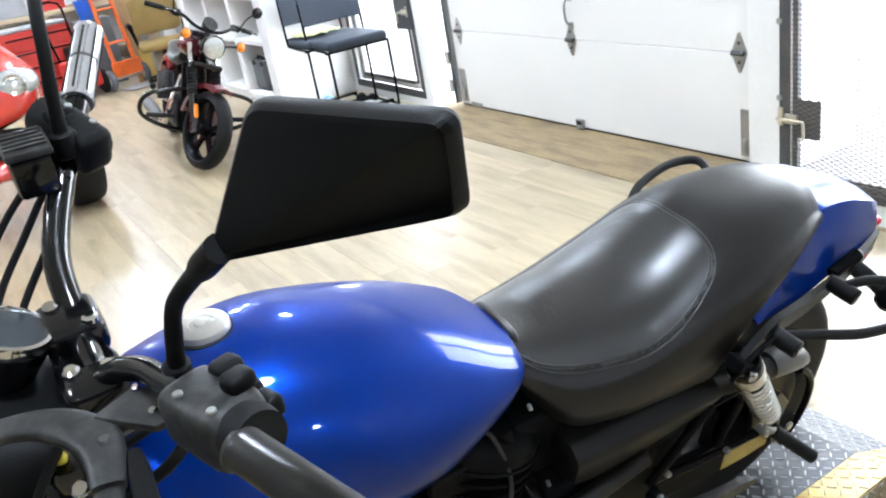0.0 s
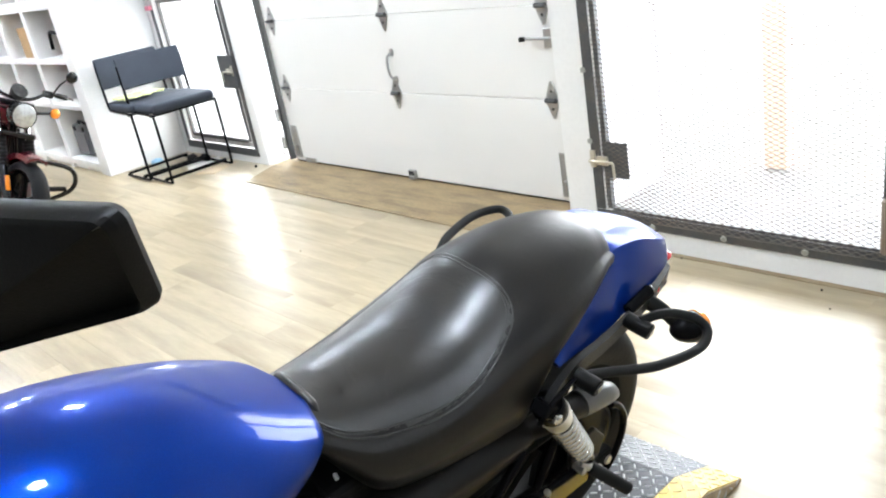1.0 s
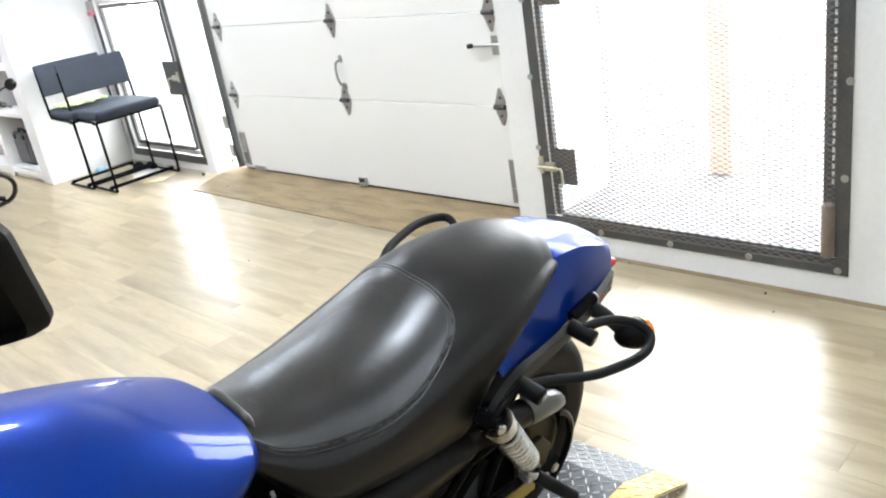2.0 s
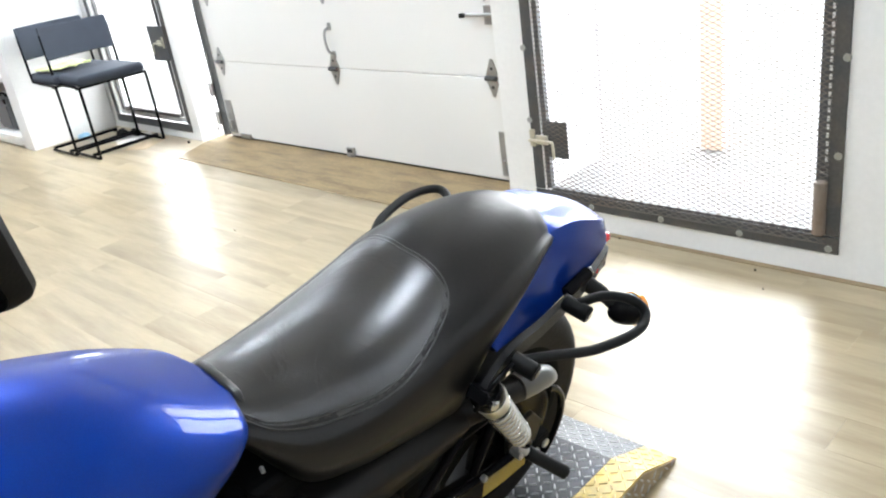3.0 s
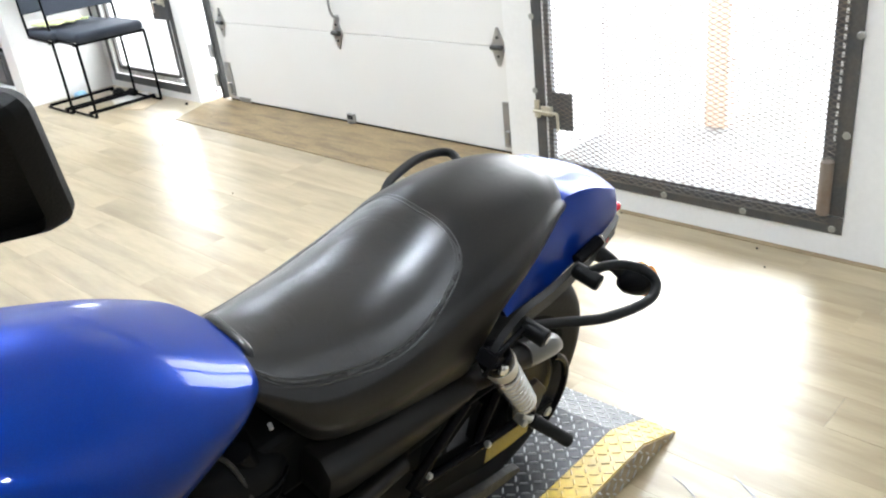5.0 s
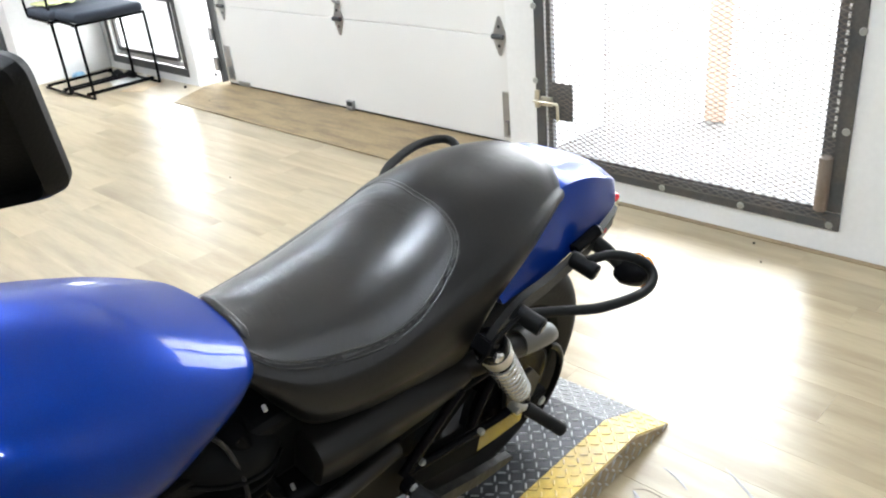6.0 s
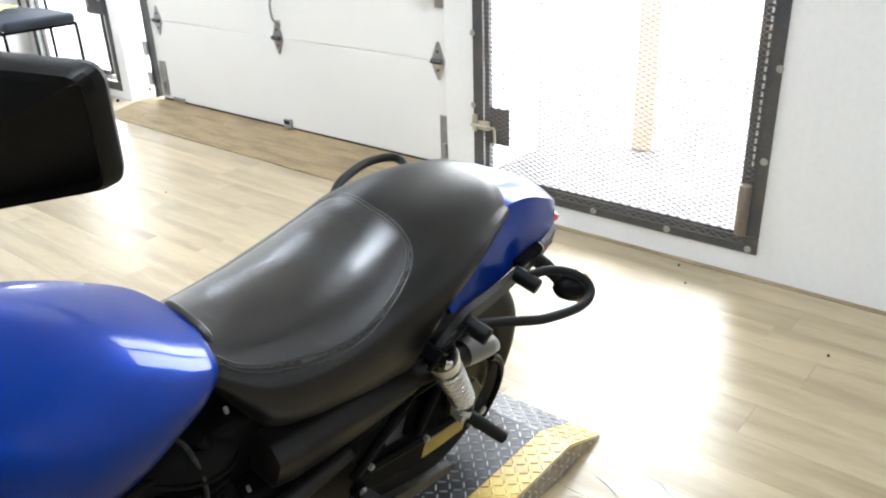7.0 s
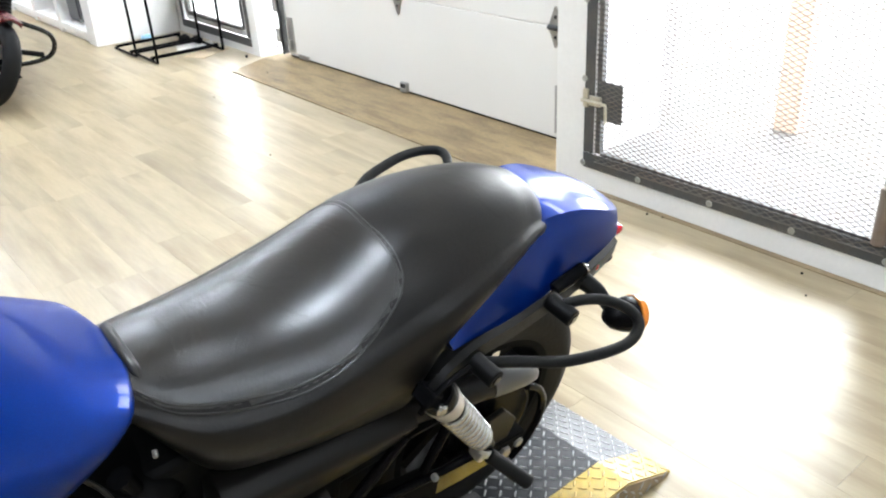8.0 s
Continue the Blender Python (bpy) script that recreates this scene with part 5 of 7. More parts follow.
prism(bm, [(-0.095, -0.128), (-0.052, -0.172), (-0.030, -0.170), (-0.026, -0.142), (-0.050, -0.110)], 2, 1.056, 1.066, 0.003)
plate_ = part("perch_clamp", bm, M_GREYCAST, bar, smooth=30)
for x, y in ((-0.052, -0.118), (-0.048, -0.155), (-0.036, -0.150)):
    bm = B()
    disc(bm, (x, y, 1.068), (0, 0, 1), 0.0042, 0.006, 12, 0.0015)
    part("clamp_screw", bm, M_CHROME, plate_, smooth=40)
bm = B()
disc(bm, (-0.093, -0.160, 1.064), (0, 0, 1), 0.006, 0.005, 14, 0.002)
part("pivot_bolt", bm, M_TRACK, perch, smooth=40)
bm = B()
flat_band(bm, [(-0.075, -0.178, 1.053, 0.006), (-0.078, -0.20, 1.052, 0.010), (-0.082, -0.24, 1.050, 0.010), (-0.085, -0.28, 1.050, 0.006)], 0.006)
part("cable_cover", bm, M_PLASTIC, perch, smooth=50)
bm = B()
disc(bm, (-0.124, -0.161, 1.022), (-0.2, -0.3, 1), 0.0085, 0.006, 16, 0.002)
part("connector_bolt", bm, M_CHROME, bar, smooth=40)
bm = B()
box(bm, (-0.066, 0.190, 1.125), (-0.022, 0.245, 1.172), 0.006, 2)
res = part("brake_reservoir", bm, M_BLACK, bar, "black brake fluid reservoir", smooth=40)
bm = B()
box(bm, (-0.069, 0.187, 1.173), (-0.019, 0.248, 1.184), 0.004, 2)
for k in range(5):
    box(bm, (-0.066, 0.196 + k * 0.010, 1.183), (-0.022, 0.200 + k * 0.010, 1.187), 0.001, 1)
part("reservoir_lid", bm, M_GREYCAST, res, "ribbed grey lid", smooth=40)
res.location = (-0.008, -0.020, -0.002)
bm = B()
tube(bm, [(-0.052, 0.232, 1.150), (-0.078, 0.270, 1.148), (-0.095, 0.33, 1.154), (-0.095, 0.41, 1.170)], [0.010, 0.008, 0.007, 0.007], 10, 5)
part("brake_lever", bm, M_GREYCAST, bar, "grey brake lever", smooth=60)
# cables from the right bar
for k in range(3):
    bm = B()
    tube(bm, [(-0.02 - 0.01 * k, 0.19 + 0.02 * k, 1.13), (-0.06 - 0.02 * k, 0.17 + 0.03 * k, 1.07), (-0.12 - 0.02 * k, 0.14 + 0.03 * k, 1.0), (-0.17 - 0.01 * k, 0.08 + 0.02 * k, 0.92)], 0.0045, 8, 6)
    part("cable", bm, M_RUBBER, bar, smooth=60)
# wiring and hoses by the left bar
for k, (a, b, c, d) in enumerate((((-0.02, -0.17, 1.075), (-0.07, -0.13, 1.02), (-0.13, -0.10, 0.97), (-0.18, -0.06, 0.92)), ((-0.01, -0.18, 1.07), (-0.05, -0.16, 1.0), (-0.11, -0.13, 0.95), (-0.17, -0.09, 0.90)), ((-0.12, -0.12, 1.05), (-0.16, -0.12, 0.99), (-0.17, -0.10, 0.93), (-0.16, -0.06, 0.86)))):
    bm = B()
    tube(bm, [a, b, c, d], (0.0045, 0.006, 0.005)[k], 8, 6)
    part("hose", bm, M_RUBBER, bar, smooth=60)
# speedometer
bm = B()
ax = Vector((0.42, 0, 0.91)).normalized()
SC = Vector((-0.138, 0.036, 1.056))
lathe(bm, [(0.001, -0.07), (0.03, -0.06), (0.040, -0.02), (0.041, 0.0), (0.001, 0.0)], SC, ax, 36)
sp = part("speedometer", bm, M_BLACK, bike, "round speedometer with a chrome ring", smooth=50)
bm = B()
lathe(bm, [(0.035, -0.002), (0.0375, 0.006), (0.0415, 0.005), (0.043, -0.004), (0.041, -0.009)], SC, ax, 40)
part("bezel", bm, M_CHROME, sp, smooth=50)
bm = B()
disc(bm, SC + ax * 0.002, ax, 0.036, 0.003, 36, 0.001)
part("dial", bm, M_DIAL, sp)
bm = B()
lathe(bm, [(0.001, -0.018), (0.017, -0.018), (0.019, 0.0), (0.016, 0.008), (0.001, 0.008)], (-0.128, -0.114, 1.006), (0, 0, 1), 20)
ig = part("wire_plug", bm, M_BLACK, bar, smooth=50)
bm = B()
disc(bm, (-0.131, -0.114, 1.020), (0.2, 0.1, 1), 0.007, 0.008, 8, 0.002)
part("plug_tip", bm, M_BLUECUBE, ig, "small yellow plug tip", smooth=50)


def mirror(corners, stem, s):
    """Mirror head: rounded four-cornered shell, glass on the rider's side, bent stem."""
    c = [Vector(p) for p in corners]
    mid = sum(c, Vector()) / 4
    nrm = (c[1] - c[3]).cross(c[2] - c[0]).normalized()
    if nrm.x > 0:
        nrm = -nrm
    # rounded outline
    out = []
    rad = (0.012, 0.012, 0.010, 0.016)
    for i in range(4):
        p, a, b = c[i], c[i - 1], c[(i + 1) % 4]
        u, v = (a - p).normalized(), (b - p).normalized()
        for k in range(7):
            t = k / 6
            q0, q2 = p + u * rad[i], p + v * rad[i]
            out.append((1 - t) ** 2 * q0 + 2 * t * (1 - t) * p + t * t * q2)
    bm = B()
    rings = []
    for off, sc in ((-0.021, 0.945), (-0.019, 0.985), (-0.012, 1.01), (-0.005, 0.985), (0.000, 0.94), (0.001, 0.88)):
        rings.append([bm.verts.new(mid + (p - mid) * sc + nrm * off) for p in out])
    skin(bm, rings, caps=False)
    bm.faces.new(rings[0][::-1])
    # the shell's back is creased from the neck to the upper outer corner
    for k in range(11, 24):
        rings[-1][k].co -= nrm * 0.010
    bm.faces.new(rings[-1][24:] + rings[-1][:11])
    bm.faces.new(rings[-1][10:25])
    mh = part("mirror", bm, M_MIRRORBACK, bar, "matt black rear-view mirror", smooth=20)
    bm = B()
    vs1 = [bm.verts.new(mid + (p - mid) * 0.925 - nrm * 0.0215) for p in out]
    vs2 = [bm.verts.new(mid + (p - mid) * 0.925 - nrm * 0.0195) for p in out]
    skin(bm, [vs1, vs2])
    part("mirror_glass", bm, M_MIRROR, mh)
    bm = B()
    tube(bm, stem, [0.0085, 0.008, 0.0075, 0.0075, 0.0105], 14, 6)
    part("mirror_stem", bm, M_PLASTIC, mh, smooth=60)
    bm = B()
    ms = Vector(stem[0])
    cyl(bm, ms - Vector((0, 0, 0.02)), ms + Vector((0, 0, 0.012)), 0.013, 16, 0.003)
    part("stem_nut", bm, M_PLASTIC, mh, smooth=40)
    return mh


mirror([(0.040, -0.274, 1.386), (0.107, -0.400, 1.408), (0.123, -0.389, 1.334), (-0.005, -0.267, 1.276)],
       [(-0.017, -0.145, 1.09), (-0.014, -0.151, 1.13), (-0.0105, -0.1675, 1.176), (-0.005, -0.210, 1.225), (0.007, -0.278, 1.295)], -1)
mirror([(0.05, 0.30, 1.42), (0.14, 0.47, 1.47), (0.146, 0.465, 1.38), (0.02, 0.30, 1.31)],
       [(-0.012, 0.205, 1.165), (-0.008, 0.212, 1.21), (0.0, 0.225, 1.26), (0.008, 0.25, 1.30), (0.022, 0.30, 1.325)], 1)

# ---- outside the gate ----
bm = B()
box(bm, (3.95, 1.74, -0.062), (4.05, 1.86, 3.4), 0.006)
tagged(part("post", bm, M_POST), "pale faded orange post standing outside the gate", "post")
bm = B()
box(bm, (3.85, 2.46, -0.062), (3.97, 2.58, 3.4), 0.006)
tagged(part("post", bm, M_PALEPOST), "white post standing outside the gate", "post")
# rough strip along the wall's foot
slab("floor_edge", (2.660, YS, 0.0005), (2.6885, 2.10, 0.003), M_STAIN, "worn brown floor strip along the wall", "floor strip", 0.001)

# cracks and scuffs in the floor beside the ramp
def floor_mark(line, r, mat, label):
    bm = B()
    p = spline([(x, y, 0.0) for x, y in line], 5)
    n = len(p)
    tube(bm, p, [max(0.0006, r * math.sin(math.pi * (i + 0.6) / (n + 0.2)) ** 0.5) for i in range(n)], 6)
    for v in bm.verts:
        v.co.z = 0.0004 + max(0.0, v.co.z) * 0.3
    tagged(part("floor_mark", bm, mat), label, "floor mark", "marks in the floor")


floor_mark([(1.294, 0.661), (1.31, 0.638), (1.31, 0.601), (1.291, 0.561), (1.291, 0.52), (1.288, 0.478), (1.285, 0.40), (1.27, 0.30)], 0.0032, M_CRACK, "dark crack in the wood-effect floor beside the ramp")
floor_mark([(1.291, 0.659), (1.269, 0.633), (1.239, 0.623)], 0.006, M_SCUFF, "grey scuff in the wood-effect floor beside the ramp")
floor_mark([(1.486, 0.528), (1.446, 0.46), (1.399, 0.39), (1.362, 0.327), (1.33, 0.26)], 0.005, M_SCUFF, "long grey scuff across the wood-effect floor")
floor_mark([(1.402, 0.645), (1.387, 0.599), (1.366, 0.563)], 0.003, M_SCUFF, "short grey scuff in the wood-effect floor")

# ---- chairs by the far gate ----


def visitor_chair(m):
    t = thing("visitor_chair", m, "navy upholstered visitor chair with thin black steel legs", "chair", "chairs by the far gate")
    def cushion(name, x0, x1, y0, y1, z0, z1, crown):
        bm = B()
        box(bm, (x0, y0, z0), (x1, y1, z1), 0.030, 4)
        for v in bm.verts:
            u = 1 - (2 * (v.co.x - x0) / (x1 - x0) - 1) ** 2
            if v.co.z > (z0 + z1) / 2 and name == "seat":
                v.co.z += crown * max(0, u)
        return part(name, bm, M_NAVY, t, smooth=60)
    cushion("seat", 0.0, 0.48, -0.02, 0.42, 0.505, 0.572, 0.012)
    bm = B()
    n = 12
    rings = []
    for k in range(n + 1):
        x = 0.0 + 0.48 * k / n
        bow = 0.035 * (1 - (2 * k / n - 1) ** 2)
        rings.append([bm.verts.new((x, 0.385 + bow + dy, z)) for dy, z in ((-0.012, 0.675), (-0.004, 0.88), (0.010, 0.893), (0.028, 0.886), (0.026, 0.68), (0.008, 0.667))])
    skin(bm, rings)
    part("backrest", bm, M_NAVY, t, smooth=50)
    # cantilever sides: back post, seat rail, front leg and floor runner in one bent tube
    for x in (0.0, 0.48):
        bm = B()
        tube(bm, [(x, 0.40, 0.012), (x, 0.06, 0.012), (x, 0.012, 0.02), (x, 0.0, 0.06), (x, 0.0, 0.46), (x, 0.02, 0.498), (x, 0.10, 0.505), (x, 0.32, 0.515), (x, 0.372, 0.55), (x, 0.392, 0.84)], 0.0095, 10, 4)
        part("side_tube", bm, M_SATIN, t, smooth=60)
    for y, z, r in ((0.10, 0.03, 0.013), (0.36, 0.03, 0.011), (0.05, 0.495, 0.010)):
        bm = B()
        cyl(bm, (-0.006, y, z), (0.486, y, z), r, 12)
        part("cross_rail", bm, M_SATIN, t, smooth=60)
    return t


chair = visitor_chair(pose(2.287, 5.405, 0, 0, 0, -1))
copy_thing(chair, pose(2.262, 5.715, 0, 0, 0, 0))
bm = B()
rings = []
for i in range(9):
    ring = []
    for j in range(9):
        x, y = 2.29 + 0.30 * i / 8, 5.83 + 0.22 * j / 8
        ring.append(Vector((x + 0.02 * math.sin(j * 1.7), y + 0.02 * math.sin(i * 2.1), 0.592 + 0.014 * noise.noise(Vector((i * 0.9, j * 0.9, 3))) + 0.012)))
    rings.append(ring)
g1 = [[bm.verts.new(p) for p in r] for r in rings]
g2 = [[bm.verts.new(p - Vector((0, 0, 0.010))) for p in r] for r in rings]
for i in range(8):
    for j in range(8):
        bm.faces.new((g1[i][j], g1[i + 1][j], g1[i + 1][j + 1], g1[i][j + 1]))
        bm.faces.new((g2[i][j], g2[i][j + 1], g2[i + 1][j + 1], g2[i + 1][j]))
for k in range(8):
    bm.faces.new((g1[0][k], g1[0][k + 1], g2[0][k + 1], g2[0][k]))
    bm.faces.new((g1[8][k + 1], g1[8][k], g2[8][k], g2[8][k + 1]))
    bm.faces.new((g1[k + 1][0], g1[k][0], g2[k][0], g2[k + 1][0]))
    bm.faces.new((g1[k][8], g1[k + 1][8], g2[k + 1][8], g2[k][8]))
tagged(part("cloth", bm, M_LIME, smooth=60), "crumpled lime yellow cloth on the chair seat", "cloth")
# litter under the chairs
for x, y, a, sx, sy, mat, nm, lab, cat in ((2.52, 6.45, 12, 0.30, 0.20, M_PAPER, "paper_sheet", "white paper lying on the floor by the chair", "paper"), (2.70, 5.72, -20, 0.26, 0.20, M_PAPER, "paper_sheet", "white paper lying on the floor under the chair", "paper"), (2.66, 5.45, 25, 0.28, 0.18, M_CARDPALE, "card_sheet", "pale tan card lying on the floor", "card")):
    bm = B()
    box(bm, (-sx / 2, -sy / 2, 0.001), (sx / 2, sy / 2, 0.004), 0.001, 1)
    ob = tagged(part(nm, bm, mat), lab, cat)
    ob.matrix_basis = pose(x, y, 0.001, 0, 0, a)
for x, y, r in ((2.74, 5.98, 0.045), (2.80, 5.90, 0.035)):
    bm = B()
    bmesh.ops.create_icosphere(bm, subdivisions=3, radius=r)
    for v in bm.verts:
        v.co += v.co.normalized() * r * 0.4 * noise.noise(v.co * 30 + Vector((x, y, 0)))
        v.co.z = max(v.co.z * 0.55, -r * 0.3) + r * 0.3
    ob = tagged(part("crumpled_bag", bm, M_RUBBER, smooth=30), "crumpled black bag lying under the chair", "bag")
    ob.location = (x, y, 0.001)
bm = B()
bmesh.ops.create_icosphere(bm, subdivisions=3, radius=0.05)
for v in bm.verts:
    v.co += v.co.normalized() * 0.02 * noise.noise(v.co * 26)
    v.co.z = max(v.co.z * 0.6, -0.015) + 0.015
ob = tagged(part("wrapper", bm, M_LIGHTBLUE, smooth=30), "crumpled pale blue wrapper on the floor", "wrapper")
ob.location = (2.55, 6.20, 0.0015)
for x, y, r in ((2.79, 5.10, 0.011), (2.68, 4.62, 0.006), (1.95, 3.3, 0.004), (2.45, 2.55, 0.005), (2.655, 1.56, 0.004), (2.62, 0.98, 0.005), (2.5, 0.9, 0.004), (2.3, 0.35, 0.005), (2.64, 1.62, 0.005), (2.2, 4.4, 0.004)):
    bm = B()
    bmesh.ops.create_icosphere(bm, subdivisions=1, radius=r)
    ob = tagged(part("floor_crumb", bm, M_RUBBER), "small dark crumb of dirt on the floor", "dirt", "crumbs on the floor")
    ob.location = (x, y, r * 0.7)
# padlock hanging from the far gate
t = thing("padlock", pose(2.848, 6.20, 1.20), "padlock with a pink tag on the far gate", "padlock")
bm = B()
box(bm, (-0.03, -0.03, -0.02), (0.0, 0.03, 0.05), 0.006)
part("body", bm, M_GALV, t)
bm = B()
box(bm, (-0.034, -0.035, -0.055), (-0.004, 0.035, -0.022), 0.004)
part("tag", bm, M_PINK, t)

# ---- shelf unit ----
shelf = thing("shelf_unit", pose(-0.16, -0.33, 0), "white built-in shelf unit with open compartments", "shelf")


def board(a, b, nm="board", mat=None):
    bm = B()
    box(bm, a, b, 0.003, 1)
    return part(nm, bm, mat or M_SHELF, shelf)


SX0, SX1 = 2.35, 3.01
board((SX0, 6.62, 0.002), (SX1, 6.79, 2.3), "end_panel")
board((SX0, 7.40, 0.002), (SX1, 7.47, 2.3), "divider")
board((SX0, 8.08, 0.002), (SX1, 8.15, 2.3), "divider")
board((SX0, 8.80, 0.002), (SX1, 8.95, 2.3), "end_panel")
board((SX1 - 0.03, 6.792, 0.002), (SX1, 8.798, 2.3), "back_panel")
for y0, y1 in ((6.792, 7.398), (7.472, 8.078), (8.152, 8.798)):
    for z, h in ((0.04, 0.05), (0.515, 0.035), (0.875, 0.035), (1.285, 0.08), (1.75, 0.035)):
        board((SX0, y0, z), (SX1 - 0.032, y1, z + h), "shelf_board")
    board((SX0 + 0.02, y0, 0.002), (SX0 + 0.04, y1, 0.038), "plinth")


def hard_case(x, y, z):
    t = thing("hard_case", pose(x, y, z), "dark grey plastic tool case standing in the shelf", "case")
    bm = B()
    box(bm, (0.0, -0.16, 0.0), (0.12, 0.16, 0.26), 0.02, 3)
    part("shell", bm, M_GREYBOX, t, smooth=40)
    bm = B()
    box(bm, (-0.012, -0.12, 0.03), (-0.001, 0.12, 0.20), 0.006, 2)
    part("face_panel", bm, M_GREYBOX, t)
    bm = B()
    tube(bm, [(0.04, -0.06, 0.255), (0.03, -0.05, 0.285), (0.03, 0.05, 0.285), (0.04, 0.06, 0.255)], 0.009, 10, 4)
    part("handle", bm, M_RUBBER, t)
    for yy in (-0.09, 0.09):
        bm = B()
        box(bm, (-0.008, yy - 0.02, 0.215), (0.004, yy + 0.02, 0.25), 0.003)
        part("latch", bm, M_PLASTIC, t)


hard_case(2.27, 6.91, 0.093)
t = thing("hand_tool", pose(2.30, 6.72, 0.912), "black hand tool with a bent bar on the shelf", "tool")
bm = B()
box(bm, (-0.03, -0.13, 0.0), (0.10, -0.02, 0.21), 0.02, 3)
part("body", bm, M_PLASTIC, t)
bm = B()
tube(bm, [(0.0, -0.02, 0.17), (0.0, 0.14, 0.19), (-0.01, 0.19, 0.18), (-0.02, 0.19, 0.06)], 0.014, 10, 4)
part("bar", bm, M_PLASTIC, t)
for y, z, r, h, mat in ((6.60, 0.552, 0.035, 0.15, M_GREYBOX), (6.69, 0.552, 0.045, 0.11, M_PAPER), (6.80, 0.552, 0.03, 0.18, M_LIGHTGREY)):
    bm = B()
    lathe(bm, [(0.001, 0), (r, 0), (r, h * 0.7), (r * 0.5, h * 0.85), (r * 0.5, h), (0.001, h)], (2.34, y, z), (0, 0, 1), 20)
    tagged(part("bottle", bm, mat, smooth=40), "small workshop bottle standing on the shelf", "bottle", "bottles on the shelf")
bm = B()
box(bm, (2.26, 7.22, 0.912), (2.56, 7.59, 1.16), 0.004)
tagged(part("cardboard_box", bm, M_CARD), "open brown cardboard box on the shelf", "box")

# ---- dark red motorcycle ----


def red_motorcycle(m):
    """A cruiser seen from its front: x runs to the tail, y to its right side; front wheel at the origin."""
    t = thing("motorcycle", m, "dark red cruiser motorcycle with black wheels and crash bars", "motorcycle")
    R = 0.275
    bm = B()
    prof = [(R - 0.05 + 0.05 * math.sin(math.pi * k / 15) ** 0.75, -0.055 * math.cos(math.pi * k / 15)) for k in range(16)] + [(0.215, 0.045), (0.215, -0.045)]
    lathe(bm, prof, (0, 0, R), (0, 1, 0), 56)
    w = part("front_wheel", bm, M_TYRE, t, "black tyre on a black five-spoke wheel", smooth=45)
    bm = B()
    lathe(bm, [(0.222, -0.046), (0.222, 0.046), (0.205, 0.045), (0.19, 0.02), (0.19, -0.02), (0.205, -0.045)], (0, 0, R), (0, 1, 0), 56)
    part("rim", bm, M_SATIN, w, smooth=35)
    bm = B()
    lathe(bm, [(0.012, -0.05), (0.04, -0.045), (0.04, 0.045), (0.012, 0.05)], (0, 0, R), (0, 1, 0), 24)
    part("hub", bm, M_SATIN, w, smooth=35)
    for k in range(5):
        a = 2 * math.pi * k / 5 + 0.3
        d, e = Vector((math.cos(a), 0, math.sin(a))), Vector((-math.sin(a), 0, math.cos(a)))
        bm = B()
        rings = []
        for u, wd in ((0.03, 0.026), (0.10, 0.016), (0.20, 0.020)):
            c = Vector((0, 0, R)) + d * u
            rings.append([bm.verts.new(c + e * wd + Vector((0, 0.014, 0))), bm.verts.new(c - e * wd + Vector((0, 0.014, 0))), bm.verts.new(c - e * wd - Vector((0, 0.014, 0))), bm.verts.new(c + e * wd - Vector((0, 0.014, 0)))])
        skin(bm, rings)
        part("spoke", bm, M_SATIN, w, smooth=30)
    bm = B()
    lathe(bm, [(0.05, 0.0), (0.145, 0.0), (0.145, 0.005), (0.05, 0.005)], (0, -0.065, R), (0, 1, 0), 40)
    part("brake_disc", bm, M_GALV, w)
    rk = Vector((0.48, 0, 0.88)).normalized()
    for s in (-1, 1):
        lo = Vector((-0.01, 0.095 * s, R - 0.03))
        bm = B()
        cyl(bm, lo, lo + rk * 0.28, 0.027, 16, 0.004)
        f = part("fork_leg", bm, M_BLACK, t, smooth=40)
        bm = B()
        cyl(bm, lo + rk * 0.28, lo + rk * 0.66, 0.02, 16)
        part("stanchion", bm, M_CHROME, f, smooth=40)
        for k in range(8):
            bm = B()
            lathe(bm, [(0.022, -0.013), (0.037, -0.004), (0.037, 0.004), (0.022, 0.013)], lo + rk * (0.29 + k * 0.026), rk, 18)
            part("gaiter_fold", bm, M_RUBBER, f, smooth=60)
        bm = B()
        box(bm, (-0.040, -0.014, 0.10), (-0.028, 0.014, 0.20), 0.004, 2, Matrix.Translation(lo) @ Matrix.Rotation(math.atan2(rk.x, rk.z), 4, "Y"))
        part("reflector", bm, M_AMBER, f, "orange fork reflector")
        # turn signals
        bm = B()
        cyl(bm, (0.20, 0.10 * s, 0.86), (0.18, 0.20 * s, 0.88), 0.009, 10)
        st = part("signal_stalk", bm, M_BLACK, t)
        bm = B()
        lathe(bm, [(0.001, -0.03), (0.024, -0.022), (0.036, 0.0), (0.036, 0.012), (0.001, 0.012)], (0.17, 0.215 * s, 0.885), (-1, 0, 0), 20)
        part("signal_shell", bm, M_BLACK, st, smooth=50)
        bm = B()
        lathe(bm, [(0.001, 0.032), (0.022, 0.026), (0.034, 0.0125), (0.001, 0.0125)], (0.17, 0.215 * s, 0.885), (-1, 0, 0), 20)
        part("signal_lens", bm, M_AMBER, st, "amber turn signal lens", smooth=50)
        # crash bars
        bm = B()
        tube(bm, [(0.36, 0.06 * s, 0.52), (0.33, 0.22 * s, 0.50), (0.34, 0.36 * s, 0.46), (0.38, 0.41 * s, 0.38), (0.42, 0.38 * s, 0.29), (0.42, 0.22 * s, 0.22), (0.42, 0.06 * s, 0.20)], 0.016, 12, 6)
        part("crash_bar", bm, M_BLACK, t, "black tubular crash bar", smooth=60)
        bm = B()
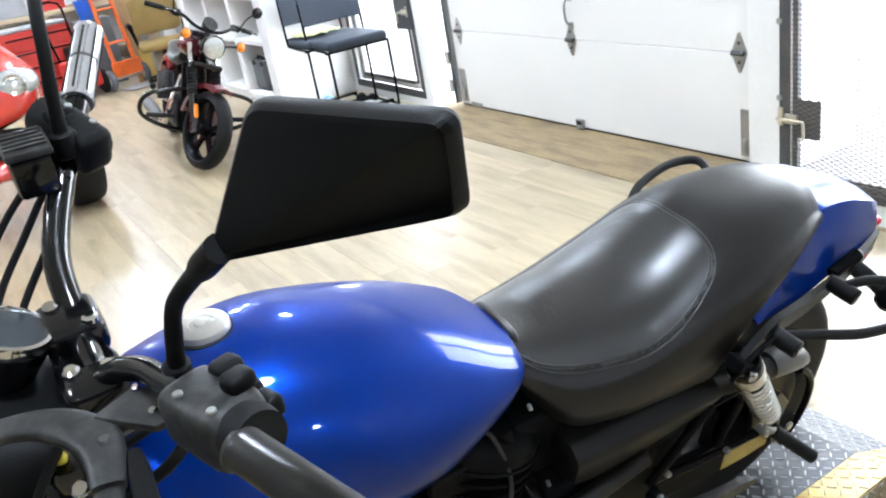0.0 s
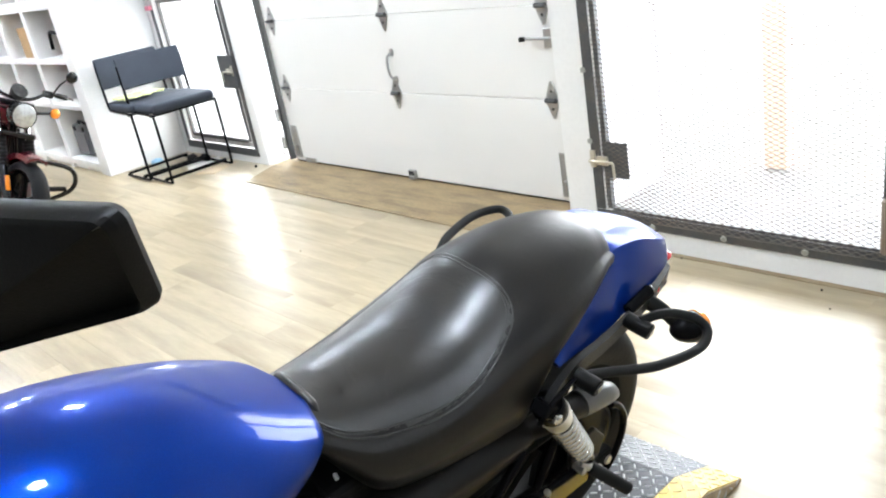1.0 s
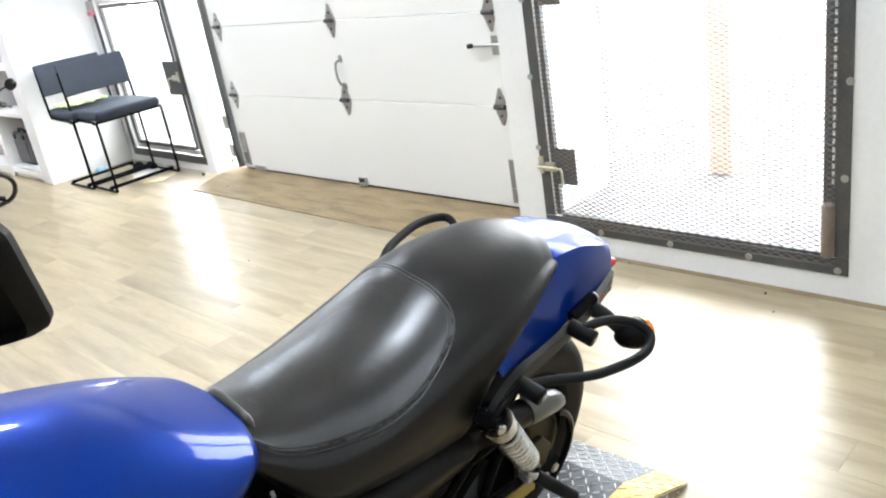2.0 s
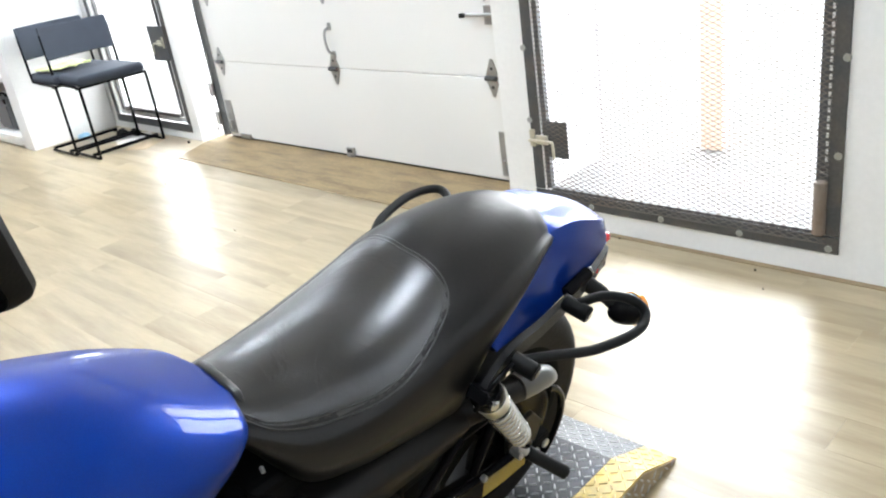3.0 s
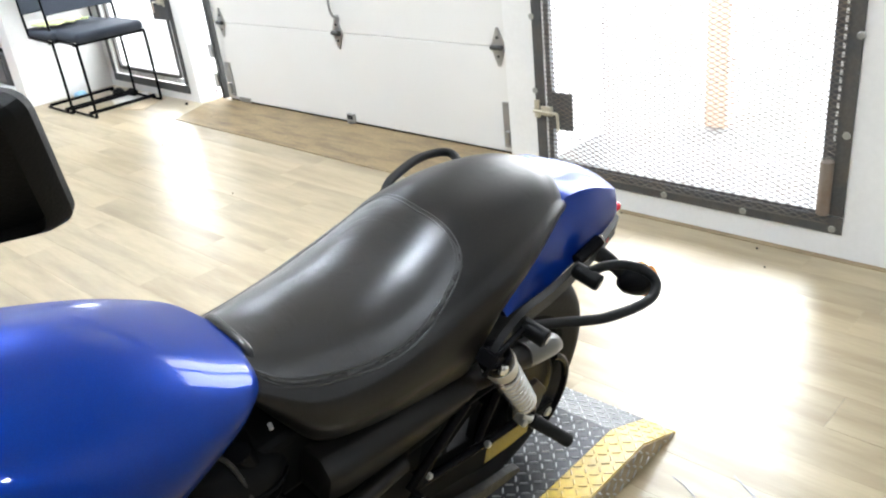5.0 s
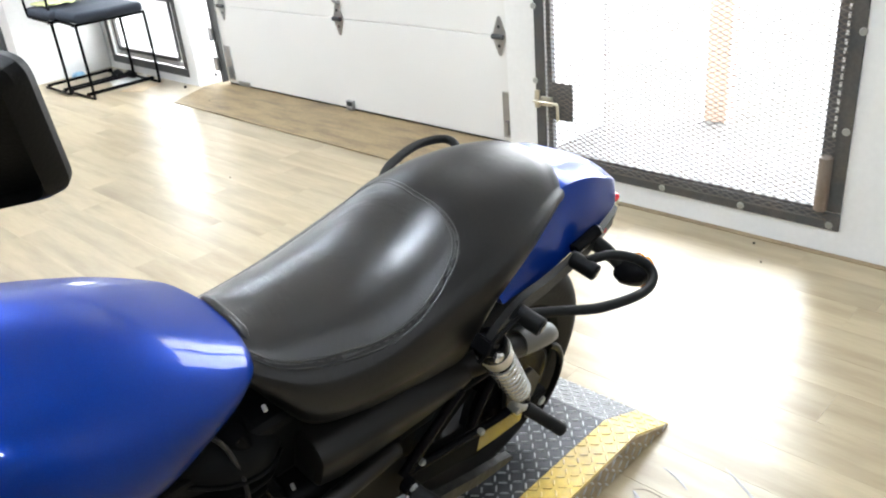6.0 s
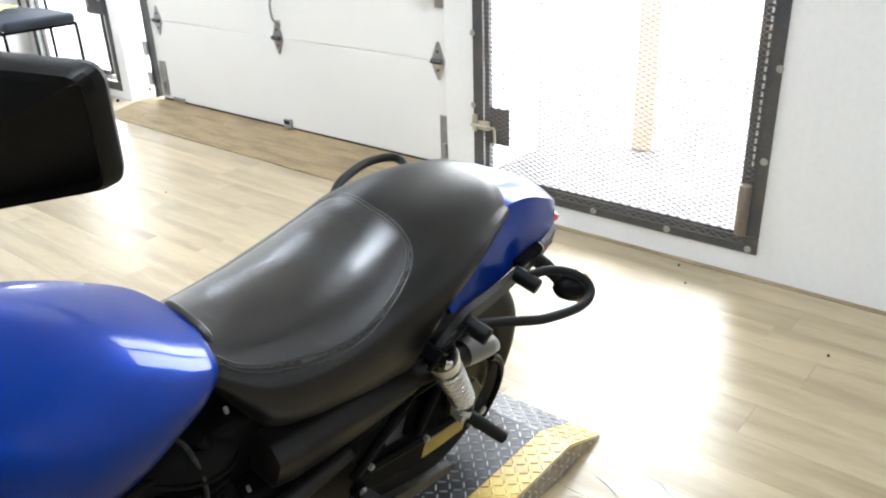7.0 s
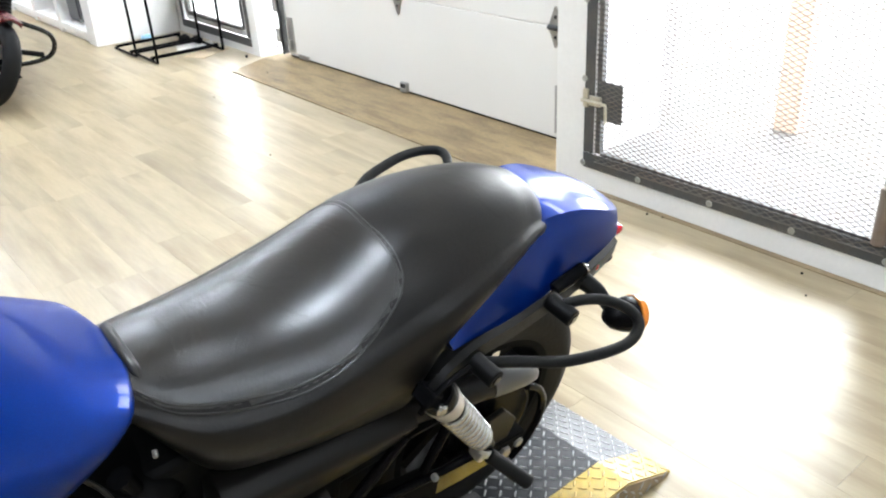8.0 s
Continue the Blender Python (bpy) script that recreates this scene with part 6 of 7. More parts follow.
        cyl(bm, (0.44, 0.16 * s, 0.30), (0.44, 0.36 * s, 0.30), 0.018, 12, 0.003)
        part("foot_peg", bm, M_RUBBER, t)
        # mirrors
        bm = B()
        tube(bm, [(0.31, 0.26 * s, 1.01), (0.29, 0.29 * s, 1.09), (0.30, 0.35 * s, 1.14)], 0.006, 8, 4)
        ms = part("mirror_stem", bm, M_BLACK, t)
        bm = B()
        lathe(bm, [(0.001, -0.016), (0.03, -0.012), (0.042, 0.0), (0.04, 0.008), (0.001, 0.008)], (0.30, 0.37 * s, 1.155), (1, 0, 0.1), 24)
        part("mirror_head", bm, M_BLACK, ms, smooth=50)
        # grips and levers
        bm = B()
        cyl(bm, (0.355, 0.31 * s, 1.01), (0.415, 0.42 * s, 1.01), 0.018, 14, 0.003)
        part("grip", bm, M_RUBBER, t)
        bm = B()
        box(bm, (0.30, 0.235 * s - 0.03, 0.98), (0.36, 0.235 * s + 0.03, 1.03), 0.012, 2)
        part("switch_housing", bm, M_BLACK, t)
        bm = B()
        tube(bm, [(0.29, 0.25 * s, 1.01), (0.27, 0.32 * s, 1.01), (0.33, 0.42 * s, 1.005)], 0.006, 8, 4)
        part("lever", bm, M_BLACK, t)
    bm = B()
    rings = []
    for a in range(15, 112, 8):
        c, sn = math.cos(radians(a)), math.sin(radians(a))
        rings.append([bm.verts.new((c * rr, y, R + sn * rr)) for y, rr in ((-0.068, 0.285), (-0.066, 0.318), (0.0, 0.336), (0.066, 0.318), (0.068, 0.285), (0.0, 0.322))])
    skin(bm, rings)
    part("front_fender", bm, M_MAROON, t, "dark red front fender", smooth=50)
    bm = B()
    lathe(bm, [(0.001, -0.12), (0.05, -0.11), (0.082, -0.05), (0.090, 0.02), (0.086, 0.03), (0.001, 0.03)], (0.17, 0, 0.835), (-1, 0, -0.05), 32)
    hl = part("headlight", bm, M_BLACK, t, smooth=50)
    bm = B()
    lathe(bm, [(0.001, 0.05), (0.05, 0.045), (0.078, 0.0315), (0.001, 0.0315)], (0.17, 0, 0.835), (-1, 0, -0.05), 32)
    part("headlight_lens", bm, M_LENS, hl, "clear headlight lens", smooth=50)
    bm = B()
    lathe(bm, [(0.001, -0.06), (0.04, -0.05), (0.055, 0.0), (0.055, 0.012), (0.001, 0.012)], (0.26, 0, 0.985), (-0.6, 0, 0.5), 28)
    part("speedometer", bm, M_GREYCAST, t, smooth=50)
    bm = B()
    tube(bm, [(0.41, -0.41, 1.01), (0.35, -0.30, 1.01), (0.30, -0.20, 1.0), (0.27, -0.10, 0.95), (0.28, 0.0, 0.935), (0.27, 0.10, 0.95), (0.30, 0.20, 1.0), (0.35, 0.30, 1.01), (0.41, 0.41, 1.01)], 0.0125, 12, 5)
    part("handlebar", bm, M_BLACK, t, smooth=60)
    for z in (0.70, 0.90):
        bm = B()
        box(bm, (0.17 + (z - 0.7) * 0.4, -0.12, z - 0.02), (0.25 + (z - 0.7) * 0.4, 0.12, z + 0.02), 0.012, 2)
        part("fork_yoke", bm, M_BLACK, t)
    bm = B()
    rings = []
    for x, wd, zt, zb2 in ((0.30, 0.05, 0.86, 0.78), (0.34, 0.12, 0.90, 0.74), (0.46, 0.155, 0.93, 0.72), (0.60, 0.14, 0.90, 0.72), (0.74, 0.09, 0.82, 0.71), (0.78, 0.03, 0.78, 0.72)):
        rings.append([bm.verts.new((x, wd * math.cos(a), (zt + zb2) / 2 + (zt - zb2) / 2 * math.sin(a))) for a in [2 * math.pi * k / 20 for k in range(20)]])
    skin(bm, rings)
    part("fuel_tank", bm, M_MAROON, t, "dark red fuel tank", smooth=60)
    bm = B()
    rings = []
    for x, wd, zt in ((0.76, 0.10, 0.76), (0.85, 0.14, 0.72), (1.0, 0.15, 0.73), (1.15, 0.12, 0.80), (1.32, 0.10, 0.80), (1.38, 0.05, 0.76)):
        rings.append([bm.verts.new((x, wd * math.cos(a), zt - 0.05 + 0.05 * math.sin(a))) for a in [2 * math.pi * k / 16 for k in range(16)]])
    skin(bm, rings)
    part("seat", bm, M_SEAT, t, smooth=60)
    bm = B()
    prof = [(0.295 - 0.06 + 0.06 * math.sin(math.pi * k / 15) ** 0.75, -0.07 * math.cos(math.pi * k / 15)) for k in range(16)] + [(0.20, 0.06), (0.20, -0.06)]
    lathe(bm, prof, (1.52, 0, 0.295), (0, 1, 0), 48)
    part("rear_wheel", bm, M_TYRE, t, smooth=45)
    bm = B()
    rings = []
    for a in range(20, 140, 10):
        c, sn = math.cos(radians(a)), math.sin(radians(a))
        rings.append([bm.verts.new((1.52 + c * rr, y, 0.295 + sn * rr)) for y, rr in ((-0.09, 0.31), (-0.085, 0.36), (0.0, 0.38), (0.085, 0.36), (0.09, 0.31), (0.0, 0.365))])
    skin(bm, rings)
    part("rear_fender", bm, M_MAROON, t, smooth=50)
    bm = B()
    box(bm, (0.42, -0.14, 0.16), (1.02, 0.14, 0.44), 0.06, 3)
    en = part("engine", bm, M_PLASTIC, t, smooth=40)
    for a, b in (((0.62, 0, 0.42), (0.52, 0, 0.70)), ((0.78, 0, 0.42), (0.90, 0, 0.68))):
        a, b = Vector(a), Vector(b)
        d = (b - a).normalized()
        for k in range(9):
            bm = B()
            disc(bm, a + d * (0.02 + k * 0.028), d, 0.10, 0.010, 20, 0.002)
            part("fin", bm, M_SATIN, en)
        bm = B()
        cyl(bm, a, b, 0.08, 20)
        part("cylinder", bm, M_SATIN, en)
    bm = B()
    tube(bm, [(0.55, 0.10, 0.58), (0.46, 0.18, 0.42), (0.56, 0.21, 0.24), (0.85, 0.21, 0.22)], 0.022, 14, 6)
    ex = part("exhaust_pipe", bm, M_CHROME, t, "chrome exhaust pipe", smooth=60)
    bm = B()
    tube(bm, [(0.85, 0.21, 0.22), (0.92, 0.22, 0.23), (1.55, 0.23, 0.26)], [0.03, 0.05, 0.048], 20)
    part("silencer", bm, M_GREYGUARD, ex, smooth=60)
    bm = B()
    lathe(bm, [(0.001, -0.10), (0.055, -0.10), (0.06, -0.09), (0.06, 0.09), (0.055, 0.10), (0.001, 0.10)], (0.60, 0.21, 0.50), (0.2, 0, 1), 24)
    part("air_cleaner", bm, M_GREYCAST, en, smooth=50)
    bm = B()
    box(bm, (0.36, -0.13, 0.42), (0.41, 0.13, 0.70), 0.01, 2)
    part("radiator", bm, M_PLASTIC, t)
    bm = B()
    tube(bm, [(0.62, -0.10, 0.22), (0.66, -0.24, 0.10), (0.68, -0.31, 0.02)], 0.013, 10, 4)
    part("side_stand", bm, M_SATIN, t)
    bm = B()
    for p, q in (((0.30, 0, 0.86), (0.42, 0.05, 0.30)), ((0.30, 0, 0.86), (0.42, -0.05, 0.30)), ((0.30, 0, 0.88), (1.0, 0, 0.70)), ((1.0, 0, 0.70), (1.0, 0, 0.25)), ((0.98, 0.11, 0.33), (1.55, 0.12, 0.30)), ((0.98, -0.11, 0.33), (1.55, -0.12, 0.30)), ((0.98, -0.11, 0.33), (0.98, 0.11, 0.33))):
        tube(bm, [p, q], 0.018, 10)
    part("frame", bm, M_BLACK, t, smooth=60)
    # bars and front wheel turned to the left
    c = Vector((0.22, 0, 0.72))
    steer = Matrix.Translation(c) @ Matrix.Rotation(radians(20), 4, rk) @ Matrix.Translation(-c)
    front = {"front_wheel", "fork_leg", "signal_stalk", "mirror_stem", "grip", "switch_housing", "lever", "front_fender", "headlight", "speedometer", "handlebar", "fork_yoke"}
    for o in t.children:
        if o.name.split(".")[0] in front:
            for q in (o, *o.children):
                q.data.transform(steer)
    return t


red_motorcycle(pose(1.19, 5.27, 0.002, 18, 0, 83) @ Matrix.Scale(0.94, 4))

# ---- red three-wheeler ----


def three_wheeler(m):
    """Front of a sporty three-wheeled vehicle: x runs to the tail, y to its right side."""
    t = thing("three_wheeler", m, "glossy red three-wheeled motorcycle with large headlights", "three wheeler")
    def loft(name, secs, mat, label="", n=28, p=2.6):
        bm = B()
        rings = []
        for x, y, w, z0, z1 in secs:
            rings.append([bm.verts.new((x, y + w * math.copysign(abs(math.cos(a)) ** (2 / p), math.cos(a)), (z0 + z1) / 2 + (z1 - z0) / 2 * math.copysign(abs(math.sin(a)) ** (2 / p), math.sin(a)))) for a in [2 * math.pi * k / n for k in range(n)]])
        skin(bm, rings)
        return part(name, bm, mat, t, label, smooth=55)
    loft("nose", [(0.0, 0, 0.24, 0.58, 0.72), (0.05, 0, 0.46, 0.54, 0.80), (0.20, 0, 0.56, 0.50, 0.92), (0.45, 0, 0.54, 0.46, 1.02), (0.80, 0, 0.40, 0.44, 1.08), (1.10, 0, 0.26, 0.44, 1.05)], M_REDPAINT, "glossy red nose")
    loft("bumper", [(0.05, 0, 0.36, 0.40, 0.52), (0.12, 0, 0.46, 0.36, 0.54), (0.30, 0, 0.48, 0.34, 0.52)], M_PLASTIC)
    loft("chin", [(0.0, 0, 0.20, 0.30, 0.38), (0.06, 0, 0.36, 0.28, 0.40), (0.3, 0, 0.40, 0.26, 0.40)], M_REDPAINT)
    loft("rear_body", [(1.0, 0, 0.24, 0.40, 0.92), (1.3, 0, 0.26, 0.40, 0.80), (1.8, 0, 0.24, 0.45, 0.85), (2.2, 0, 0.16, 0.6, 0.88)], M_REDPAINT)
    loft("seat", [(1.15, 0, 0.10, 0.80, 0.90), (1.3, 0, 0.18, 0.76, 0.88), (1.7, 0, 0.18, 0.80, 0.94), (2.1, 0, 0.12, 0.86, 0.98)], M_SEAT)
    for s in (-1, 1):
        bm = B()
        bmesh.ops.create_uvsphere(bm, u_segments=24, v_segments=14, radius=1)
        bmesh.ops.transform(bm, matrix=Matrix.Translation((0.105, 0.425 * s, 0.735)) @ Matrix.Rotation(radians(-20 * s), 4, "Z") @ Matrix.Diagonal((0.07, 0.13, 0.075, 1)), verts=bm.verts)
        hl = part("headlight", bm, M_LENS, t, "large clear headlight", smooth=60)
        bm = B()
        lathe(bm, [(0.02, 0.0), (0.05, 0.015), (0.055, 0.005), (0.02, -0.01)], (0.045, 0.41 * s, 0.735), (-1, 0, 0), 24)
        part("bulb_ring", bm, M_CHROME, hl, smooth=50)
        bm = B()
        prof = [(0.29 - 0.05 + 0.05 * math.sin(math.pi * k / 15) ** 0.5, -0.09 * math.cos(math.pi * k / 15)) for k in range(16)] + [(0.19, 0.08), (0.19, -0.08)]
        lathe(bm, prof, (0.28, 0.60 * s, 0.29), (0, 1, 0), 56)
        w = part("wheel", bm, M_TYRE, t, "black tyre on a silver rim", smooth=45)
        bm = B()
        lathe(bm, [(0.195, -0.085), (0.195, 0.085), (0.17, 0.08), (0.16, 0.0), (0.17, -0.08)], (0.28, 0.60 * s, 0.29), (0, 1, 0), 48)
        part("rim", bm, M_ALU, w, smooth=40)
        for k in range(6):
            a = 2 * math.pi * k / 6
            d = Vector((math.cos(a), 0, math.sin(a)))
            bm = B()
            c = Vector((0.28, 0.60 * s, 0.29))
            tube(bm, [c + d * 0.02 + Vector((0, 0.05 * s, 0)), c + d * 0.17 + Vector((0, 0.06 * s, 0))], 0.018, 8)
            part("spoke", bm, M_ALU, w, smooth=60)
        bm = B()
        for z in (0.24, 0.40):
            tube(bm, [(0.28, 0.20 * s, z + 0.02), (0.28, 0.53 * s, z)], 0.016, 8)
        part("suspension_arm", bm, M_SATIN, t)
        bm = B()
        tube(bm, [(0.75, 0.0, 1.08), (0.72, 0.20 * s, 1.12), (0.85, 0.36 * s, 1.10)], 0.013, 10, 4)
        part("handlebar", bm, M_SATIN, t)
    bm = B()
    rings = []
    for k in range(9):
        y = -0.26 + 0.52 * k / 8
        bow = 0.12 * (y / 0.26) ** 2
        rings.append([bm.verts.new((0.40 + bow, y, 1.02)), bm.verts.new((0.66 + bow, y * 0.8, 1.36)), bm.verts.new((0.665 + bow, y * 0.8, 1.358)), bm.verts.new((0.405 + bow, y, 1.018))])
    skin(bm, rings)
    part("windscreen", bm, M_SMOKE, t, "smoked windscreen", smooth=50)
    bm = B()
    tube(bm, [(0.16, -0.36, 0.88), (0.12, -0.20, 0.875), (0.10, 0.0, 0.87), (0.12, 0.20, 0.875), (0.16, 0.36, 0.88)], 0.008, 8, 5)
    part("hood_line", bm, M_PLASTIC, t, smooth=60)
    bm = B()
    prof = [(0.31 - 0.06 + 0.06 * math.sin(math.pi * k / 15) ** 0.5, -0.11 * math.cos(math.pi * k / 15)) for k in range(16)] + [(0.2, 0.10), (0.2, -0.10)]
    lathe(bm, prof, (1.95, 0, 0.31), (0, 1, 0), 48)
    part("rear_wheel", bm, M_TYRE, t, smooth=45)
    return t


three_wheeler(pose(-0.205, 4.98, 0.002, 0, 0, 96) @ Matrix.Scale(1.13, 4))

# ---- far end of the room ----


def hand_truck(m):
    t = thing("hand_truck", m, "orange steel hand truck with pneumatic wheels", "hand truck")
    for x in (-0.13, 0.13):
        bm = B()
        tube(bm, [(x, 0.0, 0.14), (x * 0.9, 0.10, 0.75), (x * 0.8, 0.17, 1.25)], 0.022, 10, 4)
        part("upright", bm, M_ORANGE, t, smooth=60)
    for z, y in ((0.18, 0.01), (0.5, 0.06), (0.85, 0.11), (1.2, 0.165)):
        bm = B()
        cyl(bm, (-0.13, y, z), (0.13, y, z), 0.014, 10)
        part("cross_bar", bm, M_ORANGE, t)
    bm = B()
    box(bm, (-0.17, -0.02, 0.14), (0.17, 0.03, 0.30), 0.008)
    part("lower_plate", bm, M_ORANGE, t)
    bm = B()
    box(bm, (-0.18, -0.30, 0.012), (0.18, -0.02, 0.022), 0.003)
    part("toe_plate", bm, M_LIGHTGREY, t)
    bm = B()
    cyl(bm, (-0.2, 0.06, 0.115), (0.2, 0.06, 0.115), 0.013, 10)
    part("axle", bm, M_GALV, t)
    for x in (-0.21, 0.21):
        bm = B()
        lathe(bm, [(0.06, -0.025), (0.10, -0.03), (0.113, -0.015), (0.115, 0.0), (0.113, 0.015), (0.10, 0.03), (0.06, 0.025)], (x, 0.06, 0.115), (1, 0, 0), 28)
        w = part("wheel", bm, M_GREYBOX, t, smooth=50)
        bm = B()
        lathe(bm, [(0.012, -0.025), (0.065, -0.022), (0.065, 0.022), (0.012, 0.025)], (x, 0.06, 0.115), (1, 0, 0), 24)
        part("rim", bm, M_LIGHTGREY, w, smooth=50)
    return t


hand_truck(pose(1.71, 9.55, 0.002, 0, 0, 20))


def office_chair(m):
    t = thing("office_chair", m, "mustard upholstered office chair with black arms", "chair")
    bm = B()
    box(bm, (-0.25, -0.24, 0.38), (0.25, 0.24, 0.47), 0.04, 4)
    part("seat", bm, M_GOLD, t, smooth=50)
    bm = B()
    rings = []
    for k in range(13):
        x = -0.25 + 0.5 * k / 12
        bow = -0.05 * (1 - (2 * k / 12 - 1) ** 2)
        e = 0.03 * (abs(2 * k / 12 - 1)) ** 6
        rings.append([bm.verts.new((x, 0.24 - bow + dy, z)) for dy, z in ((0.0, 0.52 + e), (-0.015, 0.58 + e), (0.0, 0.88 - e), (0.02, 0.905 - e), (0.055, 0.89 - e), (0.05, 0.54 + e))])
    skin(bm, rings)
    part("backrest", bm, M_GOLD, t, smooth=60)
    for s in (-1, 1):
        bm = B()
        tube(bm, [(0.28 * s, -0.18, 0.66), (0.29 * s, 0.0, 0.66), (0.28 * s, 0.14, 0.64), (0.27 * s, 0.16, 0.55), (0.24 * s, 0.05, 0.40)], [0.028, 0.03, 0.026, 0.02, 0.02], 12, 4)
        part("arm", bm, M_PLASTIC, t, smooth=60)
    bm = B()
    cyl(bm, (0, 0, 0.10), (0, 0, 0.39), 0.03, 14)
    part("column", bm, M_PLASTIC, t)
    for k in range(5):
        a = 2 * math.pi * k / 5
        bm = B()
        tube(bm, [(0.02 * math.cos(a), 0.02 * math.sin(a), 0.11), (0.28 * math.cos(a), 0.28 * math.sin(a), 0.075)], [0.024, 0.016], 10)
        lg = part("base_leg", bm, M_PLASTIC, t)
        bm = B()
        disc(bm, (0.28 * math.cos(a), 0.28 * math.sin(a), 0.032), (math.sin(a), math.cos(a), 0), 0.030, 0.03, 16)
        part("castor", bm, M_RUBBER, lg)
    return t


office_chair(pose(2.06, 9.15, 0.002, 0, 0, -12))


def tool_chest(m, w, d, h, mat, label, rows, name="tool_chest"):
    t = thing(name, m, label, "tool chest")
    bm = B()
    box(bm, (-w / 2, 0, 0.08), (w / 2, d, h), 0.01)
    part("body", bm, mat, t)
    for k in range(rows):
        z0 = 0.10 + (h - 0.14) * k / rows
        z1 = 0.10 + (h - 0.14) * (k + 1) / rows - 0.015
        bm = B()
        box(bm, (-w / 2 + 0.02, -0.015, z0), (w / 2 - 0.02, -0.001, z1), 0.004)
        dr = part("drawer", bm, mat, t)
        bm = B()
        box(bm, (-w / 2 + 0.04, -0.03, z1 - 0.03), (w / 2 - 0.04, -0.016, z1 - 0.012), 0.004)
        part("handle", bm, M_PLASTIC, dr)
    for x in (-w / 2 + 0.07, w / 2 - 0.07):
        for y in (0.07, d - 0.07):
            bm = B()
            disc(bm, (x, y, 0.04), (1, 0, 0), 0.04, 0.03, 18)
            part("castor", bm, M_RUBBER, t)
    bm = B()
    box(bm, (-w / 2 - 0.01, -0.01, h + 0.001), (w / 2 + 0.01, d, h + 0.03), 0.006)
    part("top", bm, M_LIGHTGREY, t)
    return t


tool_chest(pose(0.98, 10.0, 0.002, 0, 0, 8), 0.75, 0.45, 0.78, M_REDCHEST, "red steel tool chest with drawers", 4)
tool_chest(pose(0.0, 10.15, 0.002, 0, 0, 0), 0.80, 0.45, 0.90, M_REDCHEST, "tall red steel tool chest with drawers", 5)
# red snow blower like machine with a black wheel
t = thing("garden_machine", pose(1.30, 9.5, 0.002, 0, 0, 15), "red walk-behind garden machine with black wheels", "machine")
bm = B()
box(bm, (-0.16, 0, 0.10), (0.14, 0.35, 0.40), 0.04, 3)
part("housing", bm, M_REDCHEST, t, smooth=40)
for x in (-0.19, 0.17):
    bm = B()
    lathe(bm, [(0.03, -0.03), (0.11, -0.035), (0.13, -0.02), (0.13, 0.02), (0.11, 0.035), (0.03, 0.03)], (x, 0.08, 0.13), (1, 0, 0), 26)
    part("wheel", bm, M_RUBBER, t, smooth=45)
bm = B()
tube(bm, [(-0.13, 0.3, 0.35), (-0.14, 0.42, 0.70), (-0.14, 0.50, 0.98), (0.12, 0.50, 0.98), (0.12, 0.42, 0.70), (0.11, 0.3, 0.35)], 0.013, 10, 3)
part("handle", bm, M_SATIN, t, smooth=60)
bm = B()
box(bm, (-0.09, 0.06, 0.401), (0.08, 0.28, 0.55), 0.03, 3)
part("motor_cover", bm, M_PLASTIC, t, smooth=40)


def stool_bin(x, y, z):
    bm = B()
    lathe(bm, [(0.001, 0), (0.09, 0), (0.105, 0.20), (0.11, 0.20), (0.11, 0.215), (0.10, 0.215), (0.086, 0.012), (0.001, 0.012)], (x, y, z), (0, 0, 1), 28)
    return tagged(part("bucket", bm, M_BLUEBIN, smooth=40), "blue plastic bucket standing on the cabinet", "bucket")


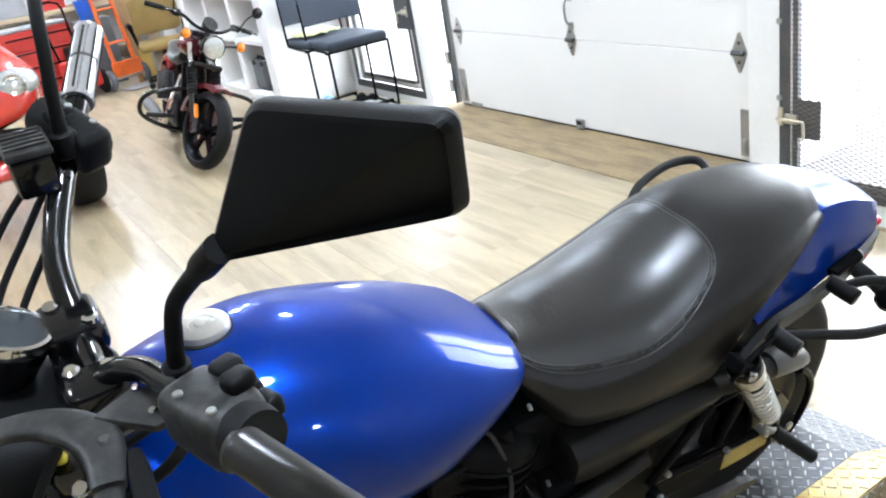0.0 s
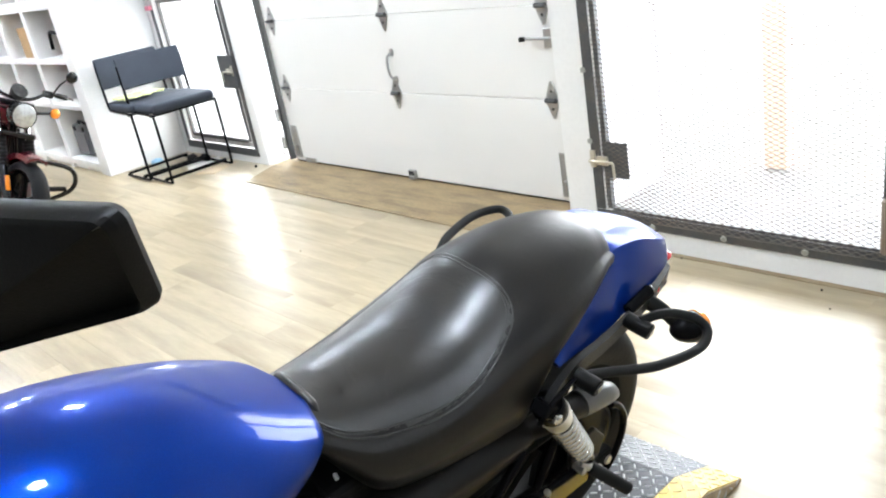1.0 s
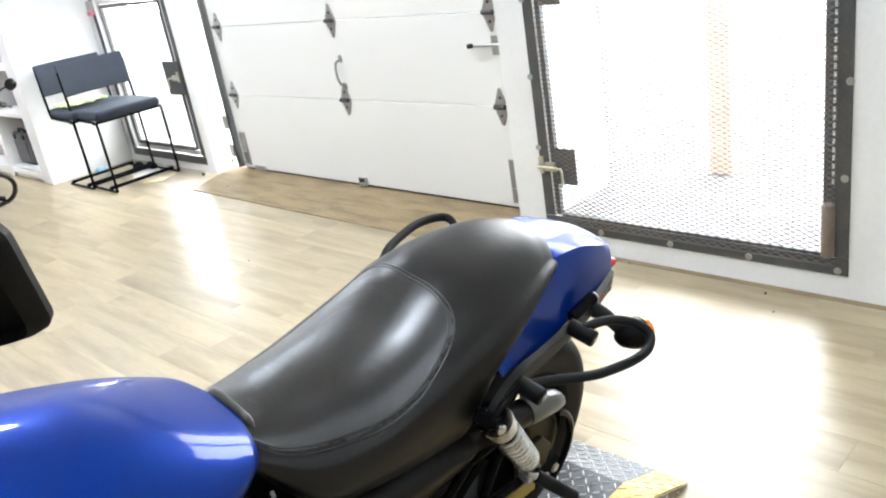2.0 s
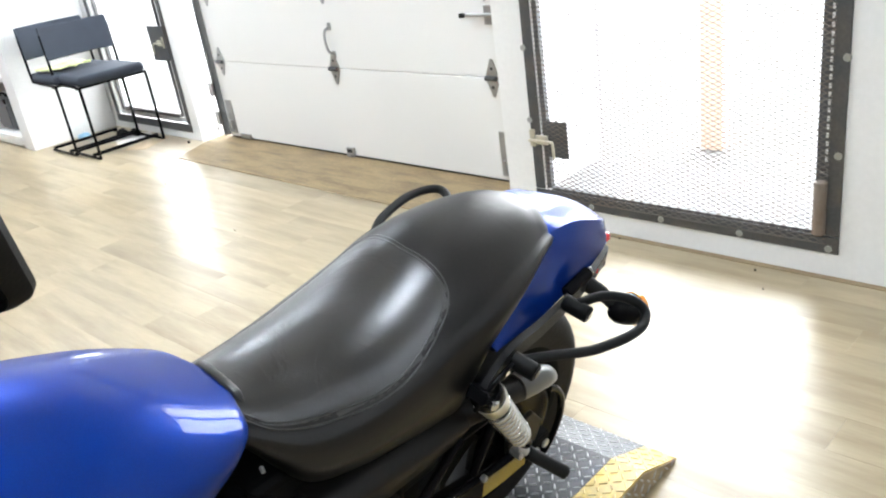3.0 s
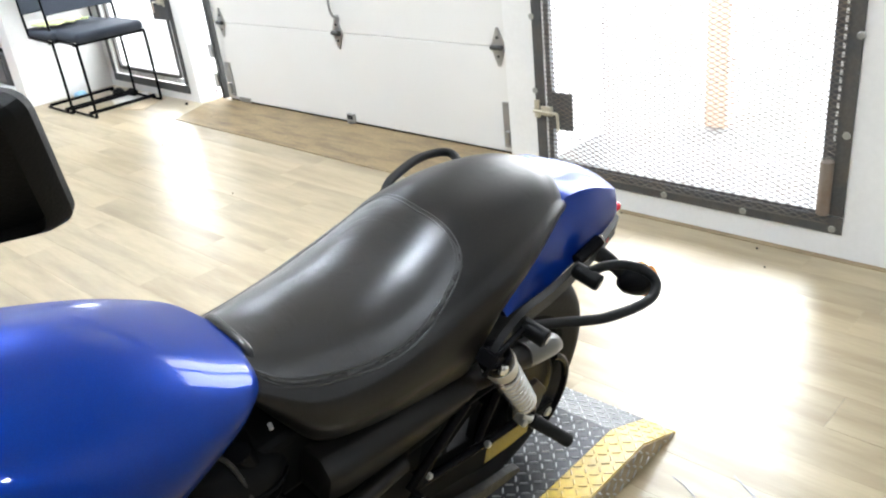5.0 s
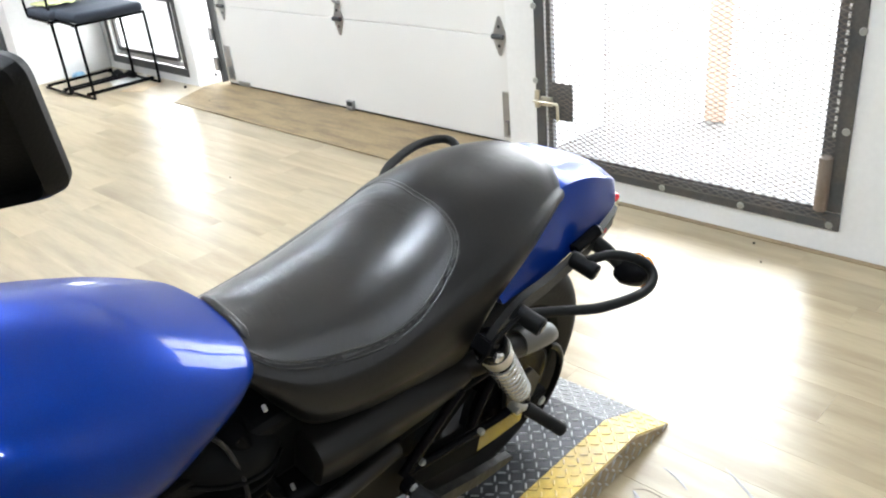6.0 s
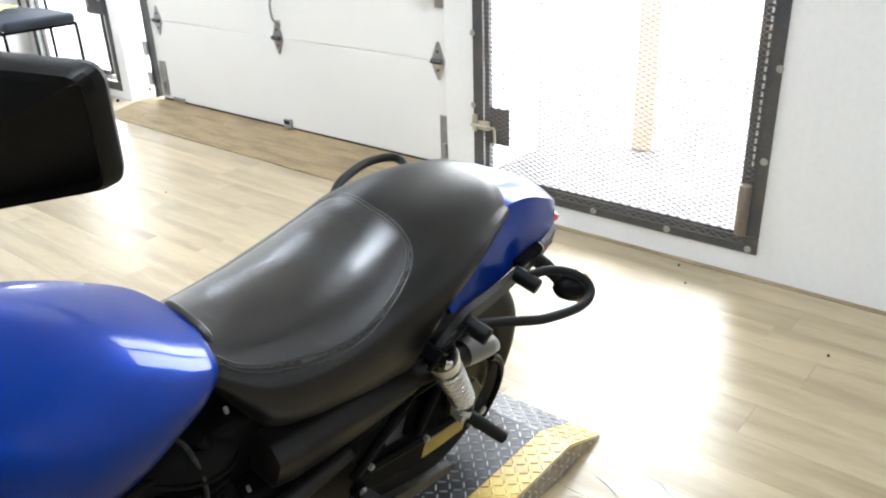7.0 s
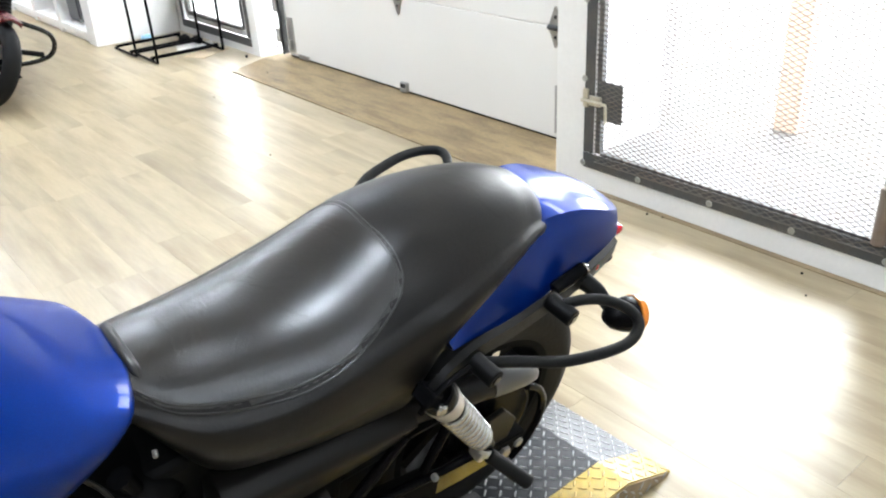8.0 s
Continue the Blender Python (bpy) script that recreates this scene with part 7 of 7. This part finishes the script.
# grey cabinet under the bucket, boards leaning beside the truck
bm = B()
box(bm, (1.43, 10.15, 0.002), (1.80, 10.55, 0.74), 0.01)
tagged(part("cabinet", bm, M_GREYBOX), "dark grey steel cabinet at the end of the room", "cabinet")
stool_bin(1.59, 10.28, 0.742)
for x, y, w, h, a, mat, lab in ((1.89, 9.65, 0.16, 1.05, 9, M_CARD, "tan board leaning behind the hand truck"), (2.02, 9.70, 0.10, 1.15, 8, M_LIGHTGREY, "grey metal panel leaning behind the hand truck"), (1.96, 9.60, 0.12, 0.45, 14, M_GOLDBOARD, "yellow board leaning beside the office chair")):
    bm = B()
    box(bm, (-w / 2, 0, 0), (w / 2, 0.02, h), 0.003)
    ob = tagged(part("leaning_board", bm, mat), lab, "board", "boards leaning by the truck")
    ob.matrix_basis = pose(x, y, 0.004, -a, 0, 0)
# workbench with boxes and clutter along the end wall
t = thing("workbench", pose(0, 0, 0), "pale wooden workbench along the end wall", "workbench")
bm = B()
box(bm, (-3.2, 11.4, 0.80), (2.80, 12.15, 0.85), 0.006)
part("top", bm, M_CARDPALE, t)
for x in (-3.1, -1.6, -0.1, 1.3, 2.7):
    for y in (11.45, 12.05):
        bm = B()
        box(bm, (x - 0.04, y - 0.03, 0.002), (x + 0.04, y + 0.03, 0.798), 0.004)
        part("leg", bm, M_CARDPALE, t)
bm = B()
box(bm, (-3.1, 11.5, 0.25), (2.7, 12.1, 0.28), 0.004)
part("lower_shelf", bm, M_CARDPALE, t)
rng = random.Random(11)
boxes = []
x = -2.9
while x < 2.6:
    w, d, h = rng.uniform(0.18, 0.42), rng.uniform(0.2, 0.4), rng.uniform(0.12, 0.42)
    mat, lab = rng.choice(((M_CARD, "brown cardboard box on the workbench"), (M_GREYBOX, "dark grey plastic crate on the workbench"), (M_PAPER, "white box on the workbench"), (M_CARD, "brown cardboard box on the workbench"), (M_REDCHEST, "red metal box on the workbench"), (M_LIGHTGREY, "pale grey metal box on the workbench")))
    bm = B()
    box(bm, (x, 11.55, 0.852), (x + w, 11.55 + d, 0.852 + h), 0.004)
    tagged(part("storage_box", bm, mat), lab, "box")
    x += w + rng.uniform(0.03, 0.25)
# white posts that divide the end of the room
for x, y in ((2.62, 11.1), (0.62, 11.25)):
    bm = B()
    box(bm, (x - 0.08, y - 0.08, 0.0), (x + 0.08, y + 0.08, CEIL), 0.004)
    tagged(part("pillar", bm, M_WALL), "white painted post at the end of the room", "pillar", kind="structure")
